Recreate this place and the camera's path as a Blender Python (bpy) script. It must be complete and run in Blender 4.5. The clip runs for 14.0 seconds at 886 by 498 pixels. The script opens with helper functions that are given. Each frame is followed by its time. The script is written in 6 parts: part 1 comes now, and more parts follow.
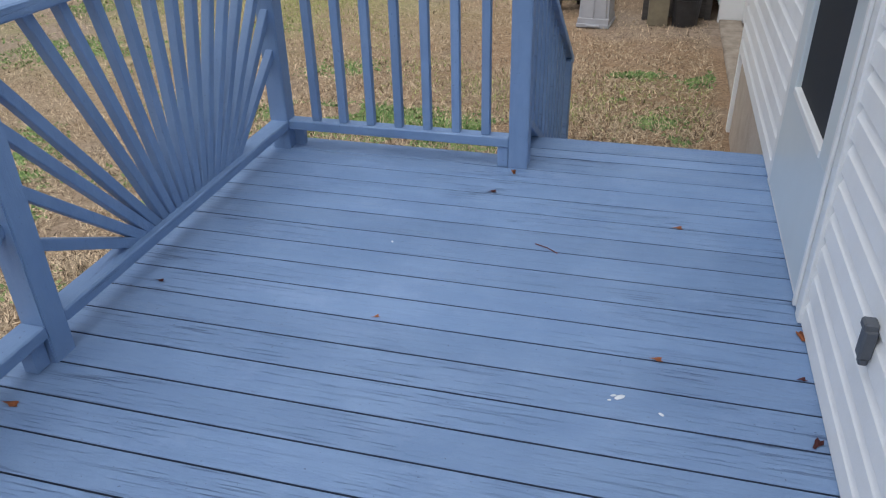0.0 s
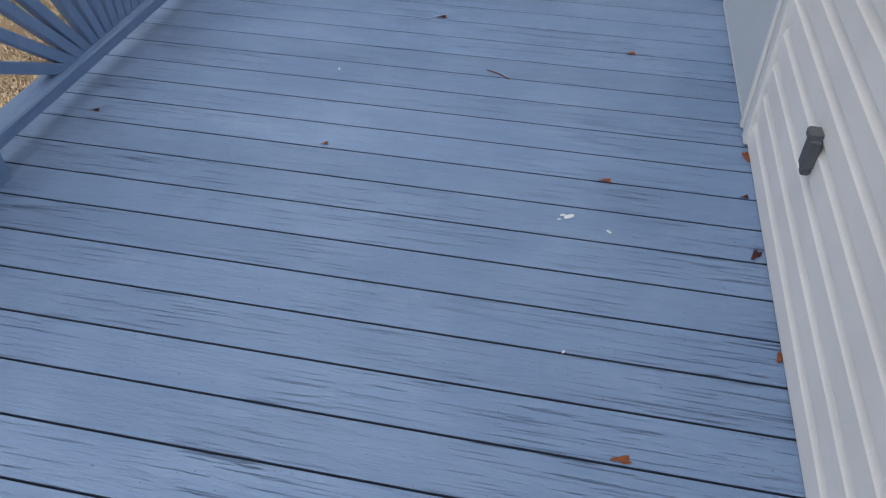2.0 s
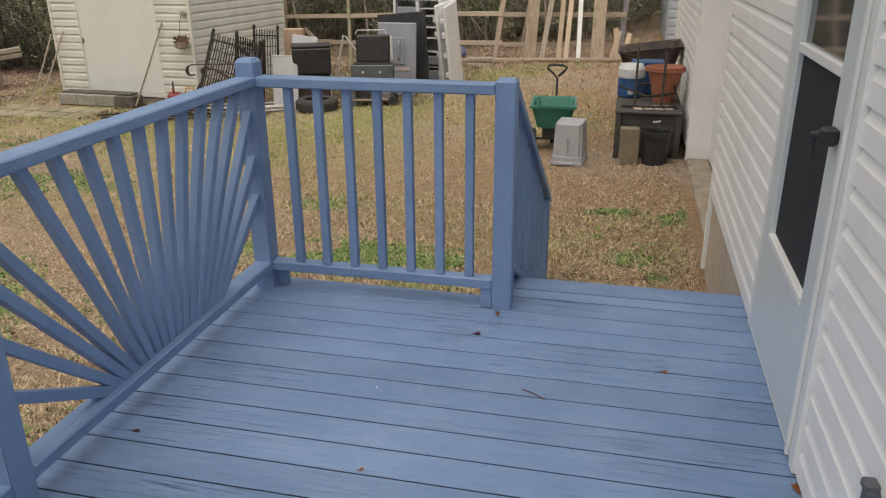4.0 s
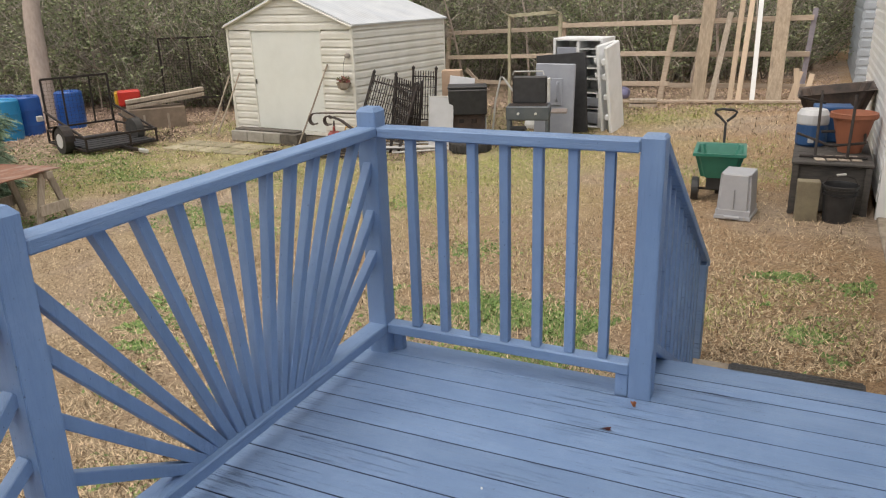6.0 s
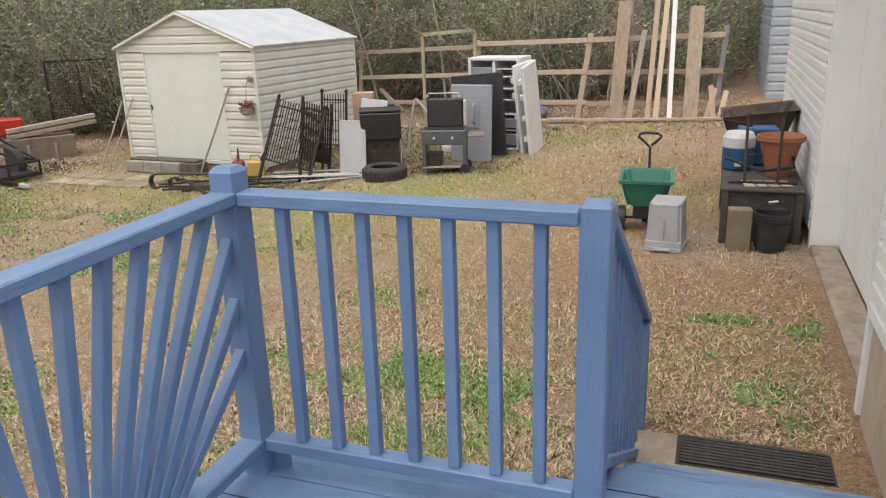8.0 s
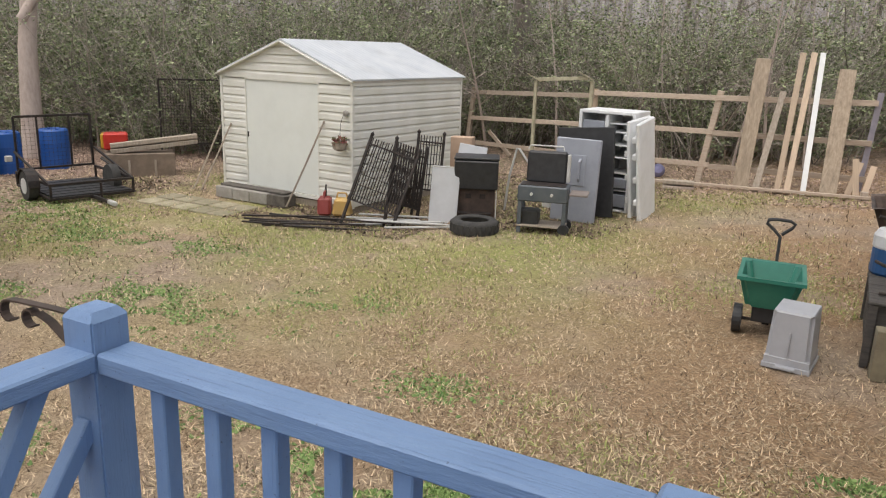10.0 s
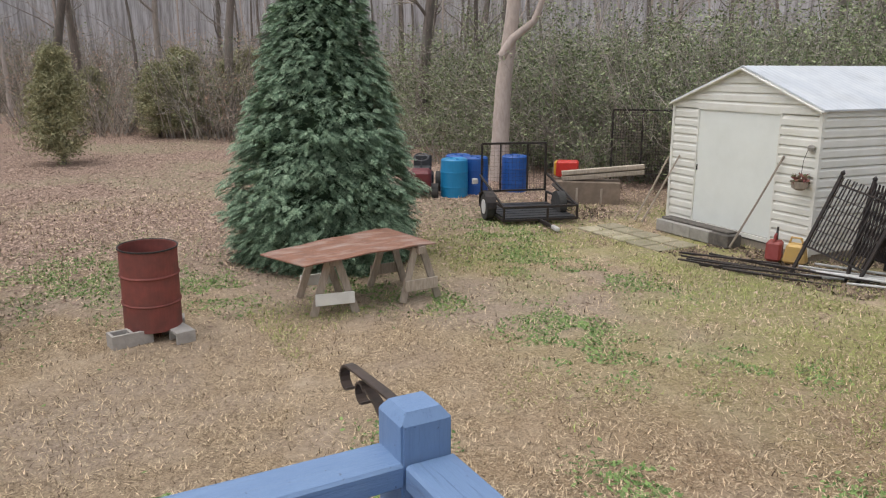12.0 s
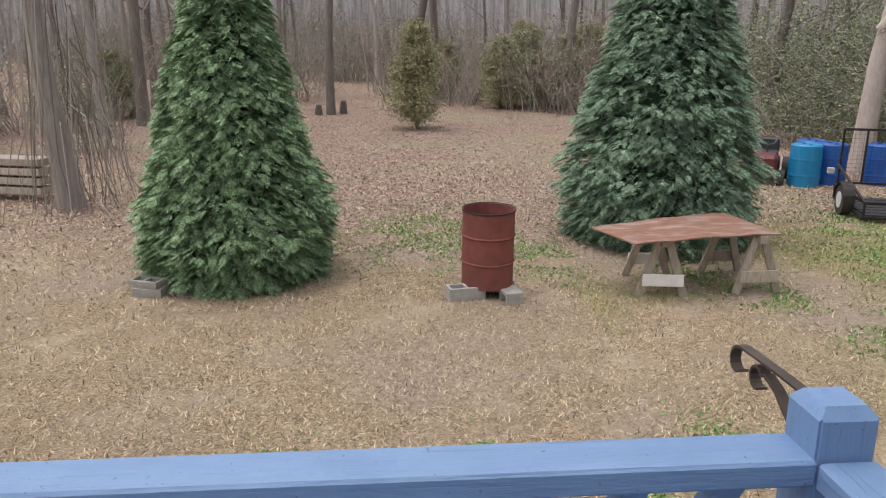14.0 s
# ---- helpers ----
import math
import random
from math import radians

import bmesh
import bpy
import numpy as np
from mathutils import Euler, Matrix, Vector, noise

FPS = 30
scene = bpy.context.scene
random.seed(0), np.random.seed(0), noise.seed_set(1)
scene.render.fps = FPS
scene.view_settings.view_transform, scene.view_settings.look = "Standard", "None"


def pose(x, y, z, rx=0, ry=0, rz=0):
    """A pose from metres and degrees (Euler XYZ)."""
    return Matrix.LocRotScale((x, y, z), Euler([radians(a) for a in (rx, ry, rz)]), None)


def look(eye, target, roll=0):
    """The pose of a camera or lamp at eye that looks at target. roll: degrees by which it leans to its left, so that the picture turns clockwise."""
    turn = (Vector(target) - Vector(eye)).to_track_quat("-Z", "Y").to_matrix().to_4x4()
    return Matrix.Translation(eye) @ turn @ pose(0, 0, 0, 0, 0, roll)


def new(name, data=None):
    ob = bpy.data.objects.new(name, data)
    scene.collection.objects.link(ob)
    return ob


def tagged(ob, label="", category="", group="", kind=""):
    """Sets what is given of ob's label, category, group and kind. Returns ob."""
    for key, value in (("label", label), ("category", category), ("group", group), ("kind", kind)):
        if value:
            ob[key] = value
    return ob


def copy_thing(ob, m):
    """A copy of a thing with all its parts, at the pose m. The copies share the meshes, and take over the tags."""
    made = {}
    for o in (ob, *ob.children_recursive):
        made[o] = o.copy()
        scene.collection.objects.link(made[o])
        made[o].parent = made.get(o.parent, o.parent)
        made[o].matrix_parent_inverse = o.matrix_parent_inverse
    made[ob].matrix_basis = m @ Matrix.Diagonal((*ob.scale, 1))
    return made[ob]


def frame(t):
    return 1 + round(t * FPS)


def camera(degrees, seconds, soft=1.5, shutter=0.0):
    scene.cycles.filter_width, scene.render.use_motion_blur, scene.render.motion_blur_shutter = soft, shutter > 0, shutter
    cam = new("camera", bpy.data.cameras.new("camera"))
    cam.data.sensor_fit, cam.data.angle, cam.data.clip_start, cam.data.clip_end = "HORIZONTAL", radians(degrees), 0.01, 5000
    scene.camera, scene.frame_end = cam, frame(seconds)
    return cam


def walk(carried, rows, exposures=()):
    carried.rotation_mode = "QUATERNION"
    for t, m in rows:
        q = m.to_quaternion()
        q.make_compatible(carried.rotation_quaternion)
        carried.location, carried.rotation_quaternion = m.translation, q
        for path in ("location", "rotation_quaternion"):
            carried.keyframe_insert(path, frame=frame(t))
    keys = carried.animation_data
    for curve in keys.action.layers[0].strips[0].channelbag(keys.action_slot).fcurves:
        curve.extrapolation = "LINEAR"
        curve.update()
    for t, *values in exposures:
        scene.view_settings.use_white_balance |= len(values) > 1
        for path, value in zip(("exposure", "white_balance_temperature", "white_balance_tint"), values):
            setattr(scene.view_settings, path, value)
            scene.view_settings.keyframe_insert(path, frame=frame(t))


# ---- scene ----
cam = camera(60.0, 14.0, soft=1.15)
PATH = [
    (0, (-0.588, -3.217, 1.49), (-1.049, -1.558, 0.472), -1.3),
    (0.5, (-0.559, -3.24, 1.447), (-0.897, -1.628, 0.313), 0.1),
    (1, (-0.574, -3.254, 1.421), (-0.868, -1.729, 0.16), 0.6),
    (1.5, (-0.586, -3.261, 1.392), (-0.847, -1.83, 0.02), 1.1),
    (2, (-0.581, -3.247, 1.409), (-0.87, -1.781, 0.079), 0.5),
    (2.5, (-0.606, -3.233, 1.465), (-0.936, -1.6, 0.358), 0.2),
    (3, (-0.623, -3.214, 1.518), (-0.985, -1.471, 0.606), -0.2),
    (3.5, (-0.635, -3.208, 1.535), (-1.023, -1.426, 0.714), 0.0),
    (4, (-0.633, -3.191, 1.555), (-1.063, -1.378, 0.829), -0.4),
    (6.3, (-0.632, -2.693, 1.548), (-1.466, -0.984, 0.929), -1.6),
    (6.5, (-0.673, -2.648, 1.559), (-1.413, -0.893, 0.947), -1.5),
    (7, (-0.791, -2.508, 1.566), (-1.426, -0.705, 0.977), -1.9),
    (7.2, (-0.812, -2.432, 1.566), (-1.446, -0.628, 0.978), -2.1),
    (9.3, (-0.856, -1.265, 1.586), (-1.635, 0.467, 0.96), 2.6),
    (9.5, (-0.874, -1.161, 1.61), (-1.737, 0.541, 1.013), 2.4),
    (10, (-0.989, -0.94, 1.642), (-1.892, 0.77, 1.131), 1.9),
    (10.5, (-1.119, -0.761, 1.662), (-2.056, 0.95, 1.22), 1.3),
    (11, (-1.179, -0.601, 1.646), (-2.386, 0.934, 1.214), 0.6),
    (11.5, (-1.231, -0.471, 1.626), (-2.731, 0.777, 1.187), 1.1),
    (12, (-1.273, -0.485, 1.63), (-2.976, 0.458, 1.172), 0.1),
    (12.5, (-1.299, -0.543, 1.623), (-3.118, 0.139, 1.148), -0.2),
    (13, (-1.31, -0.6, 1.618), (-3.198, -0.163, 1.124), 0.1),
    (13.5, (-1.325, -0.619, 1.609), (-3.244, -0.369, 1.104), 0.1),
    (14, (-1.323, -0.631, 1.604), (-3.247, -0.462, 1.084), 0.4),
]
EXPO = [(0, 0.08, 6200, 10), (0.5, -0.04, 6300, 10), (2, -0.10, 6700, 10), (3, -0.02, 7300, 10), (4.0, -0.05, 7300, 10), (6.5, 0.30, 7000, 10), (9.5, 0.25, 6800, 10), (11, 0.14, 6600, 10), (12.5, 0.24, 6400, 10), (14, 0.30, 6400, 10)]
walk(cam, [(t, look(eye, target, roll)) for t, eye, target, roll in PATH], EXPO)

# world and sun: an overcast winter day
world = bpy.data.worlds.new("world")
scene.world = world
world.use_nodes = True
wn = world.node_tree.nodes
sky = wn.new("ShaderNodeTexSky")
sky.sky_type = "NISHITA"
sky.sun_disc = False
sky.sun_elevation, sky.sun_rotation = radians(72), radians(-167)
sky.air_density, sky.dust_density, sky.ozone_density = 1.0, 4.0, 1.0
grey = wn.new("ShaderNodeHueSaturation")
grey.inputs["Saturation"].default_value = 0.35
wl = world.node_tree.links
wl.new(sky.outputs[0], grey.inputs["Color"])
wl.new(grey.outputs[0], wn["Background"].inputs[0])
wn["Background"].inputs[1].default_value = 0.15
sun_data = bpy.data.lights.new("sun", "SUN")
sun_data.energy, sun_data.angle, sun_data.color = 1.25, radians(120), (1.0, 0.975, 0.94)
sun = new("sun", sun_data)
sun.matrix_world = look((-0.7, -3.0, 9.6), (0, 0, 0))

# ---- materials ----
def material(name, color, rough=0.7, metal=0.0, noise_scale=0.0, amount=0.15, bump=0.0, bump_scale=60.0, color2=None,
             stain=0.0, stain_color=(0.1, 0.08, 0.06), stain_scale=1.5, stretch=(1, 1, 1), vary=0.0, spec=0.5, coords="Object"):
    """A surface with grain and stains: noise mixes color with color2, a wide noise adds stains, a fine one bump."""
    m = bpy.data.materials.new(name)
    m.use_nodes = True
    n, l = m.node_tree.nodes, m.node_tree.links
    b = n["Principled BSDF"]
    b.inputs["Roughness"].default_value = rough
    b.inputs["Metallic"].default_value = metal
    b.inputs["Specular IOR Level"].default_value = spec
    tc = n.new("ShaderNodeTexCoord")
    mp = n.new("ShaderNodeMapping")
    mp.inputs["Scale"].default_value = stretch
    l.new(tc.outputs[coords], mp.inputs[0])
    c2 = color2 or tuple(max(0, c * (1 - amount * 2)) for c in color)
    mix = n.new("ShaderNodeMix")
    mix.data_type = "RGBA"
    mix.inputs[6].default_value, mix.inputs[7].default_value = (*color, 1), (*c2, 1)
    if noise_scale:
        t = n.new("ShaderNodeTexNoise")
        t.inputs["Scale"].default_value, t.inputs["Detail"].default_value, t.inputs["Roughness"].default_value = noise_scale, 6, 0.65
        l.new(mp.outputs[0], t.inputs["Vector"])
        r = n.new("ShaderNodeMapRange")
        r.inputs[1].default_value, r.inputs[2].default_value = 0.35, 0.68
        l.new(t.outputs[0], r.inputs[0])
        l.new(r.outputs[0], mix.inputs[0])
    else:
        mix.inputs[0].default_value = 0.0
    out = mix.outputs[2]
    if stain:
        t2 = n.new("ShaderNodeTexNoise")
        t2.inputs["Scale"].default_value, t2.inputs["Detail"].default_value, t2.inputs["Roughness"].default_value = stain_scale, 5, 0.6
        l.new(mp.outputs[0], t2.inputs["Vector"])
        r2 = n.new("ShaderNodeMapRange")
        r2.inputs[1].default_value, r2.inputs[2].default_value, r2.inputs[4].default_value = 0.48, 0.75, stain
        l.new(t2.outputs[0], r2.inputs[0])
        mx = n.new("ShaderNodeMix")
        mx.data_type = "RGBA"
        mx.inputs[7].default_value = (*stain_color, 1)
        l.new(r2.outputs[0], mx.inputs[0])
        l.new(out, mx.inputs[6])
        out = mx.outputs[2]
    if vary:
        oi = n.new("ShaderNodeObjectInfo")
        hs = n.new("ShaderNodeHueSaturation")
        r3 = n.new("ShaderNodeMapRange")
        r3.inputs[3].default_value, r3.inputs[4].default_value = 1 - vary, 1 + vary
        l.new(oi.outputs["Random"], r3.inputs[0])
        l.new(r3.outputs[0], hs.inputs["Value"])
        l.new(out, hs.inputs["Color"])
        out = hs.outputs[0]
    l.new(out, b.inputs["Base Color"])
    if bump:
        t4 = n.new("ShaderNodeTexNoise")
        t4.inputs["Scale"].default_value, t4.inputs["Detail"].default_value = bump_scale, 5
        l.new(mp.outputs[0], t4.inputs["Vector"])
        bp = n.new("ShaderNodeBump")
        bp.inputs["Strength"].default_value, bp.inputs["Distance"].default_value = bump, 0.01
        l.new(t4.outputs[0], bp.inputs["Height"])
        l.new(bp.outputs[0], b.inputs["Normal"])
    return m


def island_material(name, color, color2, rough=0.8, translucent=0.0):
    """Leaves, blades and twigs: each island a shade of its own between two colours."""
    m = bpy.data.materials.new(name)
    m.use_nodes = True
    n, l = m.node_tree.nodes, m.node_tree.links
    b = n["Principled BSDF"]
    b.inputs["Roughness"].default_value = rough
    b.inputs["Specular IOR Level"].default_value = 0.25
    g = n.new("ShaderNodeNewGeometry")
    mix = n.new("ShaderNodeMix")
    mix.data_type = "RGBA"
    mix.inputs[6].default_value, mix.inputs[7].default_value = (*color, 1), (*color2, 1)
    l.new(g.outputs["Random Per Island"], mix.inputs[0])
    l.new(mix.outputs[2], b.inputs["Base Color"])
    return m



def blue_paint(name, along, coords="Object", crack=0.62, relief=0.8):
    """Blue deck paint over weathered wood: long checks and grain along the board, dull and worn patches, each board a little apart."""
    m = bpy.data.materials.new(name)
    m.use_nodes = True
    n, l = m.node_tree.nodes, m.node_tree.links
    b = n["Principled BSDF"]
    tc = n.new("ShaderNodeTexCoord")
    oi = n.new("ShaderNodeObjectInfo")
    off = n.new("ShaderNodeVectorMath")
    off.operation = "ADD"
    scl = n.new("ShaderNodeVectorMath")
    scl.operation = "SCALE"
    scl.inputs[0].default_value = (37.0, 11.0, 5.0)
    l.new(oi.outputs["Random"], scl.inputs["Scale"])
    l.new(tc.outputs[coords], off.inputs[0])
    l.new(scl.outputs[0], off.inputs[1])

    def noise_of(scale, stretch, detail, lo, hi, rough=0.6, source=None):
        mp = n.new("ShaderNodeMapping")
        mp.inputs["Scale"].default_value = stretch
        l.new(source or off.outputs[0], mp.inputs[0])
        t = n.new("ShaderNodeTexNoise")
        t.inputs["Scale"].default_value, t.inputs["Detail"].default_value, t.inputs["Roughness"].default_value = scale, detail, rough
        l.new(mp.outputs[0], t.inputs["Vector"])
        r = n.new("ShaderNodeMapRange")
        r.inputs[1].default_value, r.inputs[2].default_value = lo, hi
        l.new(t.outputs[0], r.inputs[0])
        return r.outputs[0]

    def mixed(a, c, f, k=1.0):
        x = n.new("ShaderNodeMix")
        x.data_type = "RGBA"
        for sock, v in ((x.inputs[6], a), (x.inputs[7], c)):
            if isinstance(v, tuple):
                sock.default_value = (*v, 1)
            else:
                l.new(v, sock)
        mt = n.new("ShaderNodeMath")
        mt.operation = "MULTIPLY"
        mt.inputs[1].default_value = k
        l.new(f, mt.inputs[0])
        l.new(mt.outputs[0], x.inputs[0])
        return x.outputs[2]

    long = {"x": (0.16, 1, 1), "y": (1, 0.16, 1), "z": (1, 1, 0.16)}[along]
    longer = {"x": (0.025, 1, 1), "y": (1, 0.025, 1), "z": (1, 1, 0.025)}[along]
    color = mixed((0.155, 0.25, 0.425), (0.195, 0.30, 0.485), noise_of(2.0, (1, 1, 1), 5, 0.40, 0.64, source=tc.outputs[coords]))
    color = mixed(color, (0.135, 0.22, 0.40), noise_of(22, long, 8, 0.46, 0.74, 0.75), 0.55)
    color = mixed(color, (0.24, 0.34, 0.53), noise_of(2.6, (1, 1, 1), 7, 0.56, 0.72, 0.8), 0.5)
    checks = noise_of(150, longer, 4, 0.59, 0.63, 0.6)
    wide = noise_of(1.6, (1, 1, 1), 3, 0.42, 0.62)
    both = n.new("ShaderNodeMath")
    both.operation = "MULTIPLY"
    l.new(checks, both.inputs[0])
    l.new(wide, both.inputs[1])
    color = mixed(color, (0.045, 0.08, 0.17), both.outputs[0], crack)
    color = mixed(color, (0.07, 0.10, 0.16), noise_of(90, (1, 1, 1), 2, 0.70, 0.74), 0.7)
    hs = n.new("ShaderNodeHueSaturation")
    r3 = n.new("ShaderNodeMapRange")
    r3.inputs[3].default_value, r3.inputs[4].default_value = 0.93, 1.07
    l.new(oi.outputs["Random"], r3.inputs[0])
    l.new(r3.outputs[0], hs.inputs["Value"])
    l.new(color, hs.inputs["Color"])
    l.new(hs.outputs[0], b.inputs["Base Color"])
    rr = n.new("ShaderNodeMapRange")
    rr.inputs[3].default_value, rr.inputs[4].default_value = 0.42, 0.66
    l.new(noise_of(6, long, 5, 0.35, 0.65), rr.inputs[0])
    l.new(rr.outputs[0], b.inputs["Roughness"])
    sub = n.new("ShaderNodeMath")
    sub.operation = "MULTIPLY_ADD"
    sub.inputs[1].default_value = -1.6
    l.new(both.outputs[0], sub.inputs[0])
    l.new(noise_of(40, long, 6, 0.3, 0.7, 0.7), sub.inputs[2])
    bp = n.new("ShaderNodeBump")
    bp.inputs["Strength"].default_value, bp.inputs["Distance"].default_value = relief, 0.004
    l.new(sub.outputs[0], bp.inputs["Height"])
    l.new(bp.outputs[0], b.inputs["Normal"])
    return m


m_blue = blue_paint("blue_paint_along_x", "x")
m_blue_rail = blue_paint("blue_rail_paint_along_x", "x", crack=0.25, relief=0.5)
m_blue_y = blue_paint("blue_paint_along_y", "y", crack=0.25, relief=0.5)
m_blue_z = blue_paint("blue_paint_upright", "z", crack=0.18, relief=0.4)
m_white = material("white_vinyl", (0.84, 0.85, 0.845), 0.45, noise_scale=3, color2=(0.79, 0.80, 0.80), stain=0.12, stain_color=(0.45, 0.45, 0.42), bump=0.06, bump_scale=120)
m_dirtywhite = material("weathered_white_vinyl", (0.76, 0.75, 0.70), 0.55, noise_scale=2.5, color2=(0.69, 0.68, 0.61), stain=0.3, stain_color=(0.48, 0.46, 0.38), stain_scale=1.2, bump=0.08)
m_roof = material("pale_metal_roof", (0.55, 0.58, 0.62), 0.5, metal=0.2, noise_scale=2.2, color2=(0.66, 0.68, 0.70), stain=0.4, stain_color=(0.36, 0.37, 0.38), bump=0.1)
m_found = material("tan_parged_block", (0.55, 0.47, 0.38), 0.9, noise_scale=5, color2=(0.46, 0.38, 0.30), bump=0.4, bump_scale=40, stain=0.5, stain_color=(0.27, 0.21, 0.16))
m_ledge = material("weathered_ledge_concrete", (0.40, 0.34, 0.27), 0.95, noise_scale=9, color2=(0.27, 0.22, 0.17), bump=0.7, bump_scale=50, stain=0.7, stain_color=(0.15, 0.12, 0.09), stain_scale=4)
m_concrete = material("grey_concrete", (0.38, 0.36, 0.33), 0.9, noise_scale=8, color2=(0.28, 0.26, 0.23), bump=0.5, bump_scale=60, stain=0.3)
m_door = material("pale_grey_door_paint", (0.60, 0.67, 0.70), 0.35, noise_scale=4, color2=(0.57, 0.64, 0.67), bump=0.03)
m_alu = material("white_aluminium", (0.78, 0.80, 0.80), 0.35, metal=0.05, noise_scale=6, color2=(0.72, 0.74, 0.75))
m_black = material("black_plastic", (0.02, 0.02, 0.022), 0.45, noise_scale=10, color2=(0.035, 0.035, 0.037), bump=0.1)
m_iron = material("black_iron", (0.018, 0.017, 0.018), 0.55, metal=0.3, noise_scale=15, color2=(0.05, 0.035, 0.028), bump=0.2)
m_rust = material("rusted_red_steel", (0.26, 0.075, 0.06), 0.75, metal=0.1, noise_scale=7, color2=(0.18, 0.06, 0.05), stain=0.65, stain_color=(0.13, 0.06, 0.05), stain_scale=3, bump=0.2, bump_scale=80)
m_wood = material("weathered_wood", (0.46, 0.39, 0.32), 0.85, noise_scale=6, color2=(0.30, 0.25, 0.20), bump=0.4, bump_scale=30, stretch=(6, 6, 1), vary=0.2)
m_plank = material("weathered_plank", (0.46, 0.37, 0.28), 0.9, noise_scale=4, color2=(0.30, 0.235, 0.17), bump=0.4, bump_scale=30, stretch=(8, 8, 0.6), vary=0.1, stain=0.6, stain_color=(0.16, 0.13, 0.10), stain_scale=1.3)
m_pine = material("fresh_pine_board", (0.60, 0.47, 0.34), 0.8, noise_scale=5, color2=(0.50, 0.38, 0.29), bump=0.25, bump_scale=30, stretch=(8, 8, 0.6), vary=0.15, stain=0.25, stain_color=(0.25, 0.2, 0.16))
m_ply = material("orange_plywood", (0.31, 0.15, 0.095), 0.75, noise_scale=9, color2=(0.20, 0.105, 0.075), bump=0.4, stretch=(2.0, 0.7, 1), stain=0.9, stain_color=(0.42, 0.34, 0.30), stain_scale=3.5)
m_rail_wood = material("tan_fence_rail", (0.54, 0.45, 0.36), 0.85, noise_scale=5, color2=(0.42, 0.33, 0.26), bump=0.3, stretch=(1, 6, 6), vary=0.15)
m_darkbark = material("dark_bark", (0.20, 0.165, 0.145), 0.95, noise_scale=6, color2=(0.10, 0.085, 0.075), bump=0.9, bump_scale=14, stretch=(3, 3, 0.5), vary=0.25, stain=0.4, stain_color=(0.30, 0.32, 0.26))
m_bark = material("grey_bark", (0.36, 0.315, 0.285), 0.95, noise_scale=6, color2=(0.24, 0.205, 0.185), bump=0.9, bump_scale=14, stretch=(3, 3, 0.5), vary=0.3)
m_palebark = material("pale_bark", (0.50, 0.42, 0.37), 0.95, noise_scale=6, color2=(0.38, 0.31, 0.275), bump=0.7, bump_scale=16, stretch=(2, 2, 0.7))
m_ever = island_material("evergreen_fronds", (0.075, 0.145, 0.06), (0.42, 0.56, 0.32), 0.7)
m_ever_blue = island_material("blue_green_fronds", (0.07, 0.135, 0.08), (0.38, 0.50, 0.34), 0.7)
# near-black green: the shade deep in the evergreens, put into a colour
m_evercore = material("evergreen_shade", (0.02, 0.045, 0.025), 1.0, noise_scale=4, color2=(0.045, 0.075, 0.04))


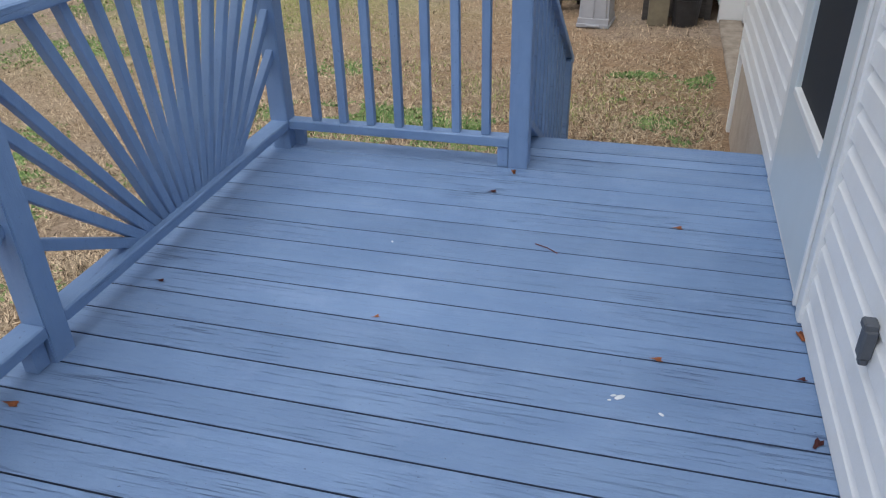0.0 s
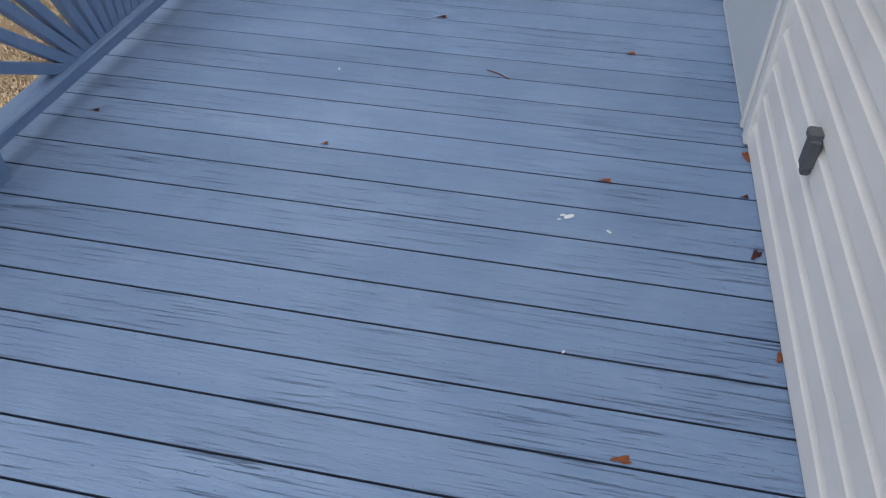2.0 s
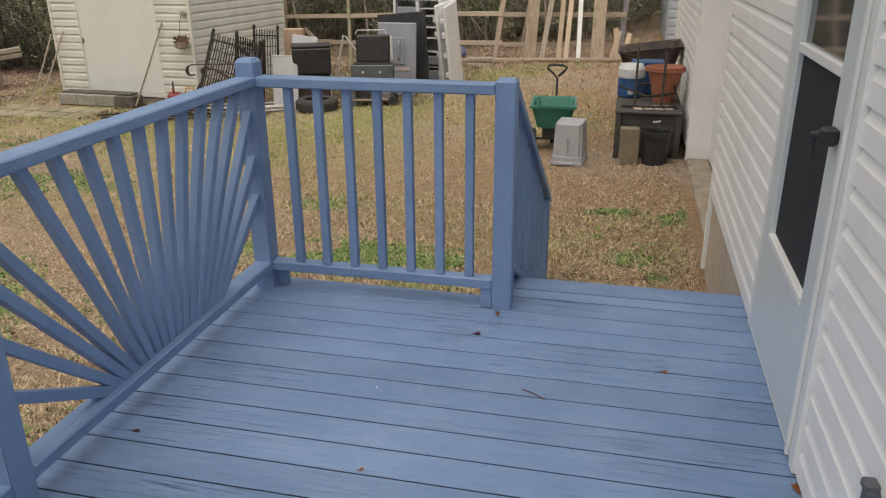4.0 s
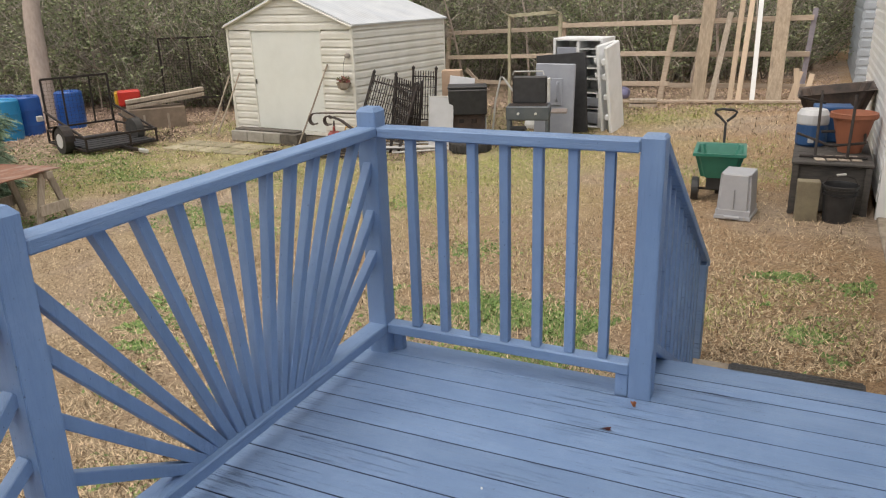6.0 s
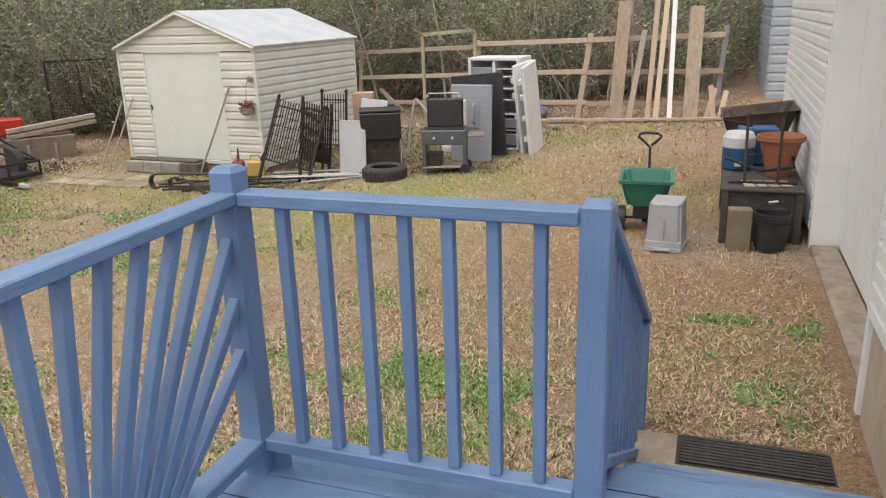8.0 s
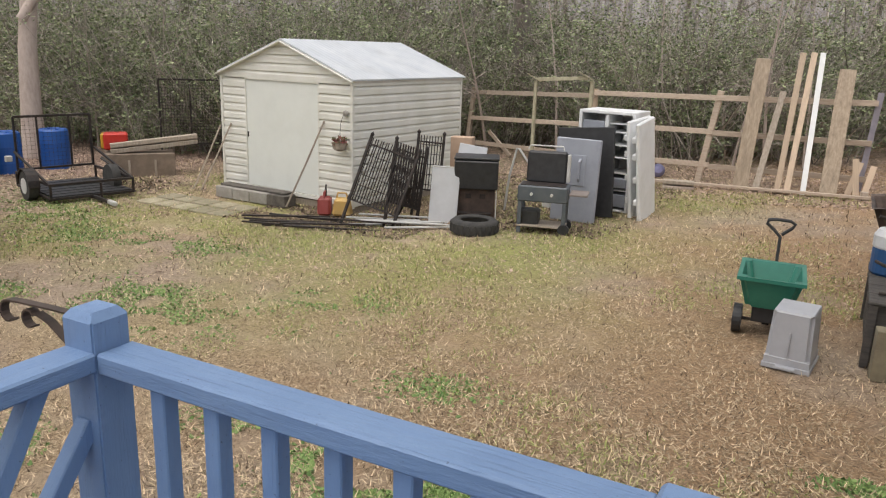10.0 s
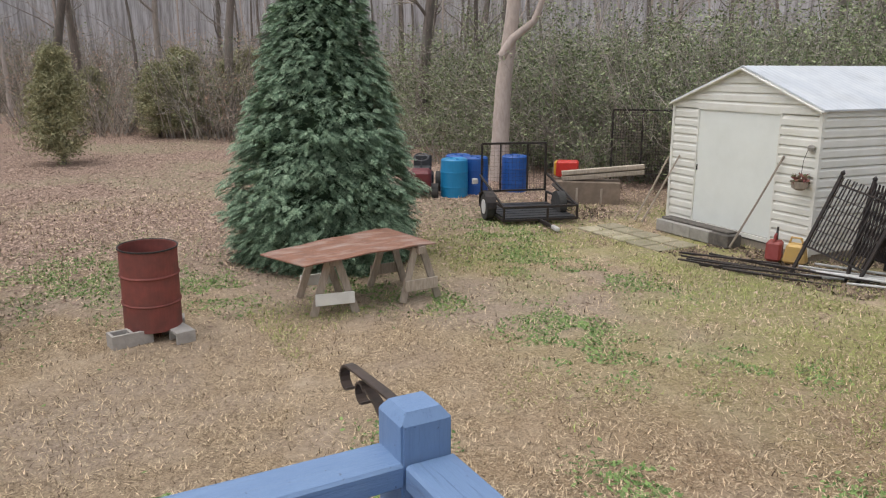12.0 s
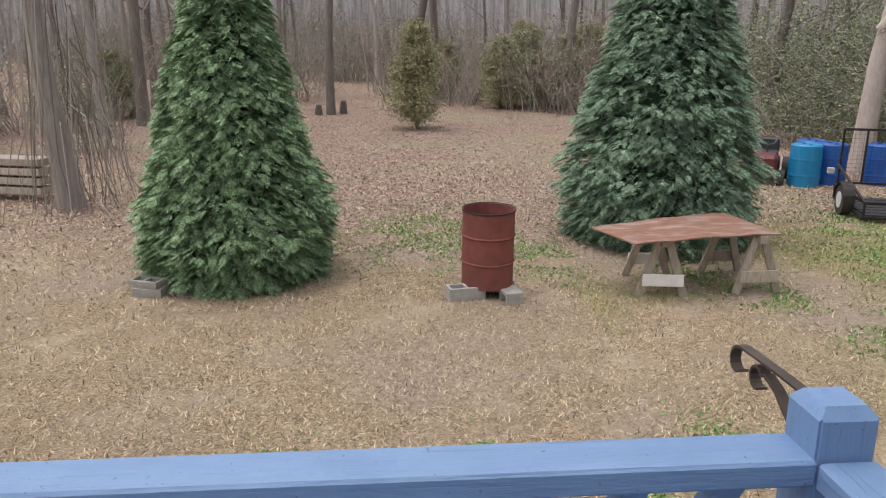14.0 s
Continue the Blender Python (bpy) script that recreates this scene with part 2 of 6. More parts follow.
def ground_material():
    m = bpy.data.materials.new("winter_lawn")
    m.use_nodes = True
    n, l = m.node_tree.nodes, m.node_tree.links
    b = n["Principled BSDF"]
    b.inputs["Roughness"].default_value = 0.95
    b.inputs["Specular IOR Level"].default_value = 0.15
    tc = n.new("ShaderNodeTexCoord")

    def noise_of(scale, detail=5, lo=0.4, hi=0.62, rough=0.6):
        t = n.new("ShaderNodeTexNoise")
        t.inputs["Scale"].default_value, t.inputs["Detail"].default_value, t.inputs["Roughness"].default_value = scale, detail, rough
        l.new(tc.outputs["Object"], t.inputs["Vector"])
        r = n.new("ShaderNodeMapRange")
        r.inputs[1].default_value, r.inputs[2].default_value = lo, hi
        l.new(t.outputs[0], r.inputs[0])
        return r.outputs[0]

    def mixed(a, c, f):
        x = n.new("ShaderNodeMix")
        x.data_type = "RGBA"
        for sock, v in ((x.inputs[6], a), (x.inputs[7], c)):
            if isinstance(v, tuple):
                sock.default_value = (*v, 1)
            else:
                l.new(v, sock)
        l.new(f, x.inputs[0])
        return x.outputs[2]

    def times(a, c):
        x = n.new("ShaderNodeMath")
        x.operation = "MULTIPLY"
        for sock, v in zip(x.inputs, (a, c)):
            if isinstance(v, float):
                sock.default_value = v
            else:
                l.new(v, sock)
        return x.outputs[0]

    sep = n.new("ShaderNodeSeparateXYZ")
    l.new(tc.outputs["Object"], sep.inputs[0])

    def ramp(sock, lo, hi):
        r = n.new("ShaderNodeMapRange")
        r.inputs[1].default_value, r.inputs[2].default_value = lo, hi
        l.new(sock, r.inputs[0])
        return r.outputs[0]

    tan = mixed((0.58, 0.44, 0.29), (0.13, 0.09, 0.055), noise_of(42, 8, 0.42, 0.60, 0.9))
    tan = mixed(tan, (0.56, 0.45, 0.335), noise_of(1.1, 4, 0.5, 0.8))
    rust = mixed((0.54, 0.36, 0.215), (0.13, 0.08, 0.05), noise_of(46, 8, 0.42, 0.60, 0.9))
    tan = mixed(tan, rust, times(ramp(sep.outputs[0], -6.0, -1.5), 0.85))
    dirt = mixed((0.50, 0.40, 0.31), (0.27, 0.205, 0.155), noise_of(20, 8, 0.38, 0.62, 0.85))
    base = mixed(tan, dirt, noise_of(0.35, 4, 0.47, 0.6))
    green = mixed((0.17, 0.19, 0.055), (0.45, 0.46, 0.17), noise_of(30, 8, 0.38, 0.62, 0.85))
    base = mixed(base, green, times(noise_of(0.45, 6, 0.38, 0.58, 0.7), times(times(ramp(sep.outputs[1], 2.8, 7.0), ramp(sep.outputs[0], -1.5, -4.5)), 0.92)))
    litter = mixed((0.48, 0.345, 0.27), (0.17, 0.115, 0.09), noise_of(22, 8, 0.42, 0.58, 0.9))
    litter = mixed(litter, (0.33, 0.31, 0.19), times(noise_of(0.22, 4, 0.50, 0.62), 0.6))
    base = mixed(base, litter, ramp(sep.outputs[0], -10.5, -14.0))
    base = mixed(base, litter, times(times(ramp(sep.outputs[1], 13.0, 15.5), ramp(sep.outputs[0], -1.5, -4.0)), 0.8))
    base = mixed(base, mixed((0.22, 0.16, 0.10), (0.10, 0.075, 0.05), noise_of(50, 6)), times(noise_of(13, 8, 0.50, 0.64, 0.85), 0.6))
    base = mixed(base, mixed((0.24, 0.18, 0.12), (0.13, 0.095, 0.065), noise_of(40, 6)), times(noise_of(3.5, 8, 0.55, 0.72, 0.8), 0.55))
    scrap = times(times(ramp(sep.outputs[1], 8.6, 10.2), ramp(sep.outputs[0], -9.0, -7.6)), times(ramp(sep.outputs[0], -3.4, -6.0), 0.75))
    base = mixed(base, mixed((0.22, 0.165, 0.115), (0.09, 0.07, 0.05), noise_of(30, 7)), scrap)
    l.new(base, b.inputs["Base Color"])
    t4 = n.new("ShaderNodeTexNoise")
    t4.inputs["Scale"].default_value, t4.inputs["Detail"].default_value, t4.inputs["Roughness"].default_value = 22, 8, 0.8
    l.new(tc.outputs["Object"], t4.inputs["Vector"])
    bp = n.new("ShaderNodeBump")
    bp.inputs["Strength"].default_value, bp.inputs["Distance"].default_value = 0.9, 0.03
    l.new(t4.outputs[0], bp.inputs["Height"])
    l.new(bp.outputs[0], b.inputs["Normal"])
    return m


m_ground = ground_material()


# ---- mesh helpers ----
def mesh_ob(name, bm, mat, parent=None, label="", smooth=False):
    me = bpy.data.meshes.new(name)
    bm.normal_update()
    bm.to_mesh(me)
    bm.free()
    if smooth:
        for p in me.polygons:
            p.use_smooth = True
    me.materials.append(mat)
    ob = new(name, me)
    if parent:
        ob.parent = parent
    if label:
        ob["label"] = label
    return ob


def part(name, bm, mat, parent, label="", smooth=False):
    return mesh_ob(name, bm, mat, parent, label, smooth)


def box_in(bm, lo, hi, m=None, bevel=0.0):
    """Adds a box from corner lo to corner hi, turned by m, with its edges bevelled."""
    c = [(a + b) / 2 for a, b in zip(lo, hi)]
    s = [abs(b - a) for a, b in zip(lo, hi)]
    r = bmesh.ops.create_cube(bm, size=1, matrix=(m or Matrix()) @ Matrix.Translation(c) @ Matrix.Diagonal((*s, 1)))
    if bevel:
        edges = {e for v in r["verts"] for e in v.link_edges}
        bmesh.ops.bevel(bm, geom=list(edges), offset=min(bevel, min(s) * 0.4), segments=1, affect="EDGES")
    return bm


def box(lo, hi, bevel=0.003, m=None):
    return box_in(bmesh.new(), lo, hi, m, bevel)


def beam_in(bm, a, b, w, d, bevel=0.003, up=(0, 0, 1), twist=0.0):
    """Adds a square beam of width w and depth d from a to b."""
    a, b = Vector(a), Vector(b)
    axis = (b - a).normalized()
    side = axis.cross(Vector(up))
    side = side.normalized() if side.length > 1e-4 else Vector((1, 0, 0))
    m = Matrix((side, side.cross(axis) * -1, axis)).transposed().to_4x4()
    m = Matrix.Translation((a + b) / 2) @ m @ Matrix.Rotation(twist, 4, "Z")
    h = (b - a).length / 2
    return box_in(bm, (-w / 2, -d / 2, -h), (w / 2, d / 2, h), m, bevel)


def beam(a, b, w, d, bevel=0.003, up=(0, 0, 1), twist=0.0):
    return beam_in(bmesh.new(), a, b, w, d, bevel, up, twist)


def tube_in(bm, pts, radii, sides=8, cap=True):
    """Adds a tapered tube through the points."""
    rings = []
    pts = [Vector(p) for p in pts]
    ref = Vector((0.3, 0.9, 0.1)).normalized()
    for i, p in enumerate(pts):
        d = (pts[min(i + 1, len(pts) - 1)] - pts[max(i - 1, 0)]).normalized()
        r0 = ref if abs(d.dot(ref)) < 0.9 else Vector((1, 0, 0))
        u = d.cross(r0).normalized()
        v = d.cross(u)
        rr = radii[i] if hasattr(radii, "__len__") else radii
        rings.append([bm.verts.new(p + (u * math.cos(2 * math.pi * k / sides) + v * math.sin(2 * math.pi * k / sides)) * rr) for k in range(sides)])
    for a, b in zip(rings, rings[1:]):
        for k in range(sides):
            bm.faces.new((a[k], a[(k + 1) % sides], b[(k + 1) % sides], b[k]))
    if cap:
        bm.faces.new(rings[0][::-1])
        bm.faces.new(rings[-1])
    return bm


def tube(pts, radii, sides=8):
    return tube_in(bmesh.new(), pts, radii, sides)


def lathe(profile, sides=32, closed_bottom=True):
    """A turned shell from (radius, height) pairs."""
    bm = bmesh.new()
    rings = [[bm.verts.new((r * math.cos(2 * math.pi * k / sides), r * math.sin(2 * math.pi * k / sides), z)) for k in range(sides)] for r, z in profile]
    for a, b in zip(rings, rings[1:]):
        for k in range(sides):
            bm.faces.new((a[k], a[(k + 1) % sides], b[(k + 1) % sides], b[k]))
    if closed_bottom:
        bm.faces.new(rings[0][::-1])
    return bm


def thing(name, m, label, category, group=""):
    """An Empty at a thing's base, to which its parts belong."""
    ob = new(name)
    ob.empty_display_size = 0.1
    ob.matrix_world = m
    return tagged(ob, label, category, group)


def ground_z(x, y):
    """Height of the lawn: it falls gently away from the house, and rises into the woods."""
    z = -0.60 + 0.05 * max(min(x, 0), -8)
    away = math.hypot(x + 4, y - 2)
    z += 0.015 * max(0.0, away - 18) + 0.02 * max(0.0, away - 30)
    return z

# ---- ground ----
def make_ground():
    xs = np.concatenate([[-700, -300, -150, -90], np.arange(-64, -18, 3.0), np.arange(-18, 4, 0.4), np.arange(4, 60, 5.0), [90, 150, 300, 700]])
    ys = np.concatenate([[-700, -300, -150, -90], np.arange(-60, -14, 4.0), np.arange(-14, 20, 0.4), np.arange(20, 70, 4.0), [90, 150, 300, 700]])
    bm = bmesh.new()
    rows = []
    heights = np.zeros((len(xs), len(ys)))
    for i, x in enumerate(xs):
        row = []
        for j, y in enumerate(ys):
            z = ground_z(x, y)
            if -18 < x < -0.6 or y > 3:
                z += 0.03 * noise.noise(Vector((x * 0.6, y * 0.6, 0))) + 0.012 * noise.noise(Vector((x * 2.5, y * 2.5, 3)))
            heights[i, j] = z
            row.append(bm.verts.new((x, y, z)))
        rows.append(row)
    for a, b in zip(rows, rows[1:]):
        for j in range(len(a) - 1):
            bm.faces.new((a[j], b[j], b[j + 1], a[j + 1]))
    tagged(mesh_ob("ground", bm, m_ground, smooth=True), "winter lawn of tan dormant grass with green patches and bare dirt", "lawn", kind="structure")
    return xs, ys, heights


GX, GY, GH = make_ground()


def bilinear(xs, ys, table, x, y):
    i = np.clip(np.searchsorted(xs, x) - 1, 0, len(xs) - 2)
    j = np.clip(np.searchsorted(ys, y) - 1, 0, len(ys) - 2)
    u, v = (x - xs[i]) / (xs[i + 1] - xs[i]), (y - ys[j]) / (ys[j + 1] - ys[j])
    return (table[i, j] * (1 - u) + table[i + 1, j] * u) * (1 - v) + (table[i, j + 1] * (1 - u) + table[i + 1, j + 1] * u) * v


def ground_heights(x, y):
    """Heights of the ground sheet at many places at once."""
    return bilinear(GX, GY, GH, x, y)

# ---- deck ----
# dark blue for plank sides: shade in the gaps, put into the colour
m_gapshade = material("dark_gap_shade", (0.03, 0.05, 0.10), 0.9, noise_scale=20, color2=(0.045, 0.065, 0.11))
PITCH, GAP = 0.143, 0.0032
FRONT_X0, FRONT_X1 = -2.40, -0.006
deck = thing("deck", pose(0, 0, 0), "raised wooden porch deck of blue-painted planks against the house", "deck")
deck_bevel = 0.0025


def deck_board(y0, y1, x0, x1, seed):
    bm = bmesh.new()
    box_in(bm, (x0, y0, -0.038), (x1, y1, 0), bevel=deck_bevel)
    bm.normal_update()
    # side faces take the painted gap shade, except on the front board
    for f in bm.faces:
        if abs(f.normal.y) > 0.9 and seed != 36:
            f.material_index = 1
    return bm


boards = [(-PITCH * (k + 1) + GAP, -PITCH * k - GAP, FRONT_X0, FRONT_X1) for k in range(0, 36)]
boards += [(GAP, PITCH - GAP, FRONT_X0, -1.165), (GAP, 0.151, -1.16, FRONT_X1), (0.159, 0.249, -1.16, FRONT_X1), (0.257, 0.398, -1.16, FRONT_X1)]
for i, (y0, y1, x0, x1) in enumerate(boards):
    ob = part("plank", deck_board(y0, y1, x0, x1, i), m_blue, deck)
    ob.data.materials.append(m_gapshade)
part("joist", box((-2.38, 0.10, -0.23), (-1.17, 0.138, -0.04)), m_blue, deck, "blue-painted rim joist under the planks")
part("joist", box((-2.395, -5.1, -0.23), (-2.357, 0.10, -0.04)), m_blue, deck, "blue-painted rim joist under the planks")
part("joist", box((-1.16, 0.34, -0.19), (-0.01, 0.378, -0.04)), m_blue, deck, "blue-painted rim joist under the planks")
for x in (-2.3, -1.2):
    for y in (0.03, -1.7, -3.4):
        part("support_post", box((x - 0.045, y - 0.045, ground_z(x, y) - 0.1), (x + 0.045, y + 0.045, -0.04)), m_blue, deck)

# ---- railing ----
railing = thing("railing", pose(-2.285, -0.8, 0), "blue-painted wooden porch railing with sunburst spokes and square balusters", "railing")


def bm_wide(bm):
    xs, ys = [v.co.x for v in bm.verts], [v.co.y for v in bm.verts]
    return max(xs) - min(xs) > max(ys) - min(ys)


def rpart(name, bm, label=""):
    along = m_blue_z if name in ("post", "baluster", "spoke", "block") else m_blue_rail if bm_wide(bm) else m_blue_y
    ob = part(name, bm, along, railing, label)
    ob.matrix_parent_inverse = railing.matrix_world.inverted()
    return ob


def post_mesh(x0, x1, y0, y1, z0, z1, chamfer=0.022):
    """A square post whose top is chamfered on four sides."""
    bm = bmesh.new()
    box_in(bm, (x0, y0, z0), (x1, y1, z1 - chamfer))
    top = [f for f in bm.faces if f.normal.z > 0.9]
    r = bmesh.ops.inset_region(bm, faces=top, thickness=chamfer * 1.1, depth=0)
    for f in top:
        for v in f.verts:
            v.co.z += chamfer
    bmesh.ops.bevel(bm, geom=[e for e in bm.edges if abs(e.verts[0].co.z - e.verts[1].co.z) > 0.3], offset=0.004, segments=2, affect="EDGES")
    return bm


XR = -2.246
rpart("post", post_mesh(XR - 0.089, XR, -0.018, 0.071, 0, 1.112, 0.018), "tall corner post with a chamfered top")
rpart("post", post_mesh(-1.16, -1.071, -0.004, 0.085, 0, 1.052, 0.012))
rpart("post", post_mesh(XR - 0.089, XR, -1.73, -1.641, 0, 1.12))
rpart("post", post_mesh(XR - 0.089, XR, -3.45, -3.361, 0, 1.12))
for y0, y1 in ((-1.641, -0.012), (-3.361, -1.73)):
    rpart("top_rail", box((XR - 0.087, y0, 0.992), (XR + 0.002, y1, 1.034), 0.005))
    rpart("bottom_rail", box((XR - 0.087, y0 + (0.0), 0.098), (XR + 0.002, y1, 0.144), 0.005))
rpart("top_rail", box((XR, -0.014, 0.988), (-1.16, 0.075, 1.033), 0.005))
rpart("bottom_rail", box((XR, -0.008, 0.098), (-1.16, 0.06, 0.146), 0.005))
for lo, hi in (((-1.213, 0.0, 0.0), (-1.162, 0.05, 0.096)), ((XR, 0.045, 0.0), (XR + 0.05, 0.08, 0.096)),
               ((XR - 0.07, -1.79, 0), (XR - 0.02, -1.732, 0.096)), ((XR - 0.07, -3.36, 0), (XR - 0.02, -3.31, 0.096))):
    rpart("block", box(lo, hi, 0.003))
for i in range(7):
    x = -2.107 + 0.1393 * i
    rpart("baluster", box((x - 0.019, 0.008, 0.146), (x + 0.019, 0.046, 0.988), 0.003))


def fan(y_left, y_right):
    """Seventeen spokes that spread from the bottom rail to the top rail and the two posts."""
    ends = [(y_left, 0.37), (y_left, 0.55), (y_left, 0.745), (y_left, 0.91)]
    ends += [(y_right - 1.41 + 0.1455 * i, 0.992) for i in range(10)]
    ends += [(y_right, 0.87), (y_right, 0.66), (y_right, 0.475)]
    for i, (y, z) in enumerate(ends):
        foot = Vector((XR - 0.045, y_left + 0.43 + 0.0465 * i, 0.135))
        head = Vector((XR - 0.045, y, z))
        d = (head - foot).normalized()
        rpart("spoke", beam(foot, head + d * 0.006, 0.038, 0.038, 0.003, up=(1, 0, 0)))


fan(-1.641, -0.012)
fan(-3.361, -1.73)

# the stair rail and the stairs
stair_rail = thing("stair_railing", pose(-1.115, 1.0, -0.6), "blue-painted sloping stair railing with square balusters and a low end post", "railing")


def spart(name, bm, top, mat=None):
    ob = part(name, bm, mat or m_blue, top)
    ob.matrix_parent_inverse = top.matrix_world.inverted()
    return ob


SL = -0.575
spart("top_rail", beam((-1.115, 0.085, 1.0), (-1.115, 1.93, 1.0 + SL * 1.845), 0.089, 0.04, 0.004, up=(0, 0, 1)), stair_rail)
spart("bottom_rail", beam((-1.115, 0.085, 0.20), (-1.115, 1.78, 0.20 + SL * 1.695), 0.075, 0.04, 0.004), stair_rail)
spart("end_post", box((-1.16, 1.76, ground_z(-1.1, 1.8) - 0.05), (-1.071, 1.849, 1.0 + SL * 1.72 - 0.03), 0.005), stair_rail)
for i in range(11):
    y = 0.20 + 0.142 * i
    top = 0.985 + SL * (y - 0.085)
    bot = 0.21 + SL * (y - 0.085)
    spart("baluster", box((-1.134, y - 0.019, bot), (-1.096, y + 0.019, top), 0.003), stair_rail)
stairs = thing("stairs", pose(-0.6, 0.9, -0.6), "three blue-painted wooden porch steps down to a concrete pad", "stairs")
for i in range(3):
    z = -0.165 * (i + 1)
    y = 0.40 + 0.28 * i
    spart("tread", box((-1.07, y, z - 0.038), (-0.04, y + 0.28, z), 0.004), stairs)
    spart("riser", box((-1.07, y + 0.002 - 0.02, z), (-0.04, y - 0.001, z + 0.125), 0.001), stairs)
tagged(mesh_ob("concrete_pad", box((-1.25, 1.22, -0.75), (-0.02, 1.74, -0.615), 0.012), m_ledge), "low tan-grey concrete pad at the foot of the steps", "pad", kind="structure")
mat_ob = thing("door_mat", pose(-0.53, 1.585, -0.615), "worn black ribbed rubber mat lying on the concrete pad", "mat")
part("base", box((-0.365, -0.135, 0), (0.365, 0.135, 0.008), 0.003), m_black, mat_ob)
for i in range(9):
    part("rib", box((-0.35, -0.125 + 0.029 * i, 0.008), (0.35, -0.107 + 0.029 * i, 0.022), 0.003), m_black, mat_ob)
for i in range(8):
    part("cross_rib", box((-0.30 + 0.082 * i, -0.128, 0.008), (-0.288 + 0.082 * i, 0.128, 0.017), 0.0), m_black, mat_ob)

# ---- house ----
def siding_profile(z0, z1, exposure=0.1055, out=0.013):
    """(offset, height) pairs of lapped siding, from the bottom up: a flat face, then a slope that runs back under the next course."""
    pts, z = [], z0
    while z < z1 - 0.02:
        top = min(z + exposure, z1)
        pts += [(out, z), (out * 0.92, z + exposure * 0.60), (out * 0.75, z + exposure * 0.66), (0.001, top - 0.003), (0.0, top - 0.001)]
        z += exposure
    return pts


def siding_panel(name, a, b, z0, z1, mat, cut=None, exposure=0.1055, out=0.018, thick=0.08, parent=None, label="", kind="structure", category="wall"):
    """A wall of lapped siding between the ground points a and b; its outer side is on the right of a to b. cut(s) gives the wall's top at s along it."""
    a, b = Vector((*a, 0)), Vector((*b, 0))
    d = (b - a).normalized()
    nrm = Vector((d.y, -d.x, 0))
    bm = bmesh.new()
    prof = siding_profile(z0, z1, exposure, out)
    steps = 1 if not cut else 24
    cols = []
    for i in range(steps + 1):
        s = i / steps
        p = a.lerp(b, s)
        top = cut(s) if cut else z1
        cols.append([bm.verts.new(p + nrm * o + Vector((0, 0, min(z, top)))) for o, z in prof] + [bm.verts.new(p - nrm * thick + Vector((0, 0, min(z1, top)))), bm.verts.new(p - nrm * thick + Vector((0, 0, z0)))])
    for c0, c1 in zip(cols, cols[1:]):
        for k in range(len(c0)):
            q = (c0[k], c1[k], c1[(k + 1) % len(c0)], c0[(k + 1) % len(c0)])
            bm.faces.new(q)
    bm.faces.new(cols[0])
    bm.faces.new(cols[-1][::-1])
    bmesh.ops.remove_doubles(bm, verts=bm.verts, dist=0.0002)
    bmesh.ops.recalc_face_normals(bm, faces=bm.faces)
    ob = mesh_ob(name, bm, mat, parent, label)
    if not parent:
        tagged(ob, label, category, kind=kind)
    return ob


WT = 2.75
DY0, DY1, DT = -0.995, 0.105, 2.12
siding_panel("wall_near", (0.0, DY0), (0.0, -6.0), 0.012, WT, m_white, label="house wall of white lapped vinyl siding")
siding_panel("wall_far", (0.0, 2.12), (0.0, DY1), 0.012, WT, m_white, label="house wall of white lapped vinyl siding")
siding_panel("wall_above_door", (0.0, DY1), (0.0, DY0), DT, WT, m_white, label="house wall of white lapped vinyl siding")
tagged(mesh_ob("foundation", box((0.012, -6.0, -0.9), (0.30, 2.10, 0.008), 0.004), m_found), "tan parged foundation wall below the white siding", "foundation", kind="structure")
tagged(mesh_ob("trim", box((-0.012, 2.10, -0.56), (0.06, 2.16, WT), 0.003), m_white), "white corner trim of the house wall", "trim", kind="structure")
tagged(mesh_ob("trim", box((-0.016, -6.0, -0.004 + 0.006), (-0.001, DY0, 0.020), 0.002), m_alu), "white starter strip where siding meets the deck", "trim", kind="structure")
tagged(mesh_ob("trim", box((-0.016, DY1, 0.002), (-0.001, 0.40, 0.020), 0.002), m_alu), "white starter strip where siding meets the deck", "trim", kind="structure")
tagged(mesh_ob("wall_recess", box((0.30, 2.10, -0.56), (0.40, 5.32, WT), 0.003), m_white), "plain white wall panel set back from the corner", "wall", kind="structure")
tagged(mesh_ob("footing", box((0.07, 2.165, -0.8), (0.298, 5.30, -0.565), 0.012), m_ledge), "tan concrete footing ledge along the wall", "footing", kind="structure")
tagged(mesh_ob("trim", box((0.285, 2.165, -0.55), (0.2985, 2.26, WT), 0.003), m_alu), "white edge trim beside the set-back wall panel", "trim", kind="structure")
tagged(mesh_ob("trim", box((0.285, 3.70, -0.55), (0.2985, 3.72, WT), 0.001), m_alu), "thin white joint strip of the set-back wall panel", "trim", kind="structure")
tagged(mesh_ob("wall_bump", box((0.06, 5.32, -0.62), (0.40, 5.42, WT), 0.004), m_white), "plain white end wall of the house's back part", "wall", kind="structure")
siding_panel("wall_back", (0.07, 9.6), (0.07, 5.42), -0.45, WT, m_white, label="white lapped siding of the house's back part")
tagged(mesh_ob("wall_inside", box((0.32, -6.0, -0.9), (3.0, 9.6, 0.0), 0.0), m_found), "closed crawl space wall under the house", "foundation", kind="structure")
tagged(mesh_ob("roof", box((-0.12, -6.5, WT), (6, 10, WT + 0.12), 0.01), m_roof), "eave and roof slab over the house", "roof", kind="structure")
tagged(mesh_ob("wall_inner", box((1.6, -6.0, 0.0), (1.7, 9.6, WT), 0.0), m_white), "plain inner wall of the house", "wall", kind="structure")
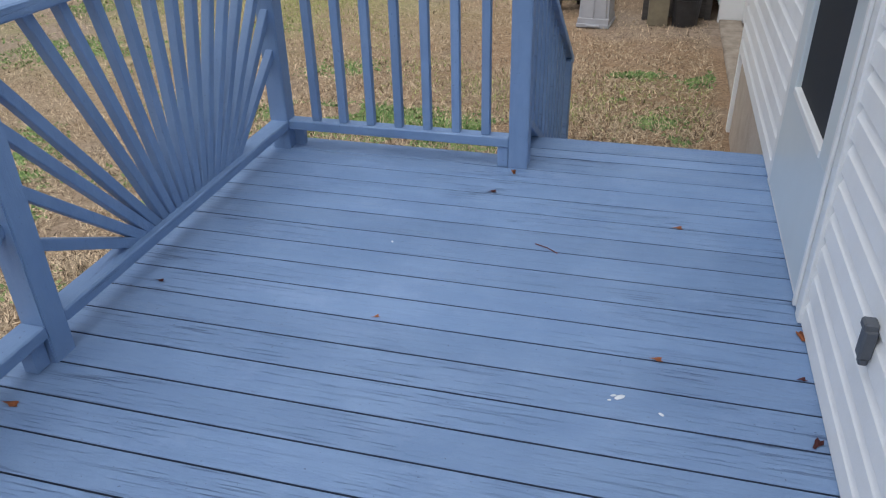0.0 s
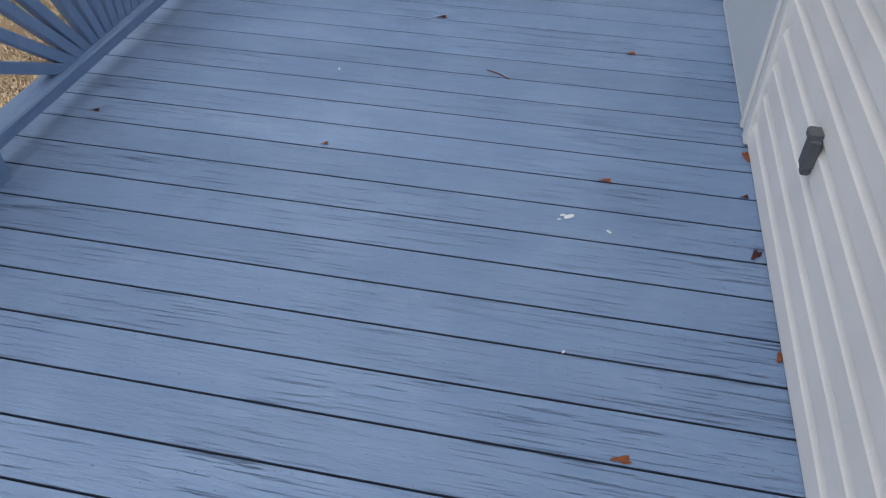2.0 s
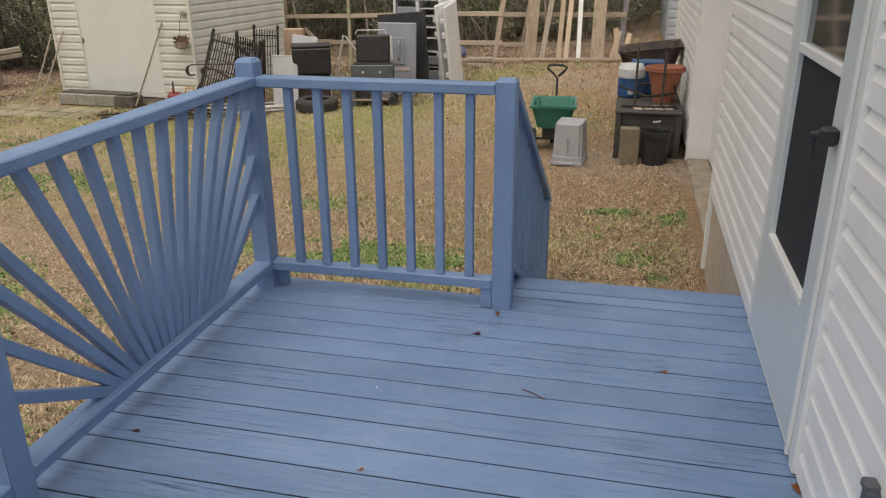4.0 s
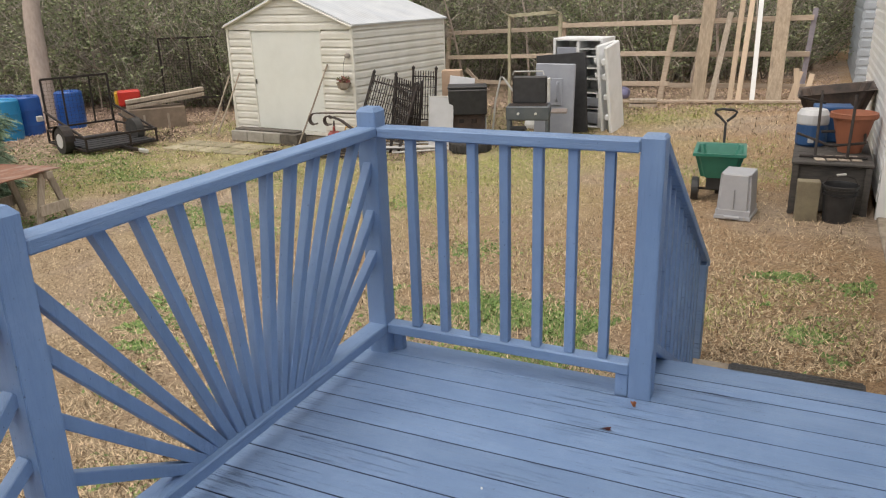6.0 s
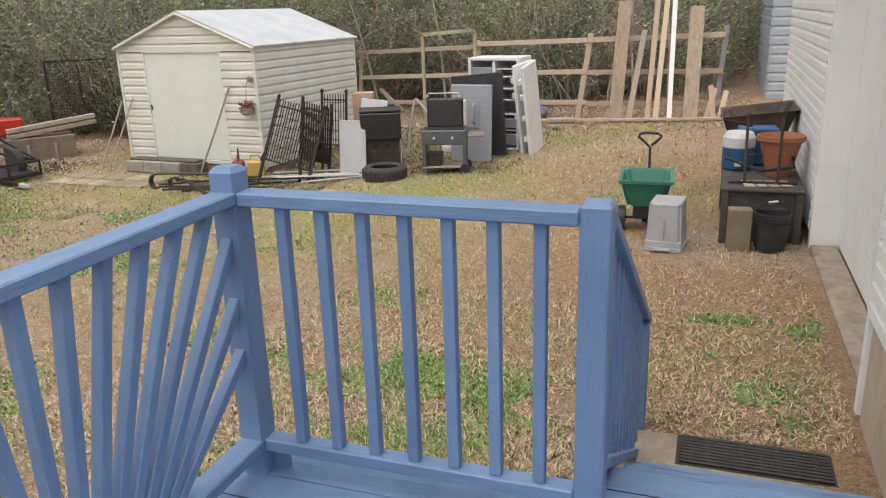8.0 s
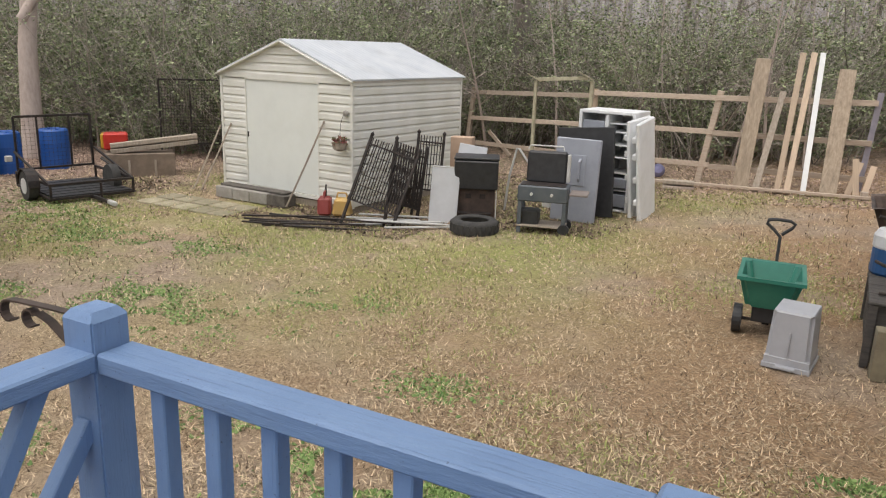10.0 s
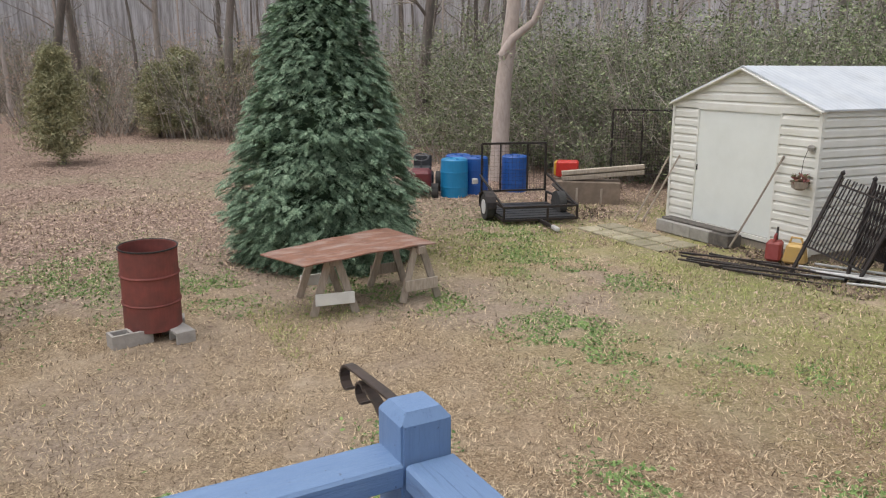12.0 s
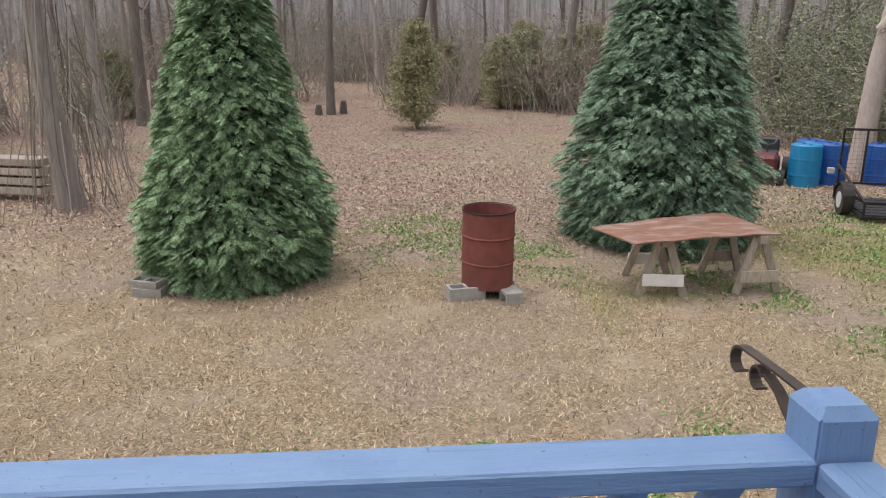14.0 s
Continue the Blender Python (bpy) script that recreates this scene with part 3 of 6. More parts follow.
tagged(mesh_ob("wall_end", box((0.0, -6.1, -0.9), (3.0, -6.0, WT), 0.0), m_white), "plain end wall of the house", "wall", kind="structure")

# ---- storm door ----
door = tagged(thing("door_1", pose(0, DY0, 0), "pale grey storm door with a dark screen pane in a white aluminium frame", "door"), kind="structure")


def dpart(name, bm, mat, label="", parent=None):
    ob = part(name, bm, mat, parent or door, label)
    if not parent:
        ob.matrix_parent_inverse = door.matrix_world.inverted()
    return ob


dpart("brick_mould", box((-0.030, DY0, 0.004), (0.05, DY0 + 0.055, DT), 0.004), m_alu, "white door casing")
dpart("jamb", box((-0.022, DY0 + 0.056, 0.004), (0.05, DY0 + 0.105, DT), 0.003), m_alu)
dpart("hinge_strip", box((-0.034, DY0 + 0.090, 0.012), (-0.0225, DY0 + 0.112, DT - 0.05), 0.002), m_alu)
dpart("jamb", box((-0.022, DY1 - 0.06, 0.004), (0.05, DY1, DT), 0.003), m_alu)
dpart("head", box((-0.022, DY0 + 0.106, DT - 0.06), (0.05, DY1 - 0.061, DT), 0.003), m_alu)
dpart("sill", box((-0.020, DY0 + 0.06, 0.002), (0.06, DY1 - 0.03, 0.014), 0.003), m_alu)
L0, L1 = DY0 + 0.125, DY1 - 0.065
m_screen = material("dark_screen", (0.022, 0.026, 0.032), 0.7, noise_scale=200, color2=(0.034, 0.038, 0.044), bump=0.1, bump_scale=400, spec=0.2)
dpart("lower_panel", box((-0.024, L0, 0.026), (0.012, L1, 0.465), 0.003), m_door)
dpart("rail", box((-0.030, L0 + 0.141, 0.466), (0.012, L1 - 0.136, 0.495), 0.003), m_alu)
dpart("stile", box((-0.026, L0, 0.466), (0.012, L0 + 0.140, 2.05), 0.003), m_door)
dpart("stile", box((-0.026, L1 - 0.135, 0.466), (0.012, L1, 2.05), 0.003), m_door)
dpart("rail", box((-0.026, L0 + 0.141, 1.20), (0.012, L1 - 0.136, 1.235), 0.003), m_alu)
dpart("rail", box((-0.026, L0 + 0.141, 1.95), (0.012, L1 - 0.136, 2.05), 0.003), m_door)
dpart("screen", box((-0.006, L0 + 0.142, 0.49), (0.000, L1 - 0.137, 1.199), 0.0), m_screen, "dark grey insect screen")
dpart("pane", box((-0.006, L0 + 0.142, 1.236), (0.000, L1 - 0.137, 1.949), 0.0), material("window_glass", (0.05, 0.055, 0.06), 0.05, spec=0.8), "dark glass pane above the screen")

# ---- the shed ----
SHED = pose(-7.90, 9.0, -0.97, 0, 0, -5)
SW, SD, SH, PK = 2.90, 3.1, 2.08, 2.62
shed = thing("shed", SHED, "weathered white lapped-siding garden shed with a low gabled pale metal roof", "shed")


def flat(name, bm, mat, top, label=""):
    return part(name, bm, mat, top, label)


def gable(s):
    return SH - 0.02 + (PK - SH) * (1 - abs(2 * s - 1))


for a, b, z0, z1, cut in (((-SW, 0), (-2.35, 0), 0.08, 1.99, None), ((-0.68, 0), (0, 0), 0.08, 1.99, None),
                          ((-SW, 0), (0, 0), 1.992, PK, gable), ((0, 0), (0, SD), 0.08, SH - 0.02, None),
                          ((0, SD), (-SW, SD), 0.08, SH - 0.02, None), ((-SW, SD), (-SW, 0), 0.08, SH - 0.02, None)):
    siding_panel("wall", a, b, z0, z1, m_dirtywhite, cut=cut, exposure=0.135, out=0.030, thick=0.04, parent=shed)
for x, y in ((0.012, -0.012), (-SW - 0.012, -0.012), (0.012, SD + 0.012)):
    flat("corner_trim", box((x - 0.035, y - 0.03, 0.05), (x + 0.02, y + 0.03, SH - 0.03), 0.004), m_dirtywhite, shed)
bm = bmesh.new()
for s in (-1, 1):
    prof_n = 20
    y0, y1 = -0.07, SD + 0.08
    half = SW / 2 + 0.07
    v = []
    for j in range(61):
        y = y0 + (y1 - y0) * j / 60
        w = 0.0025 * math.cos(j * math.pi)
        v.append([bm.verts.new((-SW / 2 + s * half * k, y, PK + 0.03 - (PK - SH + 0.035) * k + w)) for k in (0, 0.5, 1.0)]
                 + [bm.verts.new((-SW / 2 + s * half * k, y, PK + 0.005 - (PK - SH + 0.035) * k + w)) for k in (1.0, 0.5, 0)])
    for r0, r1 in zip(v, v[1:]):
        for k in range(5):
            bm.faces.new((r0[k], r1[k], r1[k + 1], r0[k + 1]))
    bm.faces.new(v[0])
    bm.faces.new(v[-1][::-1])
bmesh.ops.recalc_face_normals(bm, faces=bm.faces)
flat("roof", bm, m_roof, shed, "pale corrugated metal roof")
for s in (-1, 1):
    flat("fascia", beam((-SW / 2, -0.055, PK - 0.015), (-SW / 2 + s * (SW / 2 + 0.06), -0.055, SH - 0.045), 0.022, 0.12, 0.003, up=(0, 1, 0)), m_dirtywhite, shed)
sdoor = part("door", box((-2.348, -0.006, 0.17), (-0.682, 0.03, 1.988), 0.005), material("cream_door_panel", (0.77, 0.79, 0.75), 0.5, noise_scale=2, color2=(0.73, 0.75, 0.71), stain=0.12, stain_color=(0.5, 0.5, 0.42), stain_scale=1.0), shed, "flat pale grey shed door")
part("handle", box((-2.31, -0.03, 1.0), (-2.295, -0.007, 1.09), 0.003), m_iron, sdoor, "small dark door handle")
for lo, hi in (((-2.36, -0.028, 0.1), (-2.33, 0.0, 2.0)), ((-0.70, -0.028, 0.1), (-0.67, 0.0, 2.0)), ((-2.329, -0.028, 1.97), (-0.701, 0.0, 2.01)), ((-2.329, -0.028, 0.1), (-0.701, 0.0, 0.165))):
    flat("door_trim", box(lo, hi, 0.004), m_dirtywhite, shed)
flat("sill", box((-SW, 0.0, -0.08), (0, SD, 0.078), 0.0), m_wood, shed, "weathered wooden shed base")
flat("lamp", lathe([(0.0, -0.05), (0.04, -0.045), (0.05, 0.0), (0.04, 0.03), (0.0, 0.045)], 12), m_concrete, shed, "small round grey porch lamp").location = (-0.08, -0.07, 1.56)

# the stone step, the slab and the things that lean on the shed
m_darkstone = material("dark_stone", (0.075, 0.068, 0.06), 0.9, noise_scale=9, color2=(0.16, 0.14, 0.12), bump=0.5)
step = thing("stone_step", SHED @ pose(-1.85, -0.34, -0.02, 0, 0, 2), "low step of stacked grey concrete blocks before the shed door", "step")
for i in range(4):
    part("block", box((-0.78 + 0.395 * i, -0.14, 0), (-0.392 + 0.395 * i, 0.14, 0.19), 0.01), m_concrete if i < 3 else m_darkstone, step)
part("cap_board", box((-0.76, -0.05, 0.191), (0.7, 0.16, 0.225), 0.01), m_darkstone, step, "dark board lying on the blocks")
m_paver = material("mossy_tan_paver", (0.40, 0.35, 0.25), 0.95, noise_scale=7, color2=(0.26, 0.235, 0.15), bump=0.5, stain=0.5, stain_color=(0.2, 0.19, 0.11), vary=0.2)
paver_path = thing("paver_slab", SHED @ pose(-2.30, -1.12, -0.045, 0, 0, 4), "flat stone pavers laid in the grass before the shed", "paving")
for i in range(5):
    for j in range(2):
        w = 0.36
        part("paver", box((-1.0 + 0.40 * i, -0.45 + 0.42 * j, 0), (-1.0 + 0.40 * i + w, -0.45 + 0.42 * j + 0.385, 0.035 + 0.008 * ((i * 3 + j) % 3)), 0.012), m_paver, paver_path)


def long_tool(name, foot, head, label, blade=True):
    t = thing(name, Matrix.Translation(foot), label, "garden tool")
    f, h = Vector((0, 0, 0)), Vector(head) - Vector(foot)
    part("handle", tube([f, f.lerp(h, 0.5) + Vector((0.01, 0, 0)), h], [0.016, 0.015, 0.014], 8), m_wood, t)
    if blade:
        d = h.normalized()
        part("blade", beam(f - d * 0.02, f + d * 0.26, 0.17, 0.012, 0.003, up=(0, 1, 0)), m_iron, t, "rusty flat metal blade")
    return t


long_tool("shovel", SHED @ Vector((-3.30, -0.42, 0.02)), SHED @ Vector((-2.98, -0.03, 1.15)), "old shovel leaning on the shed's corner", False)
long_tool("rake", SHED @ Vector((-3.10, -0.42, 0.02)), SHED @ Vector((-2.70, -0.04, 1.2)), "old wooden-handled rake leaning on the shed wall", False)
long_tool("hoe", SHED @ Vector((-0.98, -0.48, 0.02)), SHED @ Vector((-0.55, -0.04, 1.40)), "long-handled garden hoe leaning beside the shed door", False)

basket = thing("hanging_basket", SHED @ pose(-0.14, -0.15, 0.98), "small hanging flower basket with faded pink flowers on the shed corner", "plant")
part("pot", lathe([(0.05, 0), (0.10, 0.03), (0.12, 0.12), (0.125, 0.13)], 14), m_wood, basket)
part("wire", tube([(0, 0, 0.13), (0.01, 0.02, 0.42), (0.03, 0.06, 0.56)], 0.004, 5), m_iron, basket)
bm = bmesh.new()
rnd = random.Random(5)
for i in range(90):
    a, r, z = rnd.random() * 6.28, rnd.random() * 0.13, 0.1 + rnd.random() * 0.12
    box_in(bm, (-0.02, -0.014, -0.002), (0.02, 0.014, 0.002), pose(r * math.cos(a), r * math.sin(a), z, rnd.random() * 180, rnd.random() * 180, rnd.random() * 180))
part("flowers", bm, island_material("faded_flowers", (0.30, 0.10, 0.10), (0.10, 0.14, 0.06)), basket, "faded pink and green foliage")

# ---- iron gates and scrap before the shed ----
def iron_gate(name, m, w, h, bars, label, posts=True):
    g = thing(name, m, label, "gate")
    for z in (0.42, h - 0.08):
        part("frame_bar", beam((0, 0, z), (w, 0, z), 0.025, 0.025), m_iron, g)
    for x in (0, w):
        p = part("upright", beam((x, 0, 0), (x, 0, h + 0.04), 0.04, 0.04), m_iron, g)
        part("finial", lathe([(0.0, h + 0.03), (0.028, h + 0.05), (0.03, h + 0.075), (0.0, h + 0.11)], 8, False), m_iron, p)
        p.children[0].location = (x, 0, 0)
    for i in range(1, bars):
        x = w * i / bars
        b = part("bar", beam((x, 0, 0.42), (x + 0.0, 0.012 * (-1) ** i, h + 0.02), 0.014, 0.014, 0.0), m_iron, g)
    for z in (0.50, 0.66, 0.82, 0.98, 1.12):
        part("cross_bar", beam((0, 0.012, z), (w, 0.012, z), 0.016, 0.01, 0.0), m_iron, g)
    return g


iron_gate("iron_gate", pose(-7.51, 8.12, -0.97, -16, 14, 8), 0.78, 1.36, 18, "black wrought-iron gate panel leaning back against the shed")
iron_gate("iron_gate", pose(-6.84, 8.26, -0.97, -10, 18, 70), 0.62, 1.30, 24, "black wrought-iron gate leaf folded against the first one")
iron_gate("iron_gate", pose(-6.98, 9.30, -0.95, -6, 3, 20), 0.40, 1.24, 9, "narrow black iron mesh gate beside the old stove")
flatbar = tagged(mesh_ob("iron_bar", beam((0, 0, 0), (0.42, -0.30, 0.55), 0.09, 0.02, 0.004), m_iron), "broad black iron bar propped up among the gates", "scrap metal")
flatbar.matrix_world = pose(-7.08, 9.0, -0.93)
rnd = random.Random(11)
for i in range(13):
    a = radians(30 + rnd.uniform(-12, 12))
    x, y = rnd.uniform(-8.4, -7.1), rnd.uniform(7.45, 8.1)
    L = rnd.uniform(0.7, 1.5)
    bm = beam((-L / 2, 0, 0), (L / 2, 0, 0.0), 0.03, 0.025, 0.004)
    ob = tagged(mesh_ob("scrap_bar", bm, m_iron), "black iron bar lying in a scrap heap on the grass", "scrap metal", "iron bars in the scrap heap")
    ob.matrix_world = pose(x, y, ground_z(x, y) + 0.03 + 0.028 * (i % 4), 0, rnd.uniform(-2, 2), math.degrees(a))
m_pipe = material("pale_pipe", (0.58, 0.58, 0.56), 0.4, noise_scale=5, color2=(0.45, 0.44, 0.42))
for i in range(9):
    x, y = rnd.uniform(-7.2, -6.3), rnd.uniform(8.25, 8.8)
    L = rnd.uniform(0.8, 1.5)
    ob = tagged(mesh_ob("pipe", tube([(-L / 2, 0, 0), (L / 2, 0, 0)], 0.016, 8), m_pipe), "pale plastic pipe lying on the ground by the stove", "pipe", "pipes on the ground")
    ob.matrix_world = pose(x, y, ground_z(x, y) + 0.035 + 0.03 * (i % 3), 0, 0, rnd.uniform(20, 42))


def fuel_can(m, mat, label):
    c = thing("fuel_can", m, label, "fuel can")
    bm = box((-0.13, -0.09, 0), (0.13, 0.09, 0.24), 0.03)
    for v in bm.verts:
        if v.co.z > 0.15:
            v.co.x *= 0.75
    part("body", bm, mat, c)
    part("handle", tube([(-0.08, 0, 0.23), (-0.06, 0, 0.31), (0.05, 0, 0.31), (0.08, 0, 0.23)], 0.014, 8), mat, c)
    part("spout", tube([(0.07, 0, 0.22), (0.12, 0, 0.31), (0.16, 0, 0.38)], [0.022, 0.016, 0.012], 8), m_iron, c)


fuel_can(pose(-8.16, 8.62, -0.97, 0, 0, 120) @ Matrix.Scale(1.15, 4), material("faded_red_plastic", (0.24, 0.035, 0.03), 0.5, noise_scale=6, color2=(0.30, 0.07, 0.06)), "faded red plastic fuel can on the ground by the shed")
fuel_can(pose(-7.88, 8.70, -0.97, 0, 0, 20) @ Matrix.Scale(1.15, 4), material("faded_yellow_plastic", (0.58, 0.37, 0.11), 0.5, noise_scale=6, color2=(0.50, 0.34, 0.15)), "yellow plastic fuel can on the ground by the shed")

# ---- stove, cabinet, tyre, grill, panels, refrigerator ----
m_appl = material("white_enamel", (0.62, 0.63, 0.65), 0.4, noise_scale=4, color2=(0.54, 0.55, 0.57), stain=0.25, stain_color=(0.3, 0.27, 0.22))
m_burnt = material("soot_brown_steel", (0.055, 0.04, 0.035), 0.7, metal=0.3, noise_scale=5, color2=(0.12, 0.08, 0.06), bump=0.3)
ap = thing("enamel_sheet", pose(-6.25, 8.96, -0.93, -6, 3, 28), "flat white appliance door standing on edge beside the stove", "appliance door")
part("panel", box((-0.21, -0.03, 0.0), (0.21, 0.03, 0.86), 0.012), m_appl, ap)
part("edge_strip", box((-0.205, -0.036, 0.84), (0.205, -0.031, 0.858), 0.002), m_pipe, ap)
stove = thing("stove", pose(-5.93, 9.42, -0.92, 0, 0, 24) @ Matrix.Scale(0.88, 4), "burnt black kitchen stove standing open in the yard", "stove")
part("carcass", box((-0.33, -0.16, 0.10), (0.33, 0.35, 0.66), 0.01), m_burnt, stove, "brown scorched steel body")
part("cooktop", box((-0.37, -0.22, 0.60), (0.37, 0.36, 1.08), 0.015, Matrix.Rotation(radians(3), 4, "X")), m_black, stove, "black enamelled upper body")
part("top_edge", box((-0.38, -0.24, 1.085), (0.38, 0.34, 1.12), 0.008), m_black, stove)
part("side_panel", box((0.345, -0.16, 0.0), (0.36, 0.3, 0.62), 0.002), m_appl, stove, "white side panel")
for x in (-0.12, 0.12):
    part("knob_plate", box((x - 0.05, -0.175, 0.42), (x + 0.05, -0.162, 0.50), 0.004), m_iron, stove)
part("base", box((-0.30, -0.2, 0.02), (0.30, 0.3, 0.095), 0.006), m_iron, stove)
part("shelf", box((-0.28, -0.34, 0.18), (0.28, -0.17, 0.20), 0.004), m_iron, stove)
cb = tagged(mesh_ob("cardboard_box", box((-0.17, -0.12, 0), (0.17, 0.12, 1.2), 0.006), material("brown_cardboard", (0.52, 0.37, 0.27), 0.9, noise_scale=5, color2=(0.44, 0.31, 0.22))), "tall brown cardboard carton standing behind the stove", "box")
cb.matrix_world = pose(-6.45, 9.95, -0.93, 0, 0, 15)
wb = tagged(mesh_ob("white_board", box((-0.22, -0.015, 0), (0.22, 0.015, 1.12), 0.006), m_appl), "pale metal sheet leaning on the stove", "panel")
wb.matrix_world = pose(-6.28, 9.62, -0.93, -10, 8, 20)
vac = thing("bent_pipe", pose(-6.0, 10.1, -0.9, 0, 0, 10), "bent white pipe sticking up behind the stove", "pipe")
part("pipe", tube([(0.24, 0, 0), (0.30, 0, 0.6), (0.40, 0, 1.04), (0.44, 0, 1.03), (0.66, 0, 0.74)], 0.018, 8), m_pipe, vac)

tyre = thing("tyre", pose(-5.52, 8.56, -0.885, 0, 0, 0), "worn black car tyre lying flat on the grass", "tyre")
prof = [(0.19, 0.02), (0.22, 0.0), (0.29, 0.0), (0.335, 0.035), (0.34, 0.10), (0.335, 0.17), (0.29, 0.205), (0.22, 0.205), (0.19, 0.185), (0.215, 0.16), (0.25, 0.10), (0.215, 0.045), (0.19, 0.02)]
m_rubber = material("tyre_rubber", (0.035, 0.034, 0.034), 0.85, noise_scale=12, color2=(0.06, 0.057, 0.052), bump=0.4)
part("casing", lathe(prof, 40, False), m_rubber, tyre, smooth=True)
bm = bmesh.new()
for k in range(48):
    a = 2 * math.pi * k / 48
    box_in(bm, (0.333, -0.014, 0.04), (0.346, 0.014, 0.165), Matrix.Rotation(a, 4, "Z") @ Matrix.Rotation(radians(12 * (-1) ** k), 4, "X"))
part("tread", bm, m_rubber, tyre)

m_grill = material("slate_grey_paint", (0.075, 0.09, 0.105), 0.5, noise_scale=6, color2=(0.11, 0.12, 0.13), bump=0.1)
grill = thing("gas_grill", pose(-4.70, 9.05, -0.84, 0, 0, 14) @ Matrix.Scale(0.93, 4), "old slate-grey gas grill cart with open lid and side shelf", "grill")
part("firebox", box((-0.37, -0.22, 0.48), (0.37, 0.22, 0.72), 0.02), m_grill, grill)
lid = part("lid", box((-0.30, 0.10, 0.72), (0.30, 0.27, 1.20), 0.03, Matrix.Rotation(radians(-4), 4, "X")), m_black, grill, "open grill lid, black inside")
part("lid_side", box((0.302, 0.16, 0.74), (0.35, 0.30, 1.15), 0.01), m_pipe, lid, "grey metal side of the lid")
part("lid_handle", tube([(-0.3, 0.24, 1.20), (-0.28, 0.27, 1.26), (0.22, 0.27, 1.26), (0.24, 0.24, 1.20)], 0.012, 8), m_pipe, lid)
part("grate", box((-0.33, -0.19, 0.721), (0.33, 0.09, 0.735), 0.003), m_iron, grill)
for x in (-0.33, 0.33):
    for y in (-0.18, 0.18):
        part("leg", box((x - 0.028, y - 0.028, 0.05 if x > 0 else 0.0), (x + 0.028, y + 0.028, 0.48), 0.004), m_grill, grill)
part("side_shelf", box((0.39, -0.2, 0.60), (0.66, 0.2, 0.63), 0.006), material("grey_brown_shelf", (0.24, 0.20, 0.18), 0.7, noise_scale=5), grill)
part("low_shelf", box((-0.36, -0.22, 0.10), (0.36, 0.22, 0.125), 0.004), m_wood, grill, "weathered plank shelf")
for y in (-0.2, 0.2):
    part("wheel", tube([(0.34, y - 0.03, 0.085), (0.34, y + 0.03, 0.085)], 0.085, 20), m_black, grill)
for x in (-0.16, 0.14):
    part("knob", tube([(x, -0.222, 0.60), (x, -0.26, 0.60)], 0.022, 10), m_pipe, grill, "pale metal control knob")
part("tool_box", box((-0.34, -0.15, 0.126), (-0.05, 0.15, 0.33), 0.01), m_black, grill)

gp = thing("grey_panel", pose(-4.62, 9.90, -0.84, -4, 0, -4), "tall pale grey refrigerator door standing on end behind the grill", "appliance door")
m_greyp = material("pale_grey_enamel", (0.34, 0.36, 0.41), 0.45, noise_scale=3, color2=(0.29, 0.31, 0.36), stain=0.15)
part("panel", box((-0.28, -0.03, 0), (0.42, 0.03, 1.24), 0.015), m_greyp, gp)
part("handle", tube([(0.13, -0.04, 0.62), (0.13, -0.08, 0.66), (0.13, -0.08, 0.90), (0.13, -0.04, 0.94)], 0.02, 8), m_greyp, gp)
part("recess", box((0.02, -0.045, 0.55), (0.22, -0.032, 1.0), 0.006), m_greyp, gp)
bp = tagged(mesh_ob("black_panel", box((-0.45, -0.025, 0), (0.45, 0.025, 1.35), 0.006), m_black), "large matt black panel leaning behind the grey one", "panel")
bp.matrix_world = pose(-4.50, 10.32, -0.82, -6, -5, -4)
fridge = thing("refrigerator", pose(-4.38, 11.1, -0.82, 0, 0, -6), "white refrigerator cabinet without its doors, shelves bare, standing in the yard", "refrigerator")
m_fr = material("off_white_plastic", (0.78, 0.79, 0.80), 0.45, noise_scale=3, color2=(0.70, 0.71, 0.71), stain=0.2, stain_color=(0.40, 0.37, 0.32))
for lo, hi, n in (((-0.46, -0.3, 0.03), (-0.41, 0.35, 1.58), "side_wall"), ((0.41, -0.3, 0.03), (0.46, 0.35, 1.58), "side_wall"), ((-0.03, -0.28, 0.06), (0.03, 0.31, 1.53), "divider"),
                  ((-0.409, 0.31, 0.06), (0.409, 0.35, 1.53), "back_wall"), ((-0.409, -0.3, 1.531), (0.409, 0.35, 1.58), "top"), ((-0.409, -0.3, 0.03), (0.409, 0.35, 0.059), "bottom")):
    part(n, box(lo, hi, 0.008), m_fr, fridge)
for z in (0.35, 0.62, 0.86, 1.05, 1.25, 1.38):
    part("shelf", box((0.032, -0.24, z), (0.408, 0.305, z + 0.02), 0.004), m_fr, fridge)
part("drawer", box((0.04, -0.26, 0.10), (0.40, 0.2, 0.30), 0.012), m_greyp, fridge, "grey plastic crisper drawer")
part("drawer", box((0.04, -0.26, 0.40), (0.40, 0.2, 0.56), 0.012), m_greyp, fridge, "grey plastic crisper drawer")
part("panel", box((-0.40, -0.27, 1.0), (-0.04, -0.2, 1.42), 0.01), m_greyp, fridge, "blue-grey inner panel")
fd = thing("shelved_slab", pose(-3.76, 10.80, -0.80, -3, -6, 74), "white refrigerator door with bottle racks, leaning beside its cabinet", "appliance door")
part("panel", box((-0.32, -0.03, 0), (0.32, 0.03, 1.50), 0.02), m_fr, fd)
for z in (0.25, 0.6, 0.95, 1.2):
    part("rack", box((-0.25, 0.031, z), (0.25, 0.11, z + 0.09), 0.01), m_fr, fd)
fd2 = copy_thing(fd, pose(-3.62, 10.62, -0.79, -3, -8, 84))
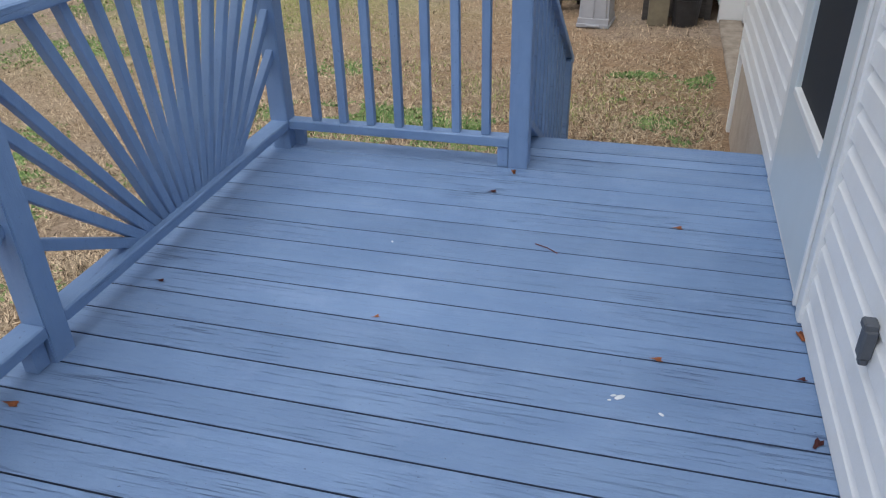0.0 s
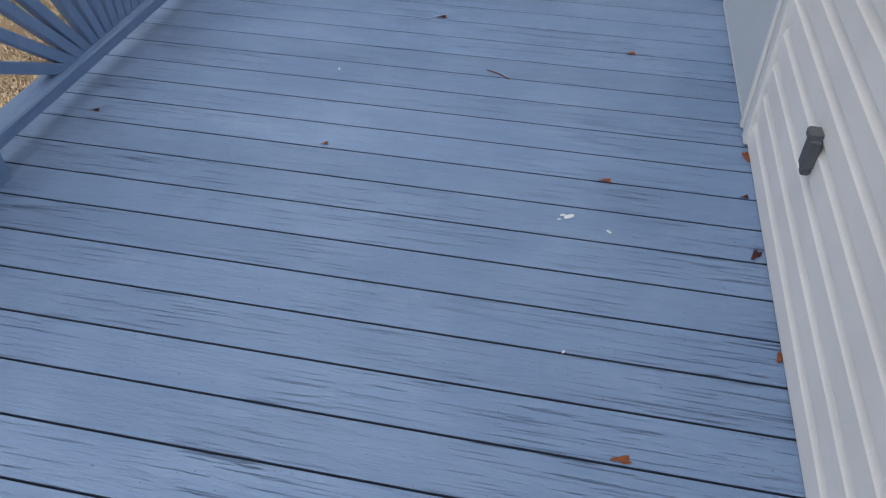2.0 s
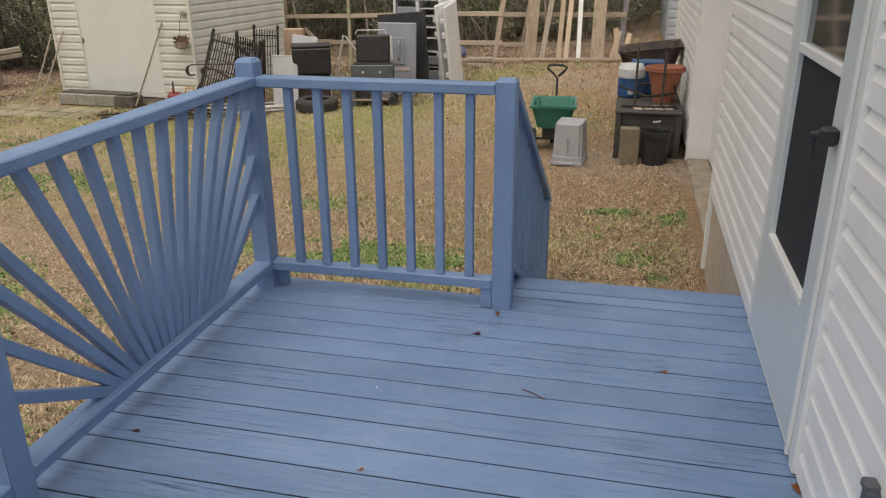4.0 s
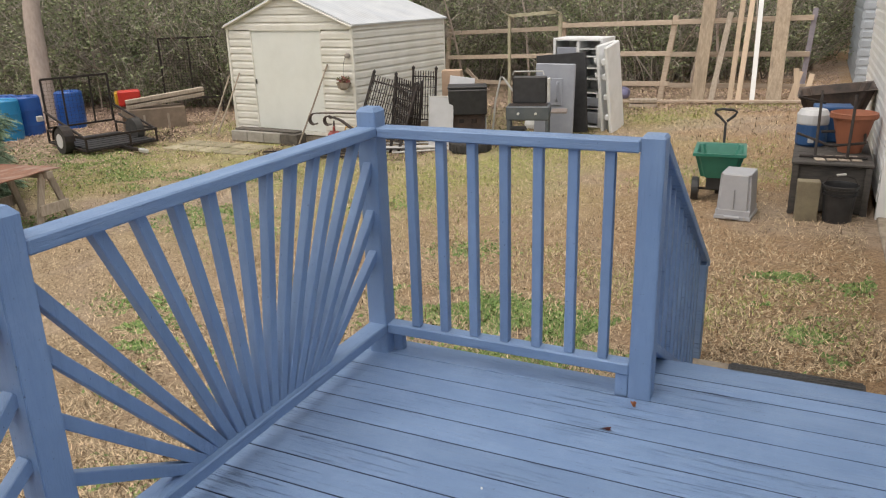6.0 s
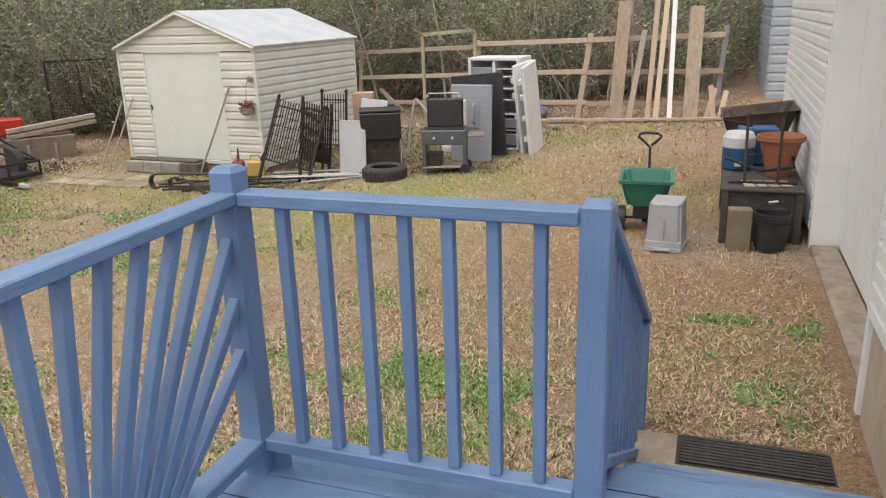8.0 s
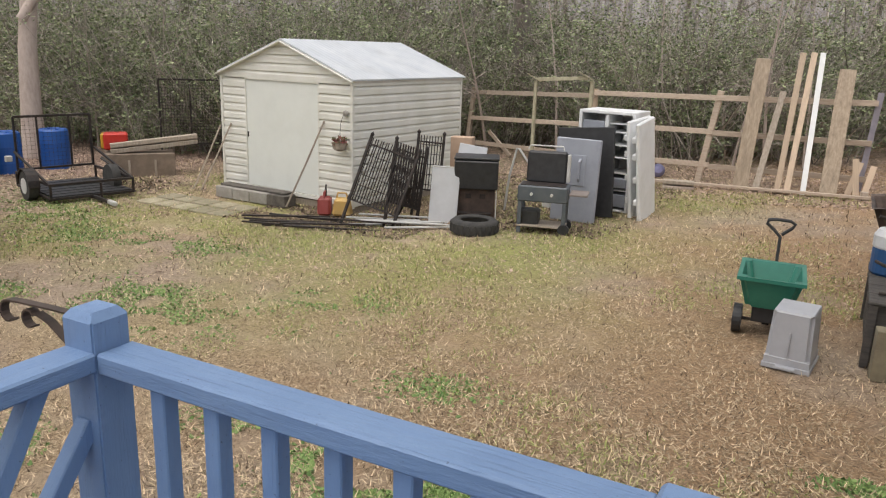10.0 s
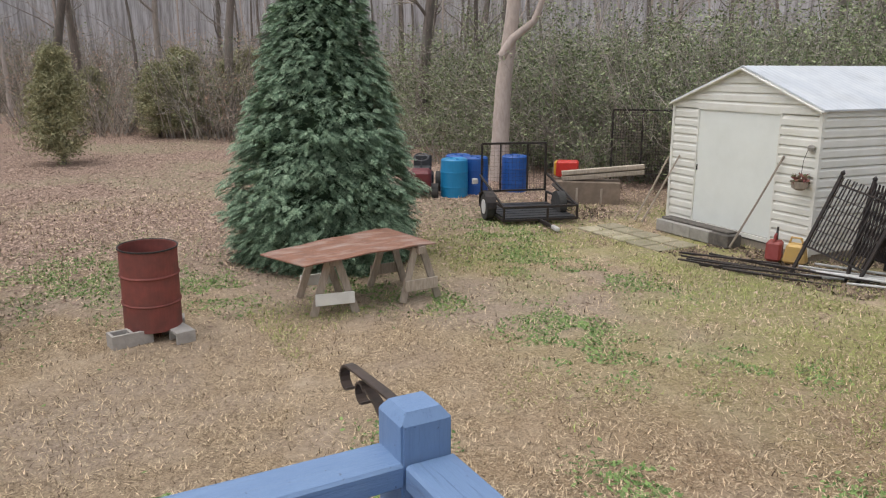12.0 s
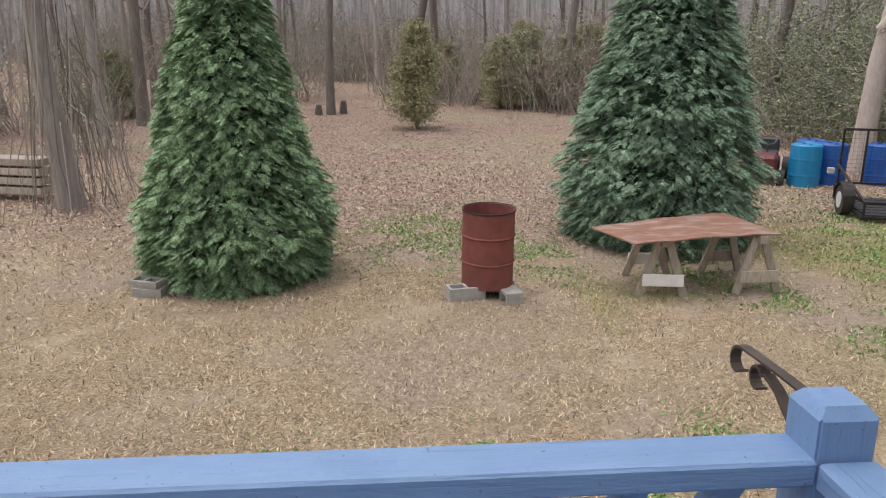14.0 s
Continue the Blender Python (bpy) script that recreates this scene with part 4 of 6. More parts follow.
ut = tagged(mesh_ob("round_tub", lathe([(0.16, 0), (0.17, 0.1), (0.14, 0.2), (0.0, 0.22)], 16), m_fr), "white plastic tub standing on the refrigerator's side", "tub")
ut.matrix_world = pose(-5.2, 10.8, ground_z(-5.2, 10.8) + 0.0)

# the rusted clothes-line frame behind
m_frame = material("grey_green_steel", (0.50, 0.47, 0.33), 0.7, noise_scale=8, color2=(0.33, 0.29, 0.20), bump=0.2)
fr = thing("steel_frame", pose(-6.3, 14.0, -0.92), "tall weathered steel pipe frame standing before the fence", "frame")
part("upright", box((-0.60, -0.03, 0), (-0.54, 0.03, 1.95), 0.004), m_frame, fr)
part("upright", box((0.50, 0.2, 0), (0.57, 0.27, 1.98), 0.004), m_frame, fr)
part("cross_bar", beam((-0.57, 0, 1.97), (0.45, 0.2, 2.04), 0.06, 0.07), m_frame, fr)
part("plate", beam((-0.72, -0.1, 2.08), (-0.48, 0.03, 1.93), 0.10, 0.02), m_frame, fr)
part("plate", beam((0.28, 0.1, 2.16), (0.56, 0.22, 2.00), 0.10, 0.02), m_frame, fr)

# ---- the fence and the planks that lean on it ----
fence = thing("fence", pose(-3.4, 14.6, -0.78), "unpainted three-rail wooden fence with leaning posts", "fence")


def fpart(name, bm, mat=None, label=""):
    ob = part(name, bm, mat or m_rail_wood, fence, label)
    ob.matrix_parent_inverse = fence.matrix_world.inverted()
    return ob


P0, P1, P2, P3 = (-9.75, 17.0), (-6.05, 15.45), (-3.42, 14.66), (-0.72, 14.66)
fpart("post", beam((P0[0] - 0.12, P0[1], -1.05), (P0[0] + 0.04, P0[1], 0.66), 0.10, 0.10, up=(0, 1, 0)))
fpart("post", beam((P1[0], P1[1], -0.95), (P1[0], P1[1], 0.86), 0.10, 0.10, up=(0, 1, 0)), m_pine)
fpart("post", beam((P2[0] - 0.20, P2[1], -0.85), (P2[0] + 0.06, P2[1], 0.99), 0.11, 0.11, up=(0, 1, 0)))
fpart("post", beam((P3[0] - 0.10, P3[1], -0.72), (P3[0] + 0.02, P3[1], 1.10), 0.10, 0.06, up=(0, 1, 0)), material("grey_violet_board", (0.33, 0.31, 0.36), 0.8, noise_scale=6), "greyed fence board")
for a, b, hs in ((P0, P1, (0.54, -0.10, -0.72)), (P1, P2, (0.78, 0.12, -0.54)), (P2, P3, (0.86, 0.20, -0.45))):
    for k, h in enumerate(hs):
        zb = {0: (0.72, 0.10, -0.58), 1: (0.86, 0.22, -0.42), 2: (0.92, 0.22, -0.42)}[0 if a is P0 else 1 if a is P1 else 2][k]
        za = h
        fpart("rail", beam((a[0], a[1] - 0.07, za), (b[0], b[1] - 0.07, zb), 0.04, 0.10, up=(0, 0, 1)))
fpart("brace", beam((-9.2, 16.9, -0.4), (-8.5, 16.7, -0.95), 0.05, 0.09))
for foot, head, w, mat_, lab in (((-2.73, 13.93), (-2.66, 14.48, 1.60), 0.26, m_plank, "wide weathered plank leaning on the fence"),
                                 ((-2.45, 13.76), (-2.26, 14.49, 1.03), 0.11, m_wood, "short grey board leaning on the fence"),
                                 ((-2.08, 13.70), (-2.02, 14.47, 1.72), 0.10, m_pine, "long fresh pine board leaning on the fence"),
                                 ((-1.92, 13.66), (-1.84, 14.46, 1.73), 0.10, m_pine, "long fresh pine board leaning on the fence"),
                                 ((-1.66, 13.72), (-1.70, 14.45, 1.73), 0.09, m_white, "long white-painted board leaning on the fence"),
                                 ((-1.27, 13.66), (-1.27, 14.46, 1.46), 0.27, m_plank, "wide weathered plank leaning on the fence")):
    z0 = ground_z(*foot)
    pk = tagged(mesh_ob("plank", beam((0, 0, 0), (head[0] - foot[0], head[1] - foot[1], head[2] - z0), 0.035, w, 0.004, up=(1, 0, 0), twist=0), mat_), lab, "plank", "planks leaning on the fence")
    pk.matrix_world = pose(foot[0], foot[1], z0 + 0.01)
bb = tagged(mesh_ob("base_board", beam((-4.6, 14.1, -0.76), (-0.62, 13.4, -0.56), 0.09, 0.045), m_rail_wood), "long low board on the ground before the leaning planks", "board")
blk = tagged(mesh_ob("short_post", box((-0.06, -0.05, 0), (0.06, 0.05, 0.20), 0.005), m_wood), "short wooden stake under the end of the low board", "stake")
blk.matrix_world = pose(-0.72, 13.50, -0.68)
for x, a, h in ((-0.98, 14, 0.62), (-0.84, -8, 0.66), (-0.72, 10, 0.55)):
    s = tagged(mesh_ob("timber_offcut", box((-0.05, -0.02, 0), (0.05, 0.02, h), 0.004), m_pine), "short pine offcut propped up by the fence", "offcut", "offcuts by the fence")
    s.matrix_world = pose(x, 14.0, ground_z(x, 14.0), -20, a, 0)
cbk = thing("cinder_block", pose(-3.75, 13.55, -0.79, 0, 0, 12), "two short boards stacked on blocks in the grass", "block")
for z in (0.0, 0.10):
    part("board", box((-0.28, -0.10, z), (0.28, 0.10, z + 0.07), 0.01), m_wood, cbk)
bucket_v = tagged(mesh_ob("plastic_jug", lathe([(0.0, 0.0), (0.13, 0.01), (0.14, 0.1), (0.08, 0.2), (0.0, 0.22)], 14), material("violet_plastic", (0.22, 0.22, 0.38), 0.5)), "pale violet plastic jug lying beyond the fence", "jug")
bucket_v.matrix_world = pose(-4.5, 15.1, -0.72, 70, 0, 20)

# ---- spreader, bin, table of clutter by the wall ----
m_green = material("dark_green_plastic", (0.02, 0.16, 0.115), 0.4, noise_scale=5, color2=(0.03, 0.20, 0.145))
cart = thing("lawn_cart", pose(-1.44, 5.95, -0.67, 0, 0, 4), "dark green plastic garden dump cart with a black loop handle", "cart")
bm = bmesh.new()
ring = lambda w, d, z, dx=0: [bm.verts.new((sx * w / 2 + dx, sy * d / 2, z)) for sx, sy in ((-1, -1), (1, -1), (1, 1), (-1, 1))]
R = [ring(0.36, 0.42, 0.27), ring(0.49, 0.62, 0.52), ring(0.53, 0.68, 0.525), ring(0.53, 0.68, 0.555), ring(0.46, 0.60, 0.55), ring(0.33, 0.38, 0.30)]
for a, b in zip(R, R[1:]):
    for k in range(4):
        bm.faces.new((a[k], a[(k + 1) % 4], b[(k + 1) % 4], b[k]))
bm.faces.new(R[0][::-1])
bm.faces.new(R[-1])
bmesh.ops.bevel(bm, geom=[e for e in bm.edges if abs(e.verts[0].co.z - e.verts[1].co.z) > 0.2], offset=0.05, segments=3, affect="EDGES")
part("tray", bm, m_green, cart)
for x in (-0.23, 0.14):
    w = part("wheel", tube([(x - 0.035, -0.10, 0.125), (x + 0.035, -0.10, 0.125)], 0.125, 22), m_black, cart)
    part("hub", tube([(x - 0.04, -0.10, 0.125), (x + 0.04, -0.10, 0.125)], 0.045, 12), m_iron, w)
part("axle", tube([(-0.22, -0.10, 0.125), (0.14, -0.10, 0.125)], 0.014, 8), m_iron, cart)
part("bracket", box((-0.12, -0.16, 0.125), (0.12, 0.10, 0.269), 0.01), m_black, cart)
part("handle", tube([(0.02, 0.36, 0.50), (0.02, 0.42, 0.76), (-0.04, 0.43, 0.82), (-0.10, 0.43, 0.87), (-0.09, 0.43, 0.905), (-0.03, 0.43, 0.915), (0.09, 0.43, 0.91), (0.13, 0.43, 0.885), (0.11, 0.43, 0.85), (0.03, 0.43, 0.78)], 0.015, 8), m_black, cart)
part("strut", box((-0.03, 0.18, 0.0), (0.03, 0.24, 0.22), 0.004), m_iron, cart)

m_bin = material("grey_plastic_tote", (0.40, 0.41, 0.44), 0.45, noise_scale=5, color2=(0.35, 0.36, 0.39), bump=0.05)
tote = thing("storage_tote", pose(-1.18, 5.27, -0.655, 0, 0, -6), "grey plastic storage tote turned upside down on the grass", "tote")
bm = bmesh.new()
R = [[bm.verts.new((sx * w / 2, sy * w * 0.6, z)) for sx, sy in ((-1, -1), (1, -1), (1, 1), (-1, 1))] for w, z in ((0.345, 0.0), (0.345, 0.035), (0.325, 0.037), (0.325, 0.09), (0.318, 0.095), (0.292, 0.44), (0.275, 0.455))]
for a, b in zip(R, R[1:]):
    for k in range(4):
        bm.faces.new((a[k], a[(k + 1) % 4], b[(k + 1) % 4], b[k]))
bm.faces.new(R[-1])
bm.faces.new(R[0][::-1])
bmesh.ops.bevel(bm, geom=[e for e in bm.edges if abs(e.verts[0].co.z - e.verts[1].co.z) > 0.2], offset=0.03, segments=3, affect="EDGES")
part("body", bm, m_bin, tote)
part("handle", box((-0.07, -0.235, 0.012), (0.07, -0.208, 0.034), 0.004), m_bin, tote)
part("rib", box((-0.006, -0.205, 0.10), (0.006, -0.192, 0.30), 0.002), m_bin, tote)

chest = thing("old_bench_box", pose(-0.36, 5.62, -0.63, 0, 0, 0), "dark weathered wooden bench box against the house wall, covered with clutter", "box")
m_darkwood = material("dark_weathered_wood", (0.055, 0.05, 0.048), 0.85, noise_scale=7, color2=(0.10, 0.09, 0.08), bump=0.4, bump_scale=40, stretch=(1, 5, 5))
part("body", box((-0.33, -0.18, 0.03), (0.33, 1.1, 0.50), 0.01), m_darkwood, chest)
for i in range(5):
    part("top_board", box((-0.36, -0.23 + 0.27 * i, 0.505), (0.36, 0.03 + 0.27 * i, 0.53), 0.005), m_darkwood, chest)
for x in (-0.32, 0.32):
    for y in (-0.19, 1.08):
        part("leg", box((x - 0.03, y - 0.03, 0), (x + 0.03, y + 0.03, 0.50), 0.004), m_darkwood, chest)
wp = tagged(mesh_ob("wood_block", box((-0.10, -0.07, 0), (0.10, 0.07, 0.39), 0.006), material("greenish_cut_timber", (0.24, 0.21, 0.14), 0.9, noise_scale=7, color2=(0.17, 0.14, 0.10), bump=0.4)), "short thick timber block standing on end in the grass", "timber")
wp.matrix_world = pose(-0.545, 5.22, -0.63, 0, 0, 5)
bk = thing("bucket", pose(-0.27, 5.22, -0.62), "black plastic bucket with a wire handle against the bench box", "bucket")
part("pail", lathe([(0.125, 0.0), (0.15, 0.33), (0.162, 0.335), (0.162, 0.36), (0.148, 0.362), (0.143, 0.345), (0.12, 0.02), (0.0, 0.02)], 28), m_black, bk, smooth=False)
for z in (0.27, 0.30):
    part("rim_ring", lathe([(0.148, z), (0.158, z + 0.004), (0.148, z + 0.008)], 28, False), m_black, bk)
part("wire_handle", tube([(-0.155, 0, 0.33), (-0.11, -0.05, 0.43), (0, -0.07, 0.47), (0.11, -0.05, 0.43), (0.155, 0, 0.33)], 0.004, 6), m_iron, bk)
part("grip", tube([(-0.05, -0.067, 0.462), (0.03, -0.069, 0.475)], 0.011, 8), m_pipe, bk, "white plastic grip")
pot = thing("plant_pot", pose(-0.20, 6.05, -0.098), "large terracotta-coloured plastic plant pot on the bench box", "plant pot")
m_terra = material("terracotta_plastic", (0.38, 0.14, 0.075), 0.6, noise_scale=5, color2=(0.32, 0.12, 0.07))
part("pot", lathe([(0.11, 0.0), (0.19, 0.34), (0.215, 0.345), (0.22, 0.40), (0.205, 0.405), (0.185, 0.36), (0.17, 0.30), (0.0, 0.30)], 32), m_terra, pot)
part("saucer_rim", lathe([(0.212, 0.345), (0.226, 0.36), (0.224, 0.385)], 32, False), m_terra, pot)
m_bluep = material("cooler_blue", (0.02, 0.075, 0.20), 0.45, noise_scale=5, color2=(0.03, 0.10, 0.25))
co = thing("drink_cooler", pose(-0.57, 6.35, -0.098), "blue drink cooler with a white lid on the bench box", "cooler")
part("body", lathe([(0.14, 0), (0.155, 0.02), (0.155, 0.22), (0.15, 0.225)], 24), m_bluep, co)
part("lid", lathe([(0.155, 0.226), (0.16, 0.24), (0.16, 0.33), (0.13, 0.38), (0.0, 0.385)], 24), m_appl, co, "white cooler lid")
part("tap", box((-0.03, -0.20, 0.05), (0.03, -0.155, 0.10), 0.006), m_appl, co)
cr = thing("blue_crate", pose(-0.38, 6.62, -0.098, 0, 0, 5), "blue lidded plastic crate on the bench box", "crate")
part("body", box((-0.17, -0.1, 0), (0.17, 0.14, 0.34), 0.015), m_bluep, cr)
part("lid", box((-0.19, -0.12, 0.341), (0.19, 0.16, 0.39), 0.012), m_bluep, cr)
ch = thing("upturned_chair", pose(-0.35, 5.72, -0.098, 0, 0, 6), "dark metal frame chair lying tipped over on the bench box", "chair")
for a, b in (((-0.32, -0.1, 0.02), (0.28, -0.14, 0.02)), ((-0.32, 0.28, 0.18), (-0.05, -0.12, 0.13)), ((-0.05, -0.12, 0.13), (0.26, -0.02, 0.15)),
             ((-0.18, -0.1, 0.02), (-0.14, 0.25, 0.62)), ((0.10, -0.16, 0.02), (0.15, 0.1, 0.60)), ((-0.36, 0.2, 0.56), (-0.1, 0.25, 0.50)), ((-0.1, 0.3, 0.2), (0.3, 0.3, 0.22)), ((0.26, -0.02, 0.15), (0.3, 0.3, 0.22))):
    part("bar", tube([a, b], 0.014, 8), m_iron, ch)
for i in range(4):
    part("slat", box((-0.2 + 0.11 * i, -0.22, 0.0), (-0.11 + 0.11 * i, 0.02, 0.012), 0.003, Matrix.Rotation(radians(4), 4, "Z")), m_wood, ch)
wbk = thing("wheelbarrow", pose(-0.35, 7.55, -0.62, 0, 0, 0), "dark metal wheelbarrow tray standing behind the bench box", "wheelbarrow")
bm = bmesh.new()
R = [[bm.verts.new((sx * w / 2, sy * d / 2, z + sx * s)) for sx, sy in ((-1, -1), (1, -1), (1, 1), (-1, 1))] for w, d, z, s in ((0.40, 0.5, 0.42, 0), (0.78, 0.9, 0.98, 0.05), (0.82, 0.94, 0.985, 0.05), (0.76, 0.88, 0.975, 0.05), (0.38, 0.48, 0.45, 0))]
for a, b in zip(R, R[1:]):
    for k in range(4):
        bm.faces.new((a[k], a[(k + 1) % 4], b[(k + 1) % 4], b[k]))
bm.faces.new(R[0][::-1])
bm.faces.new(R[-1])
bmesh.ops.bevel(bm, geom=[e for e in bm.edges if abs(e.verts[0].co.z - e.verts[1].co.z) > 0.3], offset=0.09, segments=3, affect="EDGES")
part("tray", bm, material("rusty_dark_tray", (0.05, 0.04, 0.038), 0.7, noise_scale=5, color2=(0.13, 0.09, 0.07)), wbk)
for x in (-0.22, 0.22):
    part("leg", beam((x, -0.1, 0), (x * 0.8, 0, 0.45), 0.03, 0.03), m_iron, wbk)
part("wheel", tube([(-0.04, 0.4, 0.18), (0.04, 0.4, 0.18)], 0.18, 20), m_rubber, wbk)

# ---- trailer, barrels, mower and junk at the wood's edge ----
TR = pose(-11.89, 7.33, -1.0, 0, 0, -16.7)
tr = thing("utility_trailer", TR, "small black steel utility trailer with a mesh tailgate standing up", "trailer")
W, L = 0.665, 1.6
m_tr = m_iron


def tb(name, a, b, s=0.04, mat=None, top=None, label=""):
    return part(name, beam(a, b, s, s, 0.004, up=(0, 0.1, 1)), mat or m_tr, top or tr, label)


for z in (0.085, 0.31):
    tb("frame_rail", (0, -W, z), (0, W, z))
    tb("frame_rail", (-L, -W, z), (-L, W, z)) if z < 0.2 else None
    for y in (-W, W):
        tb("frame_rail", (0, y, z), (-L, y, z))
for x in (0, -0.55, -1.1, -L):
    for y in (-W, W):
        tb("stake", (x, y, 0.085), (x, y, 0.33), 0.035)
for i in range(7):
    x = -0.1 - 0.22 * i
    part("deck_board", box((x - 0.085, -W + 0.03, 0.10), (x + 0.085, W - 0.03, 0.125), 0.004), m_black, tr)
gate = part("tailgate", beam_in(beam_in(beam_in(beam_in(bmesh.new(), (-L, -W + 0.03, 0.33), (-L, -W + 0.03, 1.25), 0.035, 0.035), (-L, W - 0.03, 0.33), (-L, W - 0.03, 1.25), 0.035, 0.035), (-L, -W + 0.03, 1.25), (-L, W - 0.03, 1.25), 0.04, 0.04), (-L, -W + 0.03, 0.35), (-L, W - 0.03, 0.35), 0.035, 0.035), m_tr, tr)
for y in (-0.27, 0.27):
    part("gate_bar", beam((-L, y, 0.35), (-L, y, 1.25), 0.028, 0.028), m_tr, gate)
bm = bmesh.new()
for i in range(18):
    y = -W + 0.06 + i * (2 * W - 0.12) / 17
    beam_in(bm, (-L + 0.01, y, 0.37), (-L + 0.01, y, 1.23), 0.003, 0.003, 0)
for i in range(12):
    z = 0.4 + i * 0.07
    beam_in(bm, (-L + 0.01, -W + 0.05, z), (-L + 0.01, W - 0.05, z), 0.003, 0.003, 0)
part("gate_mesh", bm, m_tr, gate, "thin black wire mesh")
tb("tongue", (-0.4, 0.0, 0.055), (0.62, 0, 0.075), 0.055)
part("coupler", box((0.60, -0.035, 0.04), (0.86, 0.035, 0.11), 0.015), m_pipe, tr, "pale metal hitch coupler")
part("jack", tube([(0.2, 0.05, 0.0), (0.2, 0.05, 0.32)], 0.022, 10), m_iron, tr)
m_rim = material("white_rim", (0.6, 0.6, 0.6), 0.4)
for s in (-1, 1):
    y = s * (W + 0.12) if s < 0 else W - 0.10
    w = part("wheel", tube([(-0.62, y - 0.07, 0.235), (-0.62, y + 0.07, 0.235)], 0.235, 28), m_rubber, tr)
    part("rim", tube([(-0.62, y + s * 0.071, 0.235), (-0.62, y + s * 0.08, 0.235)], 0.13, 20), m_rim, w, "white wheel rim")
    bm = bmesh.new()
    v = []
    for k in range(9):
        a = math.pi * k / 8
        v.append([bm.verts.new((-0.62 + r * math.cos(a), y + dy, 0.235 + r * math.sin(a))) for r, dy in ((0.27, -0.09), (0.27, 0.09), (0.28, 0.09), (0.28, -0.09))])
    for a, b in zip(v, v[1:]):
        for k in range(4):
            bm.faces.new((a[k], a[(k + 1) % 4], b[(k + 1) % 4], b[k]))
    bmesh.ops.recalc_face_normals(bm, faces=bm.faces)
    if s < 0:
        part("fender", bm, m_tr, tr)
    else:
        bm.free()
for s in (-1, 1):
    tb("side_brace", (-0.02, s * W, 0.31), (-L, s * W, 0.66), 0.035)
part("lamp", box((-L - 0.02, -W - 0.16, 0.50), (-L + 0.05, -W - 0.05, 0.60), 0.01), m_pipe, tr, "small white lamp box")

m_barrel = material("blue_barrel_plastic", (0.012, 0.20, 0.42), 0.4, noise_scale=3, color2=(0.02, 0.24, 0.48))
m_barrel2 = material("deep_blue_barrel_plastic", (0.012, 0.075, 0.30), 0.4, noise_scale=3, color2=(0.02, 0.10, 0.36))


def barrel(m, mat, label):
    b = thing("plastic_barrel", m, label, "barrel", "blue plastic barrels")
    part("body", lathe([(0.26, 0.0), (0.285, 0.03), (0.29, 0.25), (0.295, 0.28), (0.29, 0.31), (0.29, 0.56), (0.295, 0.59), (0.29, 0.62), (0.28, 0.84), (0.25, 0.87), (0.235, 0.86), (0.0, 0.855)], 32), mat, b, smooth=False)
    for x in (-0.13, 0.13):
        part("bung", tube([(x, 0, 0.855), (x, 0, 0.878)], 0.035, 10), mat, b)
    return b


barrel(pose(-15.3, 7.55, -1.08), m_barrel, "bright blue plastic drum standing in fallen leaves")
barrel(pose(-15.9, 8.0, -1.08), m_barrel2, "deep blue plastic drum behind the others")
barrel(pose(-15.4, 8.12, -1.08), m_barrel2, "deep blue plastic drum beside the trailer")
barrel(pose(-15.2, 9.02, -1.08), m_barrel2, "deep blue plastic drum behind the trailer's tailgate")

mo = thing("riding_mower", pose(-16.1, 7.2, -1.05, 0, 0, 60), "old red-and-black riding lawn mower parked in the leaves", "mower")
m_mred = material("faded_mower_red", (0.16, 0.03, 0.035), 0.5, noise_scale=5)
part("body", box((-0.25, -0.35, 0.2), (0.25, 0.25, 0.50), 0.05), m_black, mo)
part("hood", box((-0.22, -0.95, 0.25), (0.22, -0.36, 0.62), 0.06), m_mred, mo, "faded red hood")
part("seat", box((-0.2, -0.12, 0.52), (0.2, 0.24, 0.60), 0.03), m_black, mo)
part("seat_back", box((-0.2, 0.2, 0.58), (0.2, 0.28, 0.86), 0.03, pose(0, 0, 0, -8)), m_black, mo)
part("steering_column", tube([(0, -0.4, 0.55), (0, -0.3, 0.82)], 0.02, 8), m_black, mo)
part("steering_wheel", lathe([(0.15, -0.012), (0.17, 0.0), (0.15, 0.012), (0.13, 0.0), (0.15, -0.012)], 20, False), m_black, mo).matrix_local = pose(0, -0.29, 0.84, 25)
for x, y, r in ((-0.36, 0.2, 0.24), (0.36, 0.2, 0.24), (-0.3, -0.75, 0.17), (0.3, -0.75, 0.17)):
    part("wheel", tube([(x - 0.07, y, r), (x + 0.07, y, r)], r, 22), m_rubber, mo)

jb = thing("wooden_crate", pose(-13.05, 9.33, -1.09, 0, 0, 50) @ Matrix.Diagonal((0.9, 1, 1, 1)), "large weathered plywood crate among brush at the wood's edge", "crate")
m_crate = material("stained_plywood", (0.27, 0.21, 0.16), 0.9, noise_scale=4, color2=(0.17, 0.13, 0.10), stain=0.5, stain_color=(0.10, 0.08, 0.06), bump=0.3)
part("body", box((-0.72, -0.02, 0.06), (0.68, 0.55, 0.54), 0.01), m_crate, jb)
part("side_sheet", beam((-0.80, -0.06, 0.50), (-0.10, -0.08, 0.02), 0.02, 0.34, 0.004, up=(0, 1, 0)), m_darkwood, jb)
for x in (-0.25, 0.28):
    part("batten", box((x - 0.03, -0.045, 0.1), (x + 0.02, -0.021, 0.42), 0.004), m_wood, jb)
